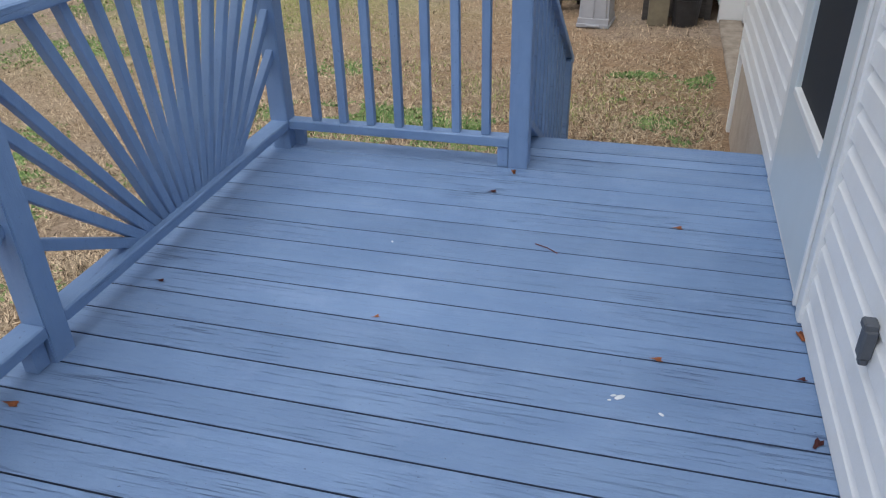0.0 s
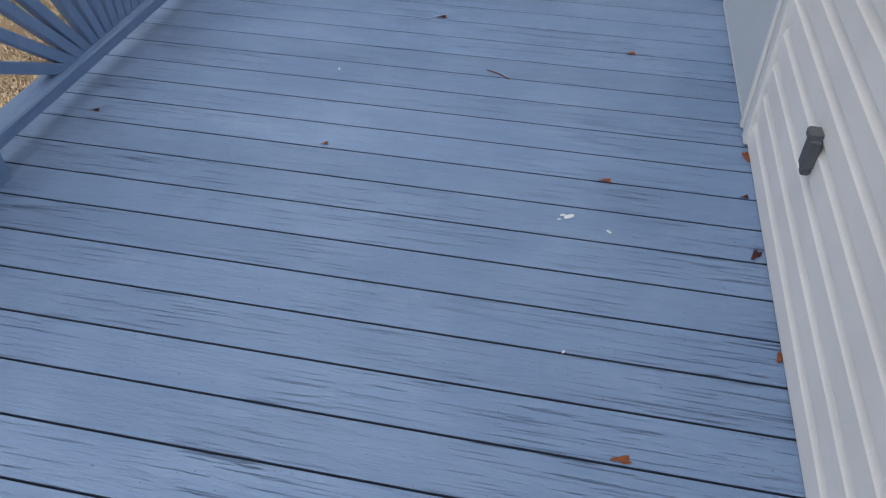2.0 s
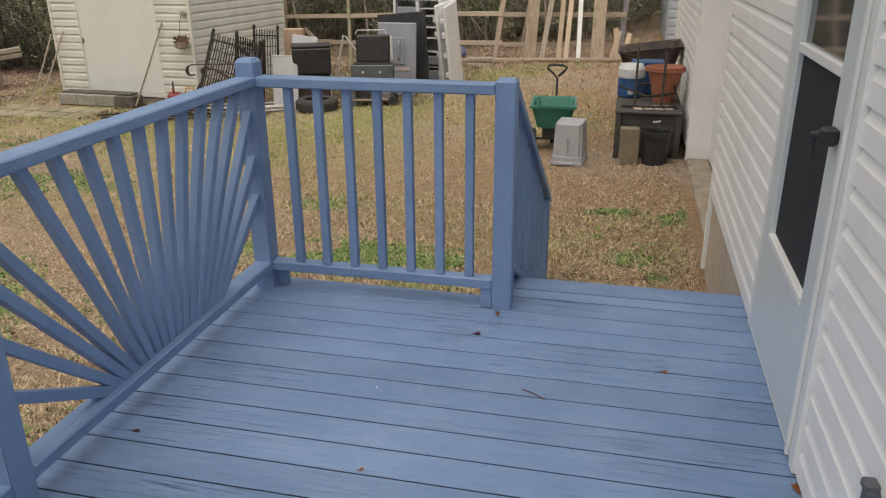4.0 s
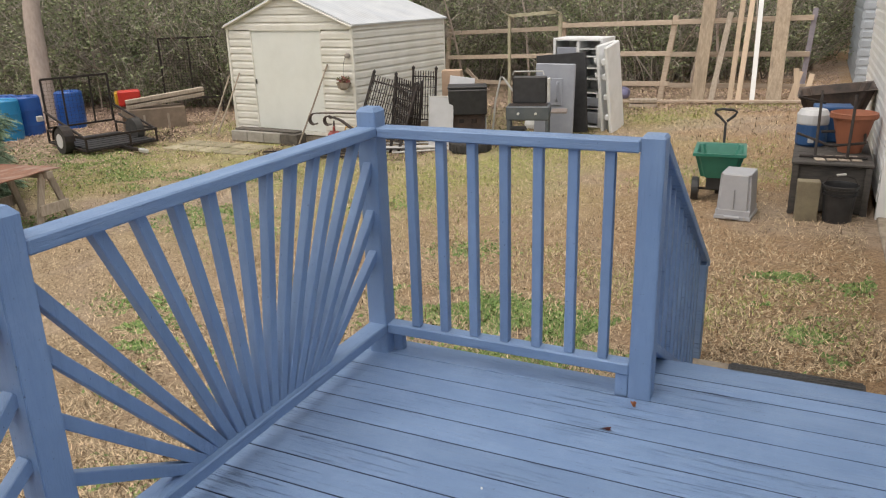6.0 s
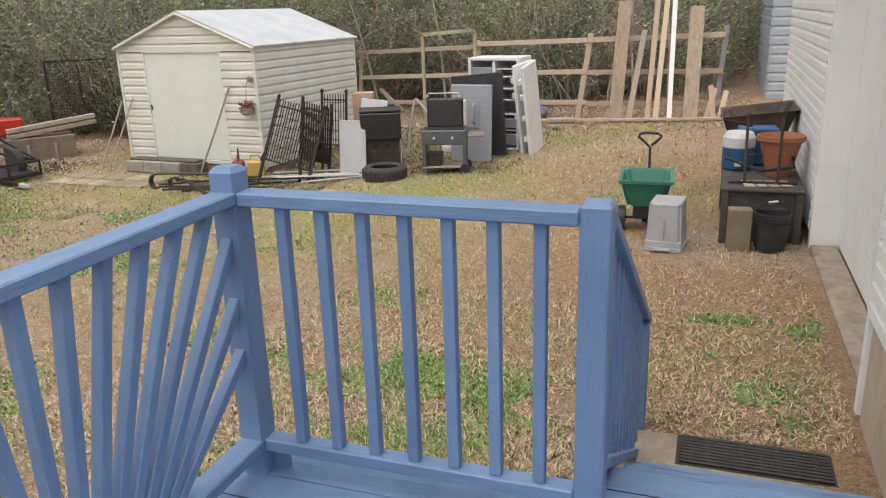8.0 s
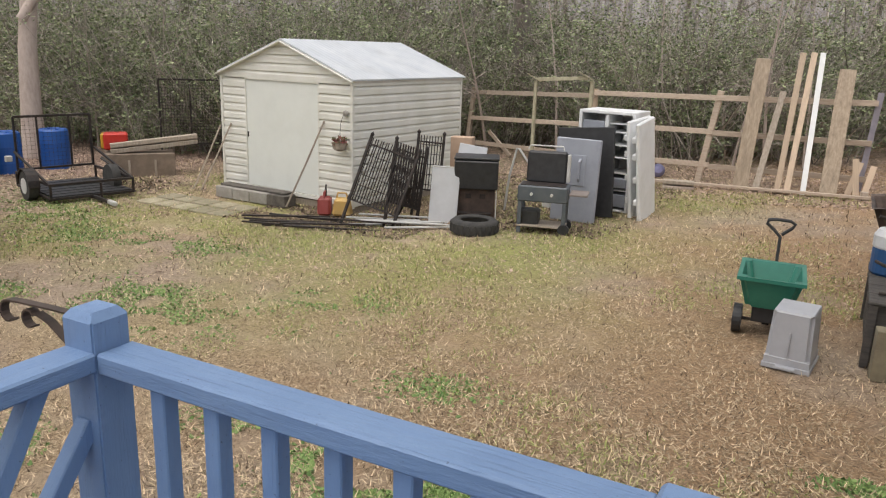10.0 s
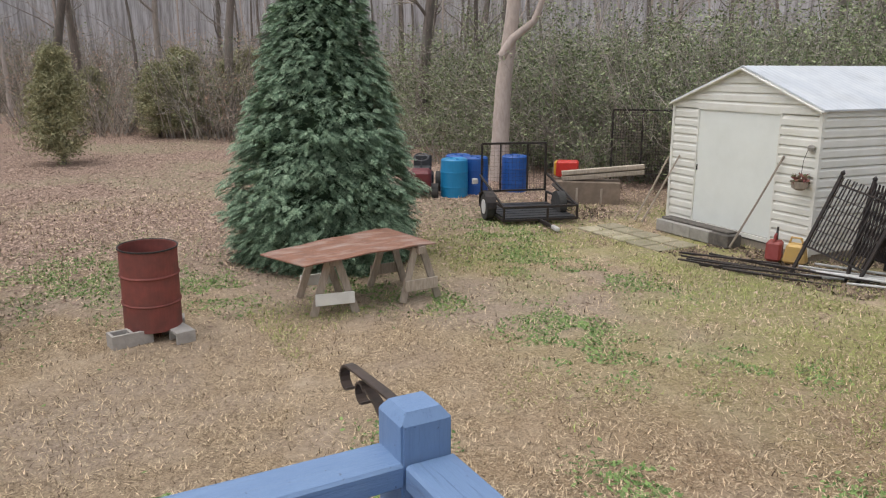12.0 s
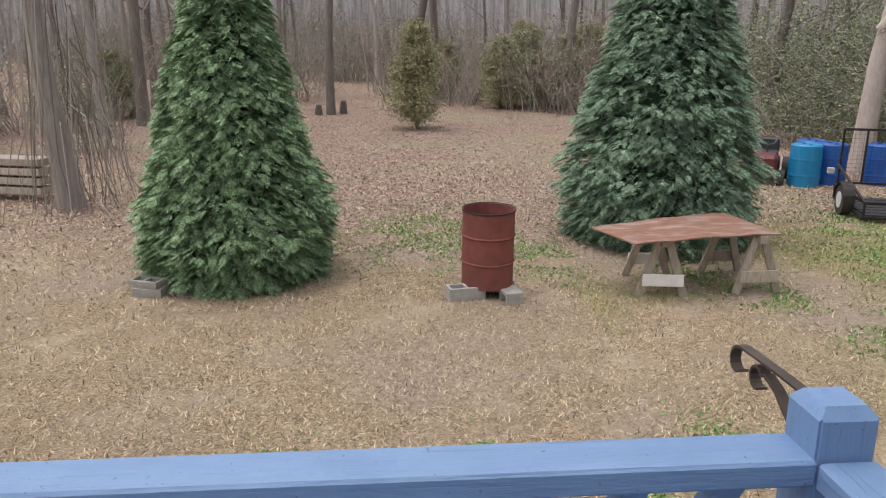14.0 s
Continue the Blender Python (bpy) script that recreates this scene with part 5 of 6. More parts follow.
for i, (dy, dz) in enumerate(((0.1, 0.57), (0.28, 0.60), (0.12, 0.68))):
    lm = tagged(mesh_ob("lumber", beam((-0.80, dy, dz - 0.03), (0.80, dy + 0.12, dz + 0.13), 0.14, 0.08, 0.006), m_wood), "long weathered timber lying across the crate", "timber", "timbers on the crate")
    lm.matrix_world = pose(-12.95, 9.45, -1.02, 0, 0, 50) @ pose(0.1, 0, -0.03)
rd = tagged(mesh_ob("red_tub", box((-0.22, -0.16, 0), (0.22, 0.16, 0.32), 0.03), material("bright_red_plastic", (0.55, 0.03, 0.02), 0.45, noise_scale=4)), "bright red plastic tub on the crate", "tub")
rd.matrix_world = pose(-12.95, 9.45, -1.02, 0, 0, 50) @ pose(-0.60, 0.40, 0.52)
yl = tagged(mesh_ob("yellow_tub", box((-0.08, -0.14, 0), (0.08, 0.14, 0.30), 0.03), material("bright_yellow_plastic", (0.55, 0.33, 0.03), 0.45, noise_scale=4)), "yellow plastic tub beside the red one on the crate", "tub")
yl.matrix_world = pose(-12.95, 9.45, -1.02, 0, 0, 50) @ pose(-0.80, 0.66, 0.50)
og = thing("rusty_trellis", pose(-14.05, 11.6, -1.05, 0, 0, 40), "tall dark iron mesh frame standing in the brush", "frame")
for a, b in (((-0.65, 0, 0), (-0.65, 0, 1.8)), ((0.65, 0, 0), (0.65, 0, 1.8)), ((-0.65, 0, 1.8), (0.65, 0, 1.8)), ((-0.65, 0, 0.4), (0.65, 0, 0.4)), ((0, 0, 0.4), (0, 0, 1.8))):
    part("bar", beam(a, b, 0.04, 0.04), m_iron, og)
bm = bmesh.new()
for i in range(1, 22):
    beam_in(bm, (-0.65 + 0.06 * i, 0, 0.4), (-0.65 + 0.06 * i, 0, 1.78), 0.006, 0.006, 0)
    beam_in(bm, (-0.64, 0, 0.4 + 0.064 * i), (0.64, 0, 0.4 + 0.064 * i), 0.006, 0.006, 0)
part("mesh", bm, m_iron, og, "rusty wire mesh")

# ---- burn barrel, sawhorses, blocks ----
db = thing("burn_barrel", pose(-9.12, 0.53, -0.885, 0, 2, 0) @ Matrix.Diagonal((0.96, 0.96, 0.945, 1)), "rusted red open-topped steel oil drum standing on concrete blocks", "barrel")
bm = lathe([(0.275, 0.0), (0.287, 0.0), (0.287, 0.27), (0.296, 0.283), (0.287, 0.296), (0.285, 0.565), (0.295, 0.58), (0.286, 0.595), (0.287, 0.85), (0.293, 0.862), (0.287, 0.87), (0.279, 0.862), (0.277, 0.02), (0.0, 0.02)], 48)
part("body", bm, m_rust, db)
for z in (0.283, 0.58):
    part("hoop", lathe([(0.294, z - 0.012), (0.301, z), (0.294, z + 0.012)], 48, False), m_rust, db)
part("rim", lathe([(0.280, 0.862), (0.287, 0.872), (0.296, 0.872), (0.298, 0.858), (0.288, 0.852)], 48, False), m_iron, db, "dark burnt rim of the drum")
m_cblock = material("pale_concrete_block", (0.44, 0.41, 0.38), 0.95, noise_scale=10, color2=(0.34, 0.32, 0.29), bump=0.5, bump_scale=70)


def concrete_block(m, label, mat=None):
    b = thing("concrete_block", m, label, "concrete block", "concrete blocks in the yard")
    bm = bmesh.new()
    for lo, hi in (((-0.195, -0.095, 0), (0.195, -0.065, 0.19)), ((-0.195, 0.065, 0), (0.195, 0.095, 0.19)), ((-0.195, -0.065, 0), (-0.165, 0.065, 0.19)), ((-0.015, -0.065, 0), (0.015, 0.065, 0.19)), ((0.165, -0.065, 0), (0.195, 0.065, 0.19))):
        box_in(bm, lo, hi, bevel=0.003)
    part("block", bm, mat or m_cblock, b)
    return b


concrete_block(pose(-8.95, 0.28, -1.05, 0, 0, 100), "pale concrete block under the rusted drum")
concrete_block(pose(-8.93, 0.82, -0.975, 90, 0, 12), "pale concrete block on its side under the rusted drum")
concrete_block(pose(-9.28, 0.66, -1.07, 0, 0, 80), "pale concrete block under the rusted drum")
concrete_block(pose(-9.25, -3.02, -1.04, 0, 0, 78) @ Matrix.Diagonal((0.8, 1, 0.75, 1)), "grey concrete block beside the evergreen", m_concrete)
concrete_block(pose(-9.27, -3.05, -0.895, 0, 0, 70) @ Matrix.Diagonal((0.85, 1, 0.4, 1)), "flat grey block stacked on another", m_concrete)
concrete_block(pose(-9.3, -2.72, -1.12, 0, 0, 30) @ Matrix.Diagonal((0.6, 0.8, 0.8, 1)), "half-buried grey block beside the evergreen", m_concrete)


def sawhorse(m, label, bar_mat):
    s = thing("sawhorse", m, label, "sawhorse", "sawhorses under the plywood")
    part("beam", box((-0.045, -0.45, 0.56), (0.045, 0.45, 0.645), 0.004), m_wood, s)
    for y in (-0.36, 0.36):
        for x in (-1, 1):
            part("leg", beam((x * 0.24, y * 1.12, 0.0), (x * 0.045, y, 0.62), 0.085, 0.035, 0.003, up=(0, 1, 0)), m_wood, s)
        part("brace", box((-0.215, y * 1.1 - 0.012 + (0.035 if y > 0 else -0.035), 0.13), (0.215, y * 1.1 + 0.012 + (0.035 if y > 0 else -0.035), 0.26), 0.003), bar_mat, s)
    return s


m_wpaint = material("white_painted_wood", (0.82, 0.81, 0.77), 0.7, noise_scale=6, color2=(0.70, 0.69, 0.64))
# legs open along y, beams run along x
sawhorse(pose(-9.25, 2.42, -1.0, 0, 0, 90 - 8), "weathered wooden sawhorse with white-painted braces", m_wpaint)
sawhorse(pose(-9.32, 3.42, -1.0, 0, 0, 90 + 4), "weathered wooden sawhorse under a plywood sheet", m_wood)
pw = tagged(mesh_ob("plywood_sheet", bmesh.new(), m_ply), "warped orange-brown plywood sheet lying across two sawhorses", "plywood")
bm = bmesh.new()
N = 16
c00, c10, c11, c01 = Vector((-9.32, 1.70, 0)), Vector((-8.66, 1.98, 0)), Vector((-8.92, 3.66, 0)), Vector((-9.98, 3.52, 0))
top, bot = [], []
for i in range(N + 1):
    rt, rb = [], []
    for j in range(5):
        u, v_ = i / N, j / 4
        p = c00.lerp(c01, u).lerp(c10.lerp(c11, u), v_)
        z = -0.352 + 0.03 * math.sin(u * math.pi) * 0.6 - 0.02 * (1 - u) * v_ + 0.006 * math.sin(u * 17)
        rt.append(bm.verts.new((p.x, p.y, z + 0.014)))
        rb.append(bm.verts.new((p.x, p.y, z)))
    top.append(rt)
    bot.append(rb)
for i in range(N):
    for j in range(4):
        bm.faces.new((top[i][j], top[i + 1][j], top[i + 1][j + 1], top[i][j + 1]))
        bm.faces.new((bot[i][j + 1], bot[i + 1][j + 1], bot[i + 1][j], bot[i][j]))
    for j in (0, 4):
        bm.faces.new((top[i][j], bot[i][j], bot[i + 1][j], top[i + 1][j]))
for i in (0, N):
    for j in range(4):
        bm.faces.new((top[i][j], top[i][j + 1], bot[i][j + 1], bot[i][j]))
bmesh.ops.recalc_face_normals(bm, faces=bm.faces)
bm.to_mesh(pw.data)
bm.free()
pw.data.materials.clear()
pw.data.materials.append(m_ply)

# ---- evergreens ----
def cone_tree(m, radius, height, seed, label, mat):
    """A dense conical evergreen: a trunk, an added core coloured dark for the shade inside, and thousands of drooping
    flat sprays with pointed leaflets.
    """
    t = thing("evergreen_tree", m, label, "evergreen tree", "evergreens on the lawn")
    part("trunk", tube([(0, 0, -0.1), (0.02, 0, height * 0.5), (0, 0, height * 0.93)], [0.12, 0.07, 0.02], 8), m_bark, t)

    def prof_r(s):
        return radius * min(1.0, (0.80 + 1.1 * s) if s < 0.18 else 1.0 - 0.0 * s) * (1 - max(0, s - 0.10) / 0.92) ** 1.18

    # added solid core, its dark colour stands for shade between the sprays
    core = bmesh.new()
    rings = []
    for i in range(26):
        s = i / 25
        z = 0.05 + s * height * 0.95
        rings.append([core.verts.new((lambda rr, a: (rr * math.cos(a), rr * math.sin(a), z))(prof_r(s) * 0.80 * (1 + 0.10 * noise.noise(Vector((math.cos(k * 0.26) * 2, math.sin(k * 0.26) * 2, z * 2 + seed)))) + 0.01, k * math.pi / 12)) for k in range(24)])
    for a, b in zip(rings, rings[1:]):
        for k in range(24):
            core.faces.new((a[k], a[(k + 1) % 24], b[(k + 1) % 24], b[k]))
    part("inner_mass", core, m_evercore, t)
    rnd = np.random.default_rng(seed)
    n = 21000
    U = rnd.uniform
    s = np.minimum(1 - np.sqrt(1 - rnd.random(n) * 0.995), 0.985)
    a = rnd.random(n) * 2 * math.pi
    # boughs: each spray belongs to one of several hundred drooping branch ends
    k = 620
    bs, ba = 1 - np.sqrt(1 - rnd.random(k) * 0.995), rnd.random(k) * 2 * math.pi
    pick = rnd.integers(0, k, n)
    on_bough = rnd.random(n) < 0.62
    spread = 0.16 / np.maximum(0.25, np.array([prof_r(q) for q in bs]))[pick]
    s = np.where(on_bough, np.clip(bs[pick] + rnd.normal(0, 0.013, n), 0.002, 0.985), s)
    a = np.where(on_bough, ba[pick] + rnd.normal(0, 1, n) * spread, a)
    lump = np.array([1 + 0.13 * noise.noise(Vector((math.cos(q) * 2.2, math.sin(q) * 2.2, w * height * 1.6 + seed))) + 0.12 * noise.noise(Vector((math.cos(q) * 5.5, math.sin(q) * 5.5, w * height * 4.5))) for q, w in zip(a, s)])
    rr = np.array([prof_r(q) for q in s]) * lump * np.where(on_bough, U(0.90, 1.07, n) + (rnd.random(k) * 0.08)[pick], U(0.80, 1.0, n))
    c, sn = np.cos(a), np.sin(a)
    o = np.stack([rr * c, rr * sn, 0.04 + s * height * 0.97 - np.where(on_bough, (rr / radius) ** 2 * 0.03, 0)], 1)
    tw = np.where(on_bough, rnd.normal(0, 0.45, n), U(-0.8, 0.8, n))
    out = np.stack([c * np.cos(tw) - sn * np.sin(tw), sn * np.cos(tw) + c * np.sin(tw), np.where(on_bough, U(-0.45, 0.15, n), U(-0.4, 0.6, n))], 1)
    out /= np.linalg.norm(out, axis=1)[:, None]
    side = np.cross(out, (0, 0, 1.0))
    side /= np.linalg.norm(side, axis=1)[:, None]
    roll = U(-0.6, 0.6, n)[:, None]
    side = side * np.cos(roll) + np.cross(side, out) * np.sin(roll)
    droop = np.array((0, 0, -1.0))
    Ln = (U(0.09, 0.17, n) * np.where(s < 0.8, 1.0, 0.75))[:, None]
    # a spray: a curved stem with six pairs of slim pointed leaflets and a tip
    steps = [o + out * Ln * f + droop * Ln * 0.45 * f * f for f in (0, 0.15, 0.3, 0.45, 0.6, 0.75, 1.0)]
    cols, quads = [], []

    def leaflet(p, q, wide):
        axis = q - p
        mid = p + axis * 0.45
        cols.extend((p, mid + wide, q, mid - wide))
        quads.append(tuple(range(len(cols) - 4, len(cols))))

    for q in range(6):
        wq = Ln * (0.44 - 0.055 * q) * (0.75 if q == 0 else 1)
        for sg in (-1, 1):
            leaflet(steps[q], steps[q] + side * sg * wq + out * wq * 0.85 + droop * wq * 0.35, (out - side * sg) * Ln * 0.038)
    leaflet(steps[0], steps[6], side * Ln * 0.04)
    m_ = len(cols)
    verts = np.stack(cols, 1).reshape(-1, 3)
    verts[:, 2] = np.maximum(verts[:, 2], 0.0)
    faces = (np.arange(n)[:, None, None] * m_ + np.array(quads)[None]).reshape(-1, 4)
    me = bpy.data.meshes.new("foliage")
    me.from_pydata(verts.tolist(), [], faces.tolist())
    me.materials.append(mat)
    f = new("foliage", me)
    f.parent = t
    f["label"] = "dense drooping grey-green evergreen sprays"
    return t


cone_tree(pose(-10.08, -2.22, -1.02), 1.03, 4.85, 3, "dense conical evergreen tree with mid-green sprays down to the grass", m_ever)
cone_tree(pose(-11.45, 3.24, -1.02), 1.27, 6.1, 8, "broad conical blue-green evergreen tree behind the plywood table", m_ever_blue)

# ---- woods ----
m_twig = island_material("grey_twigs", (0.15, 0.13, 0.11), (0.48, 0.43, 0.38), 0.95)
m_leafbrush = island_material("dull_winter_leaves", (0.075, 0.11, 0.05), (0.38, 0.42, 0.24), 0.85)
m_olive = island_material("olive_needles", (0.17, 0.17, 0.085), (0.47, 0.45, 0.27), 0.9)
m_brownleaf = island_material("dry_brown_leaves", (0.38, 0.265, 0.20), (0.60, 0.43, 0.33), 0.9)


def add_tube(V, F, pts, radii, sides):
    """Adds a tapered tube to plain vertex and face lists."""
    rings = []
    for i, p in enumerate(pts):
        d = pts[min(i + 1, len(pts) - 1)] - pts[max(i - 1, 0)]
        d = d / (np.linalg.norm(d) + 1e-9)
        u = np.cross(d, (0.31, 0.93, 0.12))
        u /= np.linalg.norm(u) + 1e-9
        v = np.cross(d, u)
        rings.append(len(V))
        for k in range(sides):
            a = 2 * math.pi * k / sides
            V.append(p + (u * math.cos(a) + v * math.sin(a)) * radii[i])
    for a, b in zip(rings, rings[1:]):
        for k in range(sides):
            F.append((a + k, a + (k + 1) % sides, b + (k + 1) % sides, b + k))


def lists_mesh(name, V, F, mat, parent=None, smooth=False):
    me = bpy.data.meshes.new(name)
    me.from_pydata([tuple(v) for v in V], [], F)
    me.materials.append(mat)
    if smooth:
        me.polygons.foreach_set("use_smooth", [True] * len(me.polygons))
    ob = new(name, me)
    ob.parent = parent
    return ob


def bare_tree(m, seed, height, radius, label, mat=None, lean=0.0, forks=9, fork_low=0.35, category="bare tree"):
    """A leafless tree: a crooked tapered trunk, limbs that fork three times, and fine twigs."""
    t = thing("bare_tree", m, label, category, "bare trees of the wood")
    rnd = np.random.default_rng(seed)
    V, F, LV, LF = [], [], [], []
    n = 9
    pts, p, d = [], np.array((0, 0, -0.3)), np.array((lean, lean * 0.4, 1.0))
    for i in range(n):
        pts.append(p.copy())
        p = p + d / np.linalg.norm(d) * height / (n - 1)
        d = d + rnd.normal(0, 0.05, 3) * (1, 1, 0)
    rad = [radius * (1.25 if i == 0 else 1.0) * (1 - 0.85 * i / (n - 1)) for i in range(n)]
    add_tube(V, F, pts, rad, 10)

    def limb(o, d, L, r, depth):
        k = 5
        q, dd, out = o.copy(), d.copy(), []
        for i in range(k):
            out.append(q.copy())
            q = q + dd / np.linalg.norm(dd) * L / (k - 1)
            dd = dd + rnd.normal(0, 0.22, 3) + (0, 0, 0.10)
        tv, tf = (V, F) if depth < 1 else (LV, LF)
        add_tube(tv, tf, out, [r * (1 - 0.8 * i / (k - 1)) for i in range(k)], 6 if depth == 0 else 3)
        if depth < 3:
            for j in range(5 if depth < 2 else 4):
                i = rnd.integers(1, k)
                nd = dd / np.linalg.norm(dd) + rnd.normal(0, 0.6, 3)
                limb(out[i], nd, L * rnd.uniform(0.35, 0.6), max(r * 0.45, 0.004), depth + 1)

    for j in range(forks):
        s = fork_low + (0.97 - fork_low) * rnd.random()
        i = int(s * (n - 1))
        a = rnd.random() * 6.283
        limb(pts[i] + (pts[min(i + 1, n - 1)] - pts[i]) * rnd.random(), np.array((math.cos(a), math.sin(a), rnd.uniform(0.3, 1.1))), height * rnd.uniform(0.14, 0.30) * (1.2 - s), rad[i] * 0.42, 0)
    lists_mesh("trunk", V, F, mat or m_bark, t, True)
    lists_mesh("crown", LV, LF, m_twig, t)
    return t


def shrub(m, seed, w, h, leaves, label, leaf_mat=None, stems=60, leaf=0.035):
    """A tangle of thin stems and small leaves."""
    t = thing("shrub", m, label, "shrub", "brush round the yard")
    rnd = np.random.default_rng(seed)
    V, F = [], []
    tips = []
    for i in range(stems):
        a, r = rnd.random() * 6.283, w * 0.4 * math.sqrt(rnd.random())
        p = np.array((r * math.cos(a), r * math.sin(a), -0.05))
        d = np.array((math.cos(a) * 0.35, math.sin(a) * 0.35, 1.0)) + rnd.normal(0, 0.25, 3)
        pts = []
        L = h * rnd.uniform(0.55, 1.1)
        for k in range(6):
            pts.append(p.copy())
            p = p + d / np.linalg.norm(d) * L / 5
            d = d + rnd.normal(0, 0.16, 3)
        r0 = rnd.uniform(0.006, 0.018)
        add_tube(V, F, pts, [r0 * (1 - 0.13 * k) for k in range(6)], 3)
        for k in range(1, 6):
            tips.append(pts[k])
            for _ in range(2):
                dd = rnd.normal(0, 1, 3)
                dd /= np.linalg.norm(dd)
                ln = rnd.uniform(0.2, 0.55)
                q = pts[k] + dd * ln
                add_tube(V, F, [pts[k], pts[k] * 0.5 + q * 0.5 + rnd.normal(0, 0.03, 3), q], [0.005, 0.004, 0.003], 3)
                tips.append(q)
                tips.append(pts[k] * 0.5 + q * 0.5)
    lists_mesh("twig_mass", V, F, m_twig, t)
    if leaves:
        tips = np.array(tips)
        # leaves sit in bunches along some of the twigs only
        idx = rnd.integers(0, len(tips), leaves // 9)
        cen = np.repeat(tips[idx], 9, axis=0) + rnd.normal(0, 0.10, (len(idx) * 9, 3))
        cen[:, 2] = np.maximum(cen[:, 2], 0.03)
        n = len(cen)
        a, b = rnd.normal(0, 1, (n, 3)), rnd.normal(0, 1, (n, 3))
        a /= np.linalg.norm(a, axis=1)[:, None]
        b = np.cross(a, b)
        b /= np.linalg.norm(b, axis=1)[:, None]
        s = rnd.uniform(0.6, 1.5, (n, 1)) * leaf
        vv = np.stack([cen - a * s, cen + b * s * 0.5, cen + a * s, cen - b * s * 0.5], 1).reshape(-1, 3)
        me = bpy.data.meshes.new("leaf_mass")
        me.from_pydata(vv.tolist(), [], np.arange(4 * n).reshape(-1, 4).tolist())
        me.materials.append(leaf_mat or m_leafbrush)
        new("leaf_mass", me).parent = t
    return t


# the trees that stand out
STOUT = (-13.85, -5.5)
forked = bare_tree(pose(-16.74, 9.64, -1.1, 0, 0, 40), 21, 11, 0.235, "tall pale-barked forked tree behind the blue drums", m_palebark, 0.0, 8, 0.34)
V, F = [], []
add_tube(V, F, [np.array(q) for q in ((0, 0, 3.0), (0.22, 0.06, 3.4), (0.70, 0.2, 3.8), (0.95, 0.28, 4.5), (1.1, 0.32, 5.6))], [0.12, 0.10, 0.08, 0.06, 0.04], 9)
lists_mesh("limb", V, F, m_palebark, forked, True)
bare_tree(pose(*STOUT, -1.1, 4, 1, 0), 22, 10, 0.21, "thick vine-wrapped tree trunk at the wood's edge", m_bark, 0.02, 8, 0.4)
bare_tree(pose(-9.62, 19.72, -1.1), 23, 12, 0.33, "thick dark ivy-clad tree beyond the shed", m_darkbark, 0.0, 9, 0.35)
bare_tree(pose(-16.4, 20.5, -1.0), 24, 12, 0.26, "leaning grey tree with crooked limbs behind the shed", m_bark, 0.28, 9, 0.3)
bare_tree(pose(-25.7, -7.7, -1.0), 25, 13, 0.20, "slim dark bare tree on the leafy slope", m_darkbark, 0.0)
bare_tree(pose(-29.06, -2.21, -0.9), 31, 13, 0.15, "slim dark bare tree between two stumps on the slope", m_darkbark, 0.0)
bare_tree(pose(-24.4, 11.4, -1.0), 27, 13, 0.20, "slim dark bare tree beyond the drums", m_darkbark, 0.03)
bare_tree(pose(-19.3, -9.4, -1.0), 28, 12, 0.26, "stout dark bare tree at the wood's edge", m_darkbark, 0.0)

labels_t = ("slim bare tree among many in the grey wood", "tall bare grey tree standing in the wood", "bare tree with forked crooked limbs in the wood")
protos = [bare_tree(pose(-40 - 3 * i, 10 + 8 * i, 0.2), 40 + i, 12 + 1.5 * (i % 3), (0.06, 0.09, 0.11, 0.14, 0.18)[i], labels_t[i % 3], (m_palebark, m_darkbark, m_bark, m_darkbark, m_darkbark)[i], 0.03 * (i % 2), 8, 0.25) for i in range(5)]
rnd = random.Random(77)
count = 0
placed = []
while count < 150:
    ang = rnd.uniform(-0.15, 3.75)  # from the right, ahead, round to behind the left
    dist = 19 + 38 * rnd.random() ** 0.8
    x, y = -2 - 0.0 + dist * math.cos(ang), dist * math.sin(ang)
    if y < 17.5 and x > -19:
        continue
    if x > -9 and y < 27:
        continue
    if y < -3 and x > -23:
        continue
    # a glade of fallen leaves opens between the evergreens
    if -31 < x and abs(y - 2.0 - (x + 20) * 0.0) < 8 and x < -10:
        continue
    if any((x - a) ** 2 + (y - b) ** 2 < 2.0 for a, b in placed):
        continue
    placed.append((x, y))
    copy_thing(protos[count % 5], pose(x, y, ground_z(x, y), rnd.uniform(-4, 4), rnd.uniform(-4, 4), rnd.uniform(0, 360)) @ Matrix.Scale(rnd.uniform(0.75, 1.25), 4))
    count += 1

sp = [shrub(pose(-13.0, 14.0 + i, ground_z(-13, 14)), 60 + i, 2.6, 3.6 + 0.6 * (i % 2), (11000, 5000, 8000)[i], "tangled grey-green brush with small winter leaves", stems=90, leaf=0.030) for i in range(3)]
thin = [shrub(pose(-34, 3 + 4 * i, ground_z(-34, 3)), 70 + i, 2.4, 2.6, 900, "thin leafless brush with a few dull leaves on the slope", m_brownleaf if i else m_leafbrush, 70, 0.03) for i in range(2)]
low = shrub(pose(-20.5, 10.8, ground_z(-20.5, 10.8)), 75, 2.2, 1.8, 2600, "low dark-green leafy bush at the wood's edge", stems=45)
line = [(-24, 12.5), (-21.5, 13.0), (-19.5, 12.6), (-17.6, 12.8), (-15.8, 12.9), (-14.6, 13.6), (-13.4, 14.2), (-12.6, 15.6), (-12.4, 17.6), (-10.9, 19.2), (-8.9, 19.6), (-6.9, 19.2), (-5.2, 18.6), (-3.8, 18.6), (-2.4, 19.6), (-1.2, 24.0), (0.5, 30.0), (3.0, 32.0), (6, 33)]
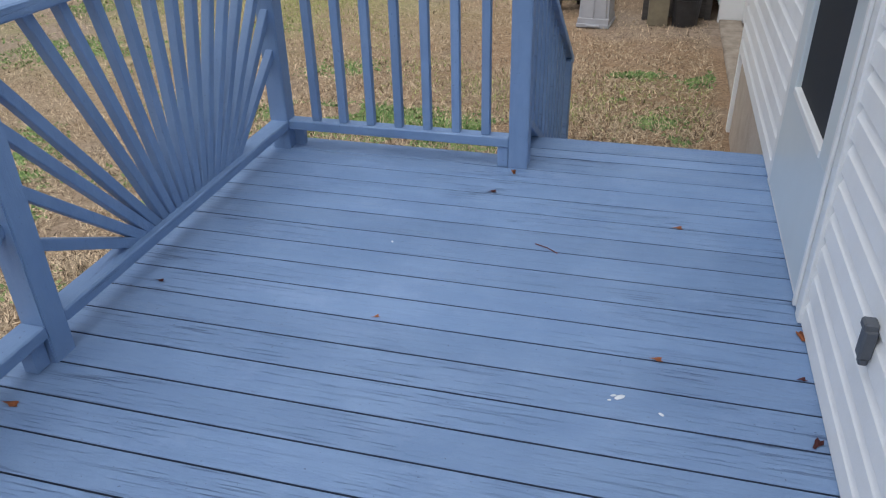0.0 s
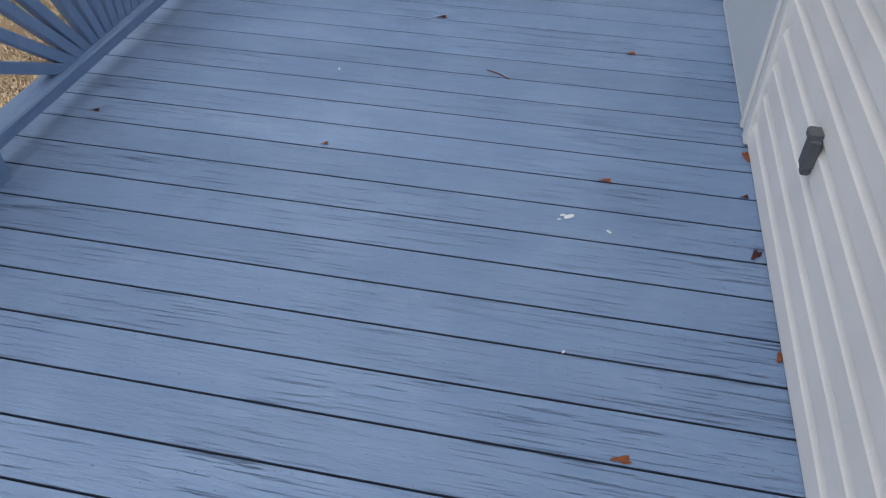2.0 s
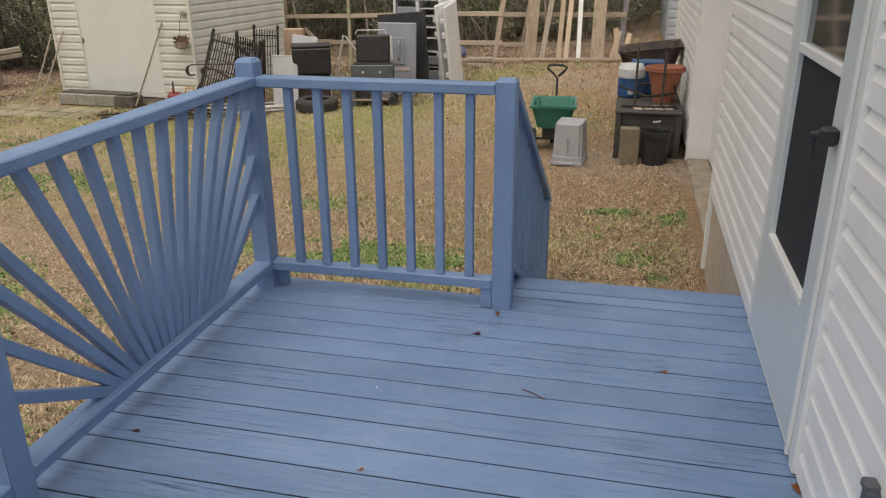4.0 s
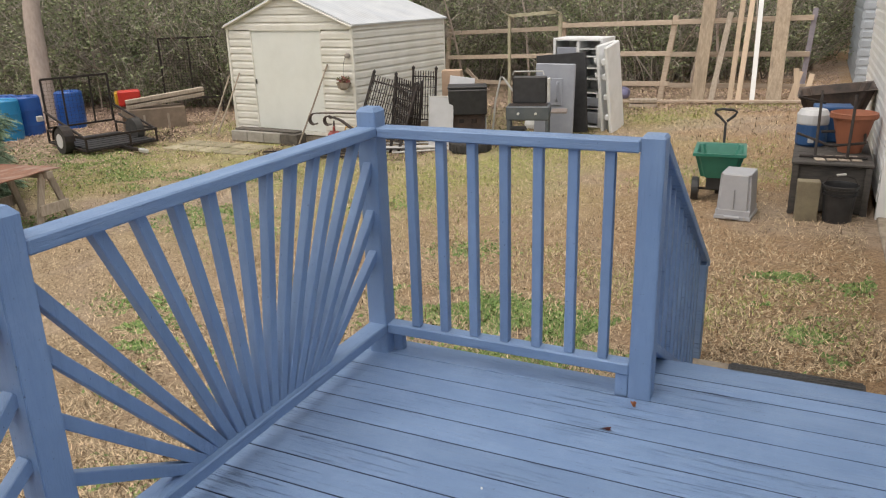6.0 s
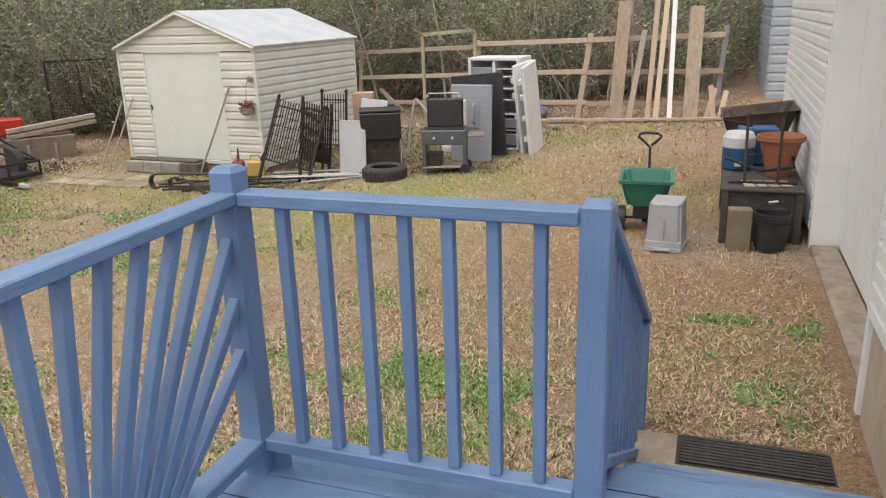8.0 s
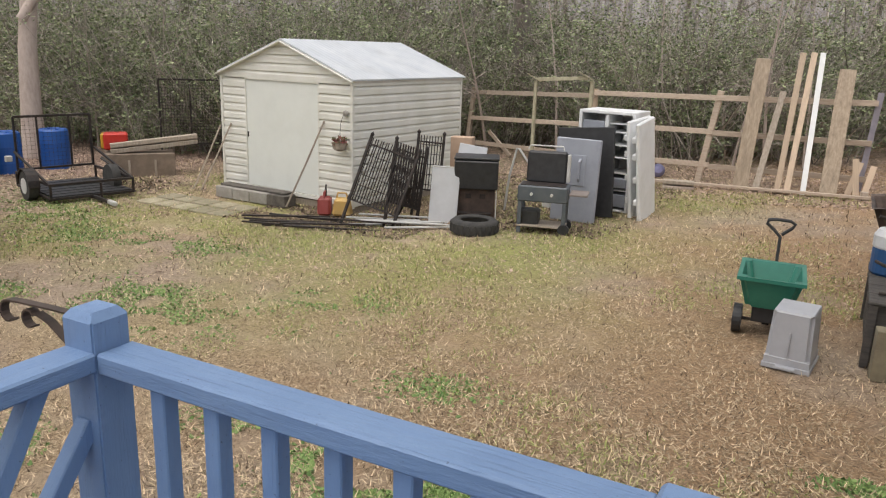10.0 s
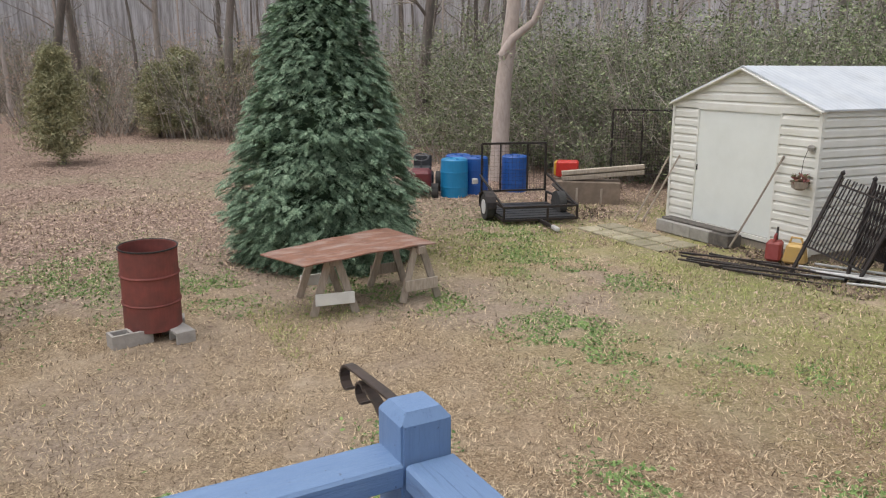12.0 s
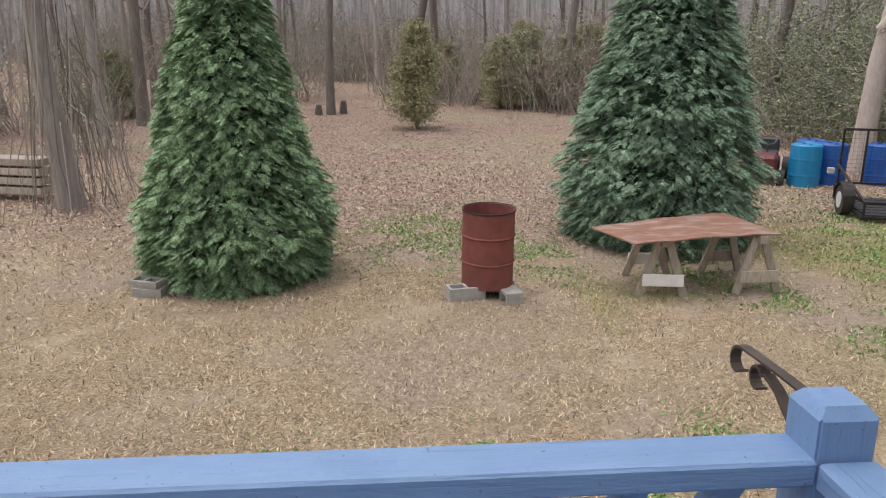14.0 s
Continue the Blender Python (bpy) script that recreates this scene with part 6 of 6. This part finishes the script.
for row in range(4):
    for i, (x, y) in enumerate(line):
        if row == 0 and x > -2:
            continue
        d = Vector((x + 2, y, 0)).normalized()
        px, py = x + d.x * 1.5 * row + rnd.uniform(-0.7, 0.7), y + d.y * 1.5 * row + rnd.uniform(-0.5, 0.5)
        s = rnd.uniform(0.85, 1.15) * (1 + 0.14 * row)
        copy_thing(sp[(i + row) % 3], pose(px, py, ground_z(px, py), 0, 0, rnd.uniform(0, 360)) @ Matrix.Diagonal((s * 1.15, s * 1.15, s * rnd.uniform(0.52, 1.02), 1)))
for x, y, s in ((-31, 5.7, 1.5), (-32.7, 8.0, 1.5), (-29.5, 7.0, 1.3), (-35, -4, 1.3), (-28, -10, 1.3), (-24, -10.5, 1.2), (-22, -12, 1.3), (-30.0, -7.5, 1.0), (-33, 2.5, 1.1), (-36, 0.5, 1.2), (-20.2, -7.4, 0.8), (-18.0, -10, 0.9), (-38, 7, 1.6), (-36, 10, 1.5)):
    copy_thing(thin[rnd.randrange(2)], pose(x, y, ground_z(x, y), 0, 0, rnd.uniform(0, 360)) @ Matrix.Scale(s, 4))
for x, y, s in ((-31.8, 9.4, 0.75), (-34, -5.5, 0.7), (-27.5, -9.8, 0.7)):
    copy_thing(sp[rnd.randrange(3)], pose(x, y, ground_z(x, y), 0, 0, rnd.uniform(0, 360)) @ Matrix.Scale(s, 4))
for i in range(70):
    ang = rnd.uniform(1.9, 3.7)
    dist = 42 + 16 * rnd.random()
    x, y = -2 + dist * math.cos(ang), dist * math.sin(ang)
    copy_thing(thin[i % 2], pose(x, y, ground_z(x, y), 0, 0, rnd.uniform(0, 360)) @ Matrix.Scale(rnd.uniform(1.1, 1.9), 4))
for x, y, s in ((-22.5, 9.5, 0.8), (-18.5, 11.4, 0.9), (-15.6, 11.9, 0.8)):
    copy_thing(low, pose(x, y, ground_z(x, y), 0, 0, rnd.uniform(0, 360)) @ Matrix.Scale(s, 4))


def young_evergreen(m, seed, w, h, label, fine=0.06):
    """A soft young evergreen: a thin trunk, rising limbs and a haze of fine needles with gaps."""
    t = thing("young_evergreen", m, label, "young evergreen", "young evergreens on the slope")
    r = np.random.default_rng(seed)
    V, F = [], []
    add_tube(V, F, [np.array((0, 0, -0.2)), np.array((0.05, 0, h * 0.5)), np.array((0, 0.03, h * 1.05))], [0.07, 0.045, 0.01], 7)
    cen = []
    for i in range(150):
        q = r.random() ** 0.8
        a, reach = r.random() * 6.283, w * 0.5 * (1.05 - q) ** 0.7 * r.uniform(0.45, 1.15) * (0.55 + min(q, 0.2) * 2.2)
        p0 = np.array((0, 0, 0.04 * h + q * h * 0.94))
        p1 = p0 + np.array((math.cos(a) * reach, math.sin(a) * reach, reach * r.uniform(0.05, 0.5)))
        add_tube(V, F, [p0, (p0 + p1) / 2 + (0, 0, 0.04), p1], [0.014, 0.009, 0.004], 3)
        f = r.random((170, 1)) ** 0.6
        cen.append(p0 * (1 - f) + p1 * f + r.normal(0, 0.13, (170, 3)))
    cen = np.concatenate(cen)
    k = len(cen)
    d = r.normal(0, 1, (k, 3))
    d /= np.linalg.norm(d, axis=1)[:, None]
    e = np.cross(d, r.normal(0, 1, (k, 3)))
    e /= np.linalg.norm(e, axis=1)[:, None]
    ln = r.uniform(0.6, 1.5, (k, 1)) * fine
    v = np.stack([cen - d * ln, cen + e * ln * 0.36, cen + d * ln], 1).reshape(-1, 3)
    lists_mesh("trunk", V, F, m_darkbark, t)
    me = bpy.data.meshes.new("needles")
    me.from_pydata(v.tolist(), [], np.arange(3 * k).reshape(-1, 3).tolist())
    me.materials.append(m_olive)
    new("needles", me).parent = t
    return t


ye = young_evergreen(pose(-24.9, 0.62, ground_z(-24.9, 0.62)), 5, 2.3, 3.0, "soft olive-green young evergreen on the leafy slope")
for x, y, s in ((-31.2, 4.2, 1.0), (-32.4, 5.5, 1.15), (-31.6, 7.0, 1.05), (-33.6, 8.2, 1.2), (-35.5, 2.4, 0.9), (-36.5, 6.0, 1.2), (-27.5, -9.0, 0.8), (-33.0, -6.5, 0.9)):
    copy_thing(ye, pose(x, y, ground_z(x, y), 0, 0, rnd.uniform(0, 360)) @ Matrix.Diagonal((s * 1.15, s * 1.15, s * 0.85, 1)))
sapling = bare_tree(pose(-3.3, 17.0, -0.75), 90, 4.6, 0.035, "thin pale leafless sapling among the brush", m_palebark, 0.05, 14, 0.12)
for x, y in ((-1.9, 17.6), (-2.6, 16.4), (-5.0, 17.6), (-7.6, 17.6), (-9.4, 17.2), (-11.3, 15.0), (-13.6, 13.0), (-15.0, 12.2), (-17.2, 11.6), (-19.8, 11.3)):
    copy_thing(sapling, pose(x, y, ground_z(x, y), rnd.uniform(-9, 9), rnd.uniform(-9, 9), rnd.uniform(0, 360)) @ Matrix.Scale(rnd.uniform(0.7, 1.2), 4))
# vines hanging round the stout tree
V, F = [], []
r2 = np.random.default_rng(9)
for i in range(60):
    a = r2.random() * 6.283
    r = r2.uniform(0.3, 1.4)
    z1 = r2.uniform(1.2, 5.0)
    p0 = np.array((0.3 * math.cos(a), 0.3 * math.sin(a), z1))
    p3 = np.array((r * math.cos(a), r * math.sin(a), 0.0))
    add_tube(V, F, [p0, p0 * 0.6 + p3 * 0.4 + r2.normal(0, 0.12, 3) + (0, 0, 0.4), p0 * 0.25 + p3 * 0.75 + r2.normal(0, 0.12, 3), p3], [0.010, 0.009, 0.008, 0.006], 3)
vin = thing("hanging_vines", pose(*STOUT, -1.05), "tangle of bare hanging vines round the stout tree", "vines")
tagged(lists_mesh("vine_mass", V, F, m_twig, vin), kind="stuff")
lg = thing("log_pile", pose(-14.9, -7.5, -1.0, 0, 0, 75), "weathered grey planks piled low by the stout tree", "lumber pile")
for i in range(4):
    part("plank", box((-1.4, -0.15, 0.1 + 0.16 * i), (1.4, 0.15 + 0.1 * (i % 2), 0.22 + 0.16 * i), 0.01), m_wood, lg)
for x, y, h in ((-28.84, -2.62, 0.36), (-29.3, -1.78, 0.46)):
    st = thing("stump", pose(x, y, ground_z(x, y)), "short rotten brown stump beside the slim tree", "stump")
    part("wood", tube([(0, 0, -0.1), (0.01, 0, h * 0.5), (0.02, 0.01, h)], [0.15, 0.13, 0.09], 9), m_darkbark, st)
stump = thing("stump", pose(-23.6, -4.2, -1.0), "short broken grey tree stump on the slope", "stump")
part("wood", tube([(0, 0, -0.1), (0, 0, 0.2), (0.02, 0, 0.62)], [0.16, 0.13, 0.12], 10), m_bark, stump)

# the house beyond, seen past the wall, and the far backdrop of woods
nb = thing("neighbour_house", pose(2.0, 17.0, -0.6), "pale blue-grey lapped-siding outbuilding beyond the yard", "building")
m_bluegrey = material("blue_grey_siding", (0.42, 0.47, 0.52), 0.6, noise_scale=3, color2=(0.36, 0.40, 0.45))
siding_panel("wall", (-1.72, 0), (3.5, 0), 0.0, 2.9, m_bluegrey, exposure=0.2, out=0.03, parent=nb)
siding_panel("wall", (-1.75, 5), (-1.75, 0), 0.0, 2.9, m_bluegrey, exposure=0.2, out=0.03, parent=nb)
part("roof", box((-2.0, -0.3, 2.9), (3.6, 5.2, 3.1), 0.01), m_roof, nb)
m_bd = bpy.data.materials.new("far_woods")
m_bd.use_nodes = True
n_, l_ = m_bd.node_tree.nodes, m_bd.node_tree.links
b_ = n_["Principled BSDF"]
b_.inputs["Roughness"].default_value = 1.0
b_.inputs["Specular IOR Level"].default_value = 0.0
tc_ = n_.new("ShaderNodeTexCoord")
mp_ = n_.new("ShaderNodeMapping")
mp_.inputs["Scale"].default_value = (1.6, 1.6, 0.10)
l_.new(tc_.outputs["Object"], mp_.inputs[0])
t_ = n_.new("ShaderNodeTexNoise")
t_.inputs["Scale"].default_value, t_.inputs["Detail"].default_value, t_.inputs["Roughness"].default_value = 1.6, 8, 0.75
l_.new(mp_.outputs[0], t_.inputs["Vector"])
cr_ = n_.new("ShaderNodeValToRGB")
cr_.color_ramp.elements[0].position, cr_.color_ramp.elements[0].color = 0.36, (0.20, 0.185, 0.185, 1)
cr_.color_ramp.elements[1].position, cr_.color_ramp.elements[1].color = 0.68, (0.66, 0.65, 0.68, 1)
e_ = cr_.color_ramp.elements.new(0.5)
e_.color = (0.42, 0.405, 0.41, 1)
l_.new(t_.outputs[0], cr_.inputs[0])
l_.new(cr_.outputs[0], b_.inputs["Base Color"])
bm = bmesh.new()
prev = None
for i in range(73):
    a = -0.6 + 4.9 * i / 72
    r = 62
    x, y = -2 + r * math.cos(a), r * math.sin(a)
    h = 13 + 2.5 * noise.noise(Vector((i * 0.35, 0, 0)))
    cur = (bm.verts.new((x, y, ground_z(x, y) - 1)), bm.verts.new((x, y, h)))
    if prev:
        bm.faces.new((prev[0], cur[0], cur[1], prev[1]))
    prev = cur
tagged(mesh_ob("backdrop", bm, m_bd), "grey-brown wall of distant bare winter woods", "woods", kind="structure")

# ---- grass, leaves and clover ----
m_blade = island_material("dry_grass_blades", (0.07, 0.045, 0.028), (0.84, 0.665, 0.45), 0.9)
m_greenblade = island_material("green_grass_blades", (0.15, 0.19, 0.05), (0.50, 0.52, 0.20), 0.85)
m_clover = island_material("clover_leaves", (0.09, 0.16, 0.05), (0.27, 0.38, 0.13), 0.75)


def scatter(name, mat, x, y, size, width, rise, label, category, seed, sides=3):
    """Small blades (three corners) or leaves (four) lying and leaning on the ground. size: their length, each its own."""
    r = np.random.default_rng(seed)
    n = len(x)
    base = np.stack([x, y, ground_heights(x, y) + 0.003], 1)
    turn, up = r.uniform(0, 2 * math.pi, n), np.abs(r.normal(0, rise, n))
    a = np.stack([np.cos(turn) * np.cos(up), np.sin(turn) * np.cos(up), np.sin(up)], 1)
    b = np.stack([-np.sin(turn), np.cos(turn), r.normal(0, 0.35, n)], 1)
    s = (r.uniform(0.5, 1.4, n) * size)[:, None]
    if sides == 3:
        v = np.stack([base - b * s * width, base + b * s * width, base + a * s], 1)
    else:
        v = np.stack([base - a * s * 0.5, base + b * s * width, base + a * s * 0.5 + (0, 0, 0.004), base - b * s * width], 1)
    v[:, :, 2] = np.maximum(v[:, :, 2], base[:, None, 2] + 0.001)
    me = bpy.data.meshes.new(name)
    me.from_pydata(v.reshape(-1, 3).tolist(), [], np.arange(sides * n).reshape(-1, sides).tolist())
    me.materials.append(mat)
    return tagged(new(name, me), label, category, kind="stuff")


def free(x, y):
    """Open lawn: not under the deck, the house or the slabs."""
    return ~((x > -0.03) | ((x > -2.45) & (y < 0.12)) | ((x > -1.3) & (y < 1.76)))


def patchy(scale, seed):
    """A table of noise over the yard, to look up at many places at once."""
    xs, ys = np.arange(-20, 1, 0.12), np.arange(-16, 22, 0.12)
    return xs, ys, np.array([[noise.noise(Vector((x * scale, y * scale, seed))) for y in ys] for x in xs])


rg = np.random.default_rng(4)
tufts, moss = patchy(2.3, 5), patchy(0.5, 2)
d = np.exp(rg.uniform(math.log(1.2), math.log(17), 520000))
a = rg.uniform(-0.2, 1.5 * math.pi * 0.80, len(d))
x, y = -1.6 + d * np.cos(a), -0.2 + d * np.sin(a)
k = free(x, y) & (bilinear(*tufts, x, y) + rg.normal(0, 0.25, len(x)) > -0.28)
x, y, d = x[k], y[k], d[k]
scatter("dry_grass", m_blade, x, y, 0.042 * np.maximum(1, d / 5.5) ** 0.7, 0.085, 0.50, "short tan dormant grass blades over the lawn", "grass", 1)
x, y = rg.uniform(-13, -0.1, 210000), rg.uniform(1.5, 14, 210000)
k = free(x, y) & (bilinear(*moss, x, y) + 0.35 * bilinear(*tufts, x, y) + rg.normal(0, 0.12, len(x)) > 0.42 - 0.40 * np.clip((y - 2.5) / 4.5, 0, 1) * np.clip((-x - 0.8) / 3.5, 0, 1))
scatter("green_grass", m_greenblade, x[k], y[k], 0.050, 0.085, 0.6, "patches of short green winter grass in the lawn", "grass", 2)
patches = [(-2.1, 2.05, 0.40, 0.18), (-2.7, 2.3, 0.35, 0.16), (-1.65, 1.9, 0.25, 0.15), (-3.3, 2.35, 0.25, 0.12), (-2.2, 1.45, 0.3, 0.15), (-2.6, 1.2, 0.3, 0.2), (-3.1, 0.9, 0.35, 0.25), (-0.47, 2.34, 0.13, 0.10), (-0.40, 1.95, 0.14, 0.08), (-0.15, 3.35, 0.10, 0.14), (-0.68, 3.45, 0.16, 0.08), (-0.5, 2.75, 0.2, 0.08),
           (-5.2, 1.24, 0.22, 0.10), (-5.7, -0.02, 0.18, 0.08), (-6.0, 0.2, 0.15, 0.08), (-4.9, 0.9, 0.12, 0.06), (-3.6, -0.6, 0.5, 0.2), (-4.2, 0.6, 0.4, 0.3), (-5.0, -1.2, 0.5, 0.25), (-5.5, 1.6, 0.4, 0.2), (-6.6, 3.9, 0.9, 0.35), (-7.4, 4.4, 0.6, 0.3), (-4.4, 2.6, 0.3, 0.2), (-8.8, 3.6, 0.4, 0.3), (-3.4, 3.6, 0.3, 0.2), (-9.9, 5.6, 0.9, 0.5), (-8.3, 6.1, 0.7, 0.3), (-3.0, 2.0, 0.4, 0.3), (-5.3, 5.0, 0.4, 0.3), (-11.5, 6.2, 0.8, 0.5), (-11.8, 0.2, 1.4, 1.0), (-10.4, 1.4, 0.7, 0.4), (-12.5, 6.9, 0.9, 0.6), (-9.6, 3.0, 0.5, 0.4)]
X, Y = [], []
for i, (x0, y0, sx, sy) in enumerate(patches):
    k = int((24000 if i < 5 else 3600 if i < 16 else 1500) * sx * sy) + 60
    for _ in range(3):
        X.append(x0 + rg.normal(0, sx * 0.75, k))
        Y.append(y0 + rg.normal(0, sy * 0.75, k))
x, y = np.concatenate(X), np.concatenate(Y)
k = free(x, y) & (bilinear(*tufts, x, y) > -0.12)
scatter("clover", m_clover, x[k], y[k], 0.042, 0.32, 0.7, "clumps of bright green clover and weeds in the lawn", "weeds", 3, 4)
n = 420000
d, a = 7 + 34 * rg.random(n) ** 1.2, rg.uniform(1.3, 3.75, n)
x, y = -2 + d * np.cos(a), d * np.sin(a)
k = free(x, y) & ((rg.random(n) < np.clip((-x - 10.0) / 4.0, 0, 1) + 0.012) | (y > 12.5))
m_litter = island_material("fallen_leaf_litter", (0.14, 0.095, 0.07), (0.62, 0.455, 0.37), 0.9)
scatter("leaf_litter", m_litter, x[k], y[k], 0.062, 0.28, 0.3, "fallen brown leaves over the slope and wood's edge", "leaves", 6, 4)
n = 26000
x, y = np.concatenate([rg.uniform(-8.8, -3.6, n), -12.3 + rg.normal(0, 0.35, 1500), rg.uniform(-9.3, -6.2, 5000)]), np.concatenate([rg.uniform(8.9, 14, n), 8.75 + rg.normal(0, 0.3, 1500), rg.uniform(7.6, 9.0, 5000)])
k = bilinear(*moss, x, y) + 0.5 * bilinear(*tufts, x, y) + rg.normal(0, 0.15, len(x)) > 0.25 - 0.5 * np.clip((-x - 3.8) / 1.5, 0, 1)
m_debris = island_material("dark_leaf_debris", (0.05, 0.04, 0.03), (0.34, 0.25, 0.18), 0.95)
scatter("leaf_debris", m_debris, x[k], y[k], 0.075, 0.25, 0.5, "dark fallen leaves and bits round the scrap heap", "leaves", 7, 4)

# ---- bracket on the corner post ----
hook = thing("plant_hook", pose(-2.33, 0.03, 1.03), "wrought-iron scroll plant hook fixed to the corner post", "plant hook")


def strap(name, pts, w, th):
    bm = bmesh.new()
    v = []
    P = [Vector(p) for p in pts]
    for i, p in enumerate(P):
        d = (P[min(i + 1, len(P) - 1)] - P[max(i - 1, 0)]).normalized()
        nrm = Vector((d.z, 0, -d.x))
        v.append([bm.verts.new(p + nrm * a + Vector((0, b, 0))) for a, b in ((th, -w), (th, w), (-th, w), (-th, -w))])
    for a, b in zip(v, v[1:]):
        for k in range(4):
            bm.faces.new((a[k], b[k], b[(k + 1) % 4], a[(k + 1) % 4]))
    bm.faces.new(v[0][::-1])
    bm.faces.new(v[-1])
    bmesh.ops.recalc_face_normals(bm, faces=bm.faces)
    return part(name, bm, m_hook, hook)


m_hook = material("brown_black_iron", (0.05, 0.038, 0.032), 0.6, metal=0.3, noise_scale=14, color2=(0.10, 0.07, 0.055))
curl = [(-0.245 + 0.032 * math.cos(a) * (1 - 0.05 * k), 0, 0.012 + 0.032 * math.sin(a) * (1 - 0.06 * k)) for k, a in enumerate([radians(x) for x in range(80, 330, 25)])]
strap("top_bar", [(0.002, 0, 0.052), (-0.10, 0, 0.050), (-0.20, 0, 0.046)] + curl, 0.010, 0.0022)
curl2 = [(-0.175 + 0.020 * math.cos(a), 0, 0.014 + 0.020 * math.sin(a)) for a in [radians(x) for x in range(30, 330, 30)]]
strap("brace", [(0.002, 0, -0.055), (-0.05, 0, -0.02), (-0.11, 0, 0.018), (-0.15, 0, 0.030)] + curl2, 0.010, 0.0022)
strap("wall_plate", [(0.0015, 0, -0.08), (0.0015, 0, 0.07)], 0.012, 0.002)

# ---- door handle, faucet cover, deck litter ----
dh = part("handle", box((-0.075, -0.84, 1.02), (-0.027, -0.795, 1.075), 0.010), m_black, door, "black storm-door latch handle")
dh.matrix_parent_inverse = door.matrix_world.inverted()
dl = part("lever", tube([(-0.066, -0.812, 1.05), (-0.085, -0.785, 1.045), (-0.080, -0.775, 1.01), (-0.074, -0.77, 0.975)], [0.014, 0.012, 0.009, 0.008], 8), m_black, dh)
sp_cover = thing("hose_bracket", pose(-0.016, -1.62, 0.385) @ Matrix.Scale(0.68, 4), "small dark grey plastic hose bracket on the white siding", "bracket")
m_slate = material("slate_plastic", (0.075, 0.085, 0.10), 0.5, noise_scale=10, color2=(0.10, 0.11, 0.125))
bm = bmesh.new()
box_in(bm, (-0.045, -0.028, -0.045), (0.0, 0.028, 0.075), bevel=0.008)
part("body", bm, m_slate, sp_cover)
part("hood", box((-0.052, -0.022, 0.065), (-0.004, 0.034, 0.10), 0.007), m_slate, sp_cover)
part("foot", box((-0.035, -0.018, -0.075), (-0.004, 0.020, -0.044), 0.006), m_slate, sp_cover)

m_orangeleaf = material("orange_dead_leaf", (0.42, 0.15, 0.06), 0.8, noise_scale=40)
m_redleaf = material("dark_red_leaf", (0.12, 0.035, 0.035), 0.8, noise_scale=40)
for x, y, s, m_, a in ((-1.125, -0.05, 0.024, m_orangeleaf, 110), (-0.401, -0.430, 0.022, m_orangeleaf, 10), (-1.366, -1.27, 0.014, m_orangeleaf, 30), (-0.46, -1.284, 0.020, m_orangeleaf, 0), (-0.025, -1.06, 0.028, m_orangeleaf, 100),
                       (-0.042, -1.545, 0.024, m_redleaf, 60), (-0.049, -1.282, 0.016, m_redleaf, 20), (-0.022, -1.913, 0.020, m_orangeleaf, 70), (-0.384, -2.275, 0.022, m_orangeleaf, 10), (-1.179, -0.27, 0.022, m_redleaf, 15), (-2.20, -1.237, 0.016, m_redleaf, 5), (-2.25, -1.92, 0.025, m_orangeleaf, 0)):
    bm = bmesh.new()
    n_pts = 9
    c = bm.verts.new((0, 0, 0.004))
    ring_ = [bm.verts.new((s * math.cos(2 * math.pi * k / n_pts) * (1.0 + 0.35 * ((k * 7) % 3 - 1)), s * 0.45 * math.sin(2 * math.pi * k / n_pts) * (1 + 0.3 * ((k * 5) % 3 - 1)), 0.001 + 0.005 * ((k * 3) % 4) / 3)) for k in range(n_pts)]
    for k in range(n_pts):
        bm.faces.new((c, ring_[k], ring_[(k + 1) % n_pts]))
    bmesh.ops.solidify(bm, geom=bm.faces[:], thickness=0.0008)
    lf = tagged(mesh_ob("fallen_leaf", bm, m_), "small curled dead leaf lying on the blue deck", "leaf", "dead leaves on the deck")
    lf.matrix_world = pose(x, y, 0.0015, 0, 0, a)
tw = tagged(mesh_ob("twig", tube([(-0.05, 0.012, 0.004), (0, 0, 0.006), (0.05, -0.02, 0.004)], 0.0025, 6), m_redleaf), "short reddish twig lying on the blue deck", "twig")
tw.matrix_world = pose(-0.879, -0.700, 0.0, 0, 0, -12)
m_chip = material("bare_paint_chip", (0.62, 0.66, 0.70), 0.8)
for x, y, s in ((-0.557, -1.481, 0.011), (-0.575, -1.478, 0.006), (-0.441, -1.527, 0.006), (-1.468, -0.781, 0.005), (-0.53, -2.0, 0.004), (-0.585, -1.50, 0.004)):
    dr = tagged(mesh_ob("bird_dropping", lathe([(0.0, 0.0), (s, 0.001), (s * 0.7, 0.003), (0.0, 0.004)], 9, False), m_chip), "small white bird dropping dried on the deck", "dropping", "white specks on the deck")
    dr.matrix_world = pose(x, y, 0.0008, 0, 0, x * 900) @ Matrix.Diagonal((1.6, 0.8, 1, 1))
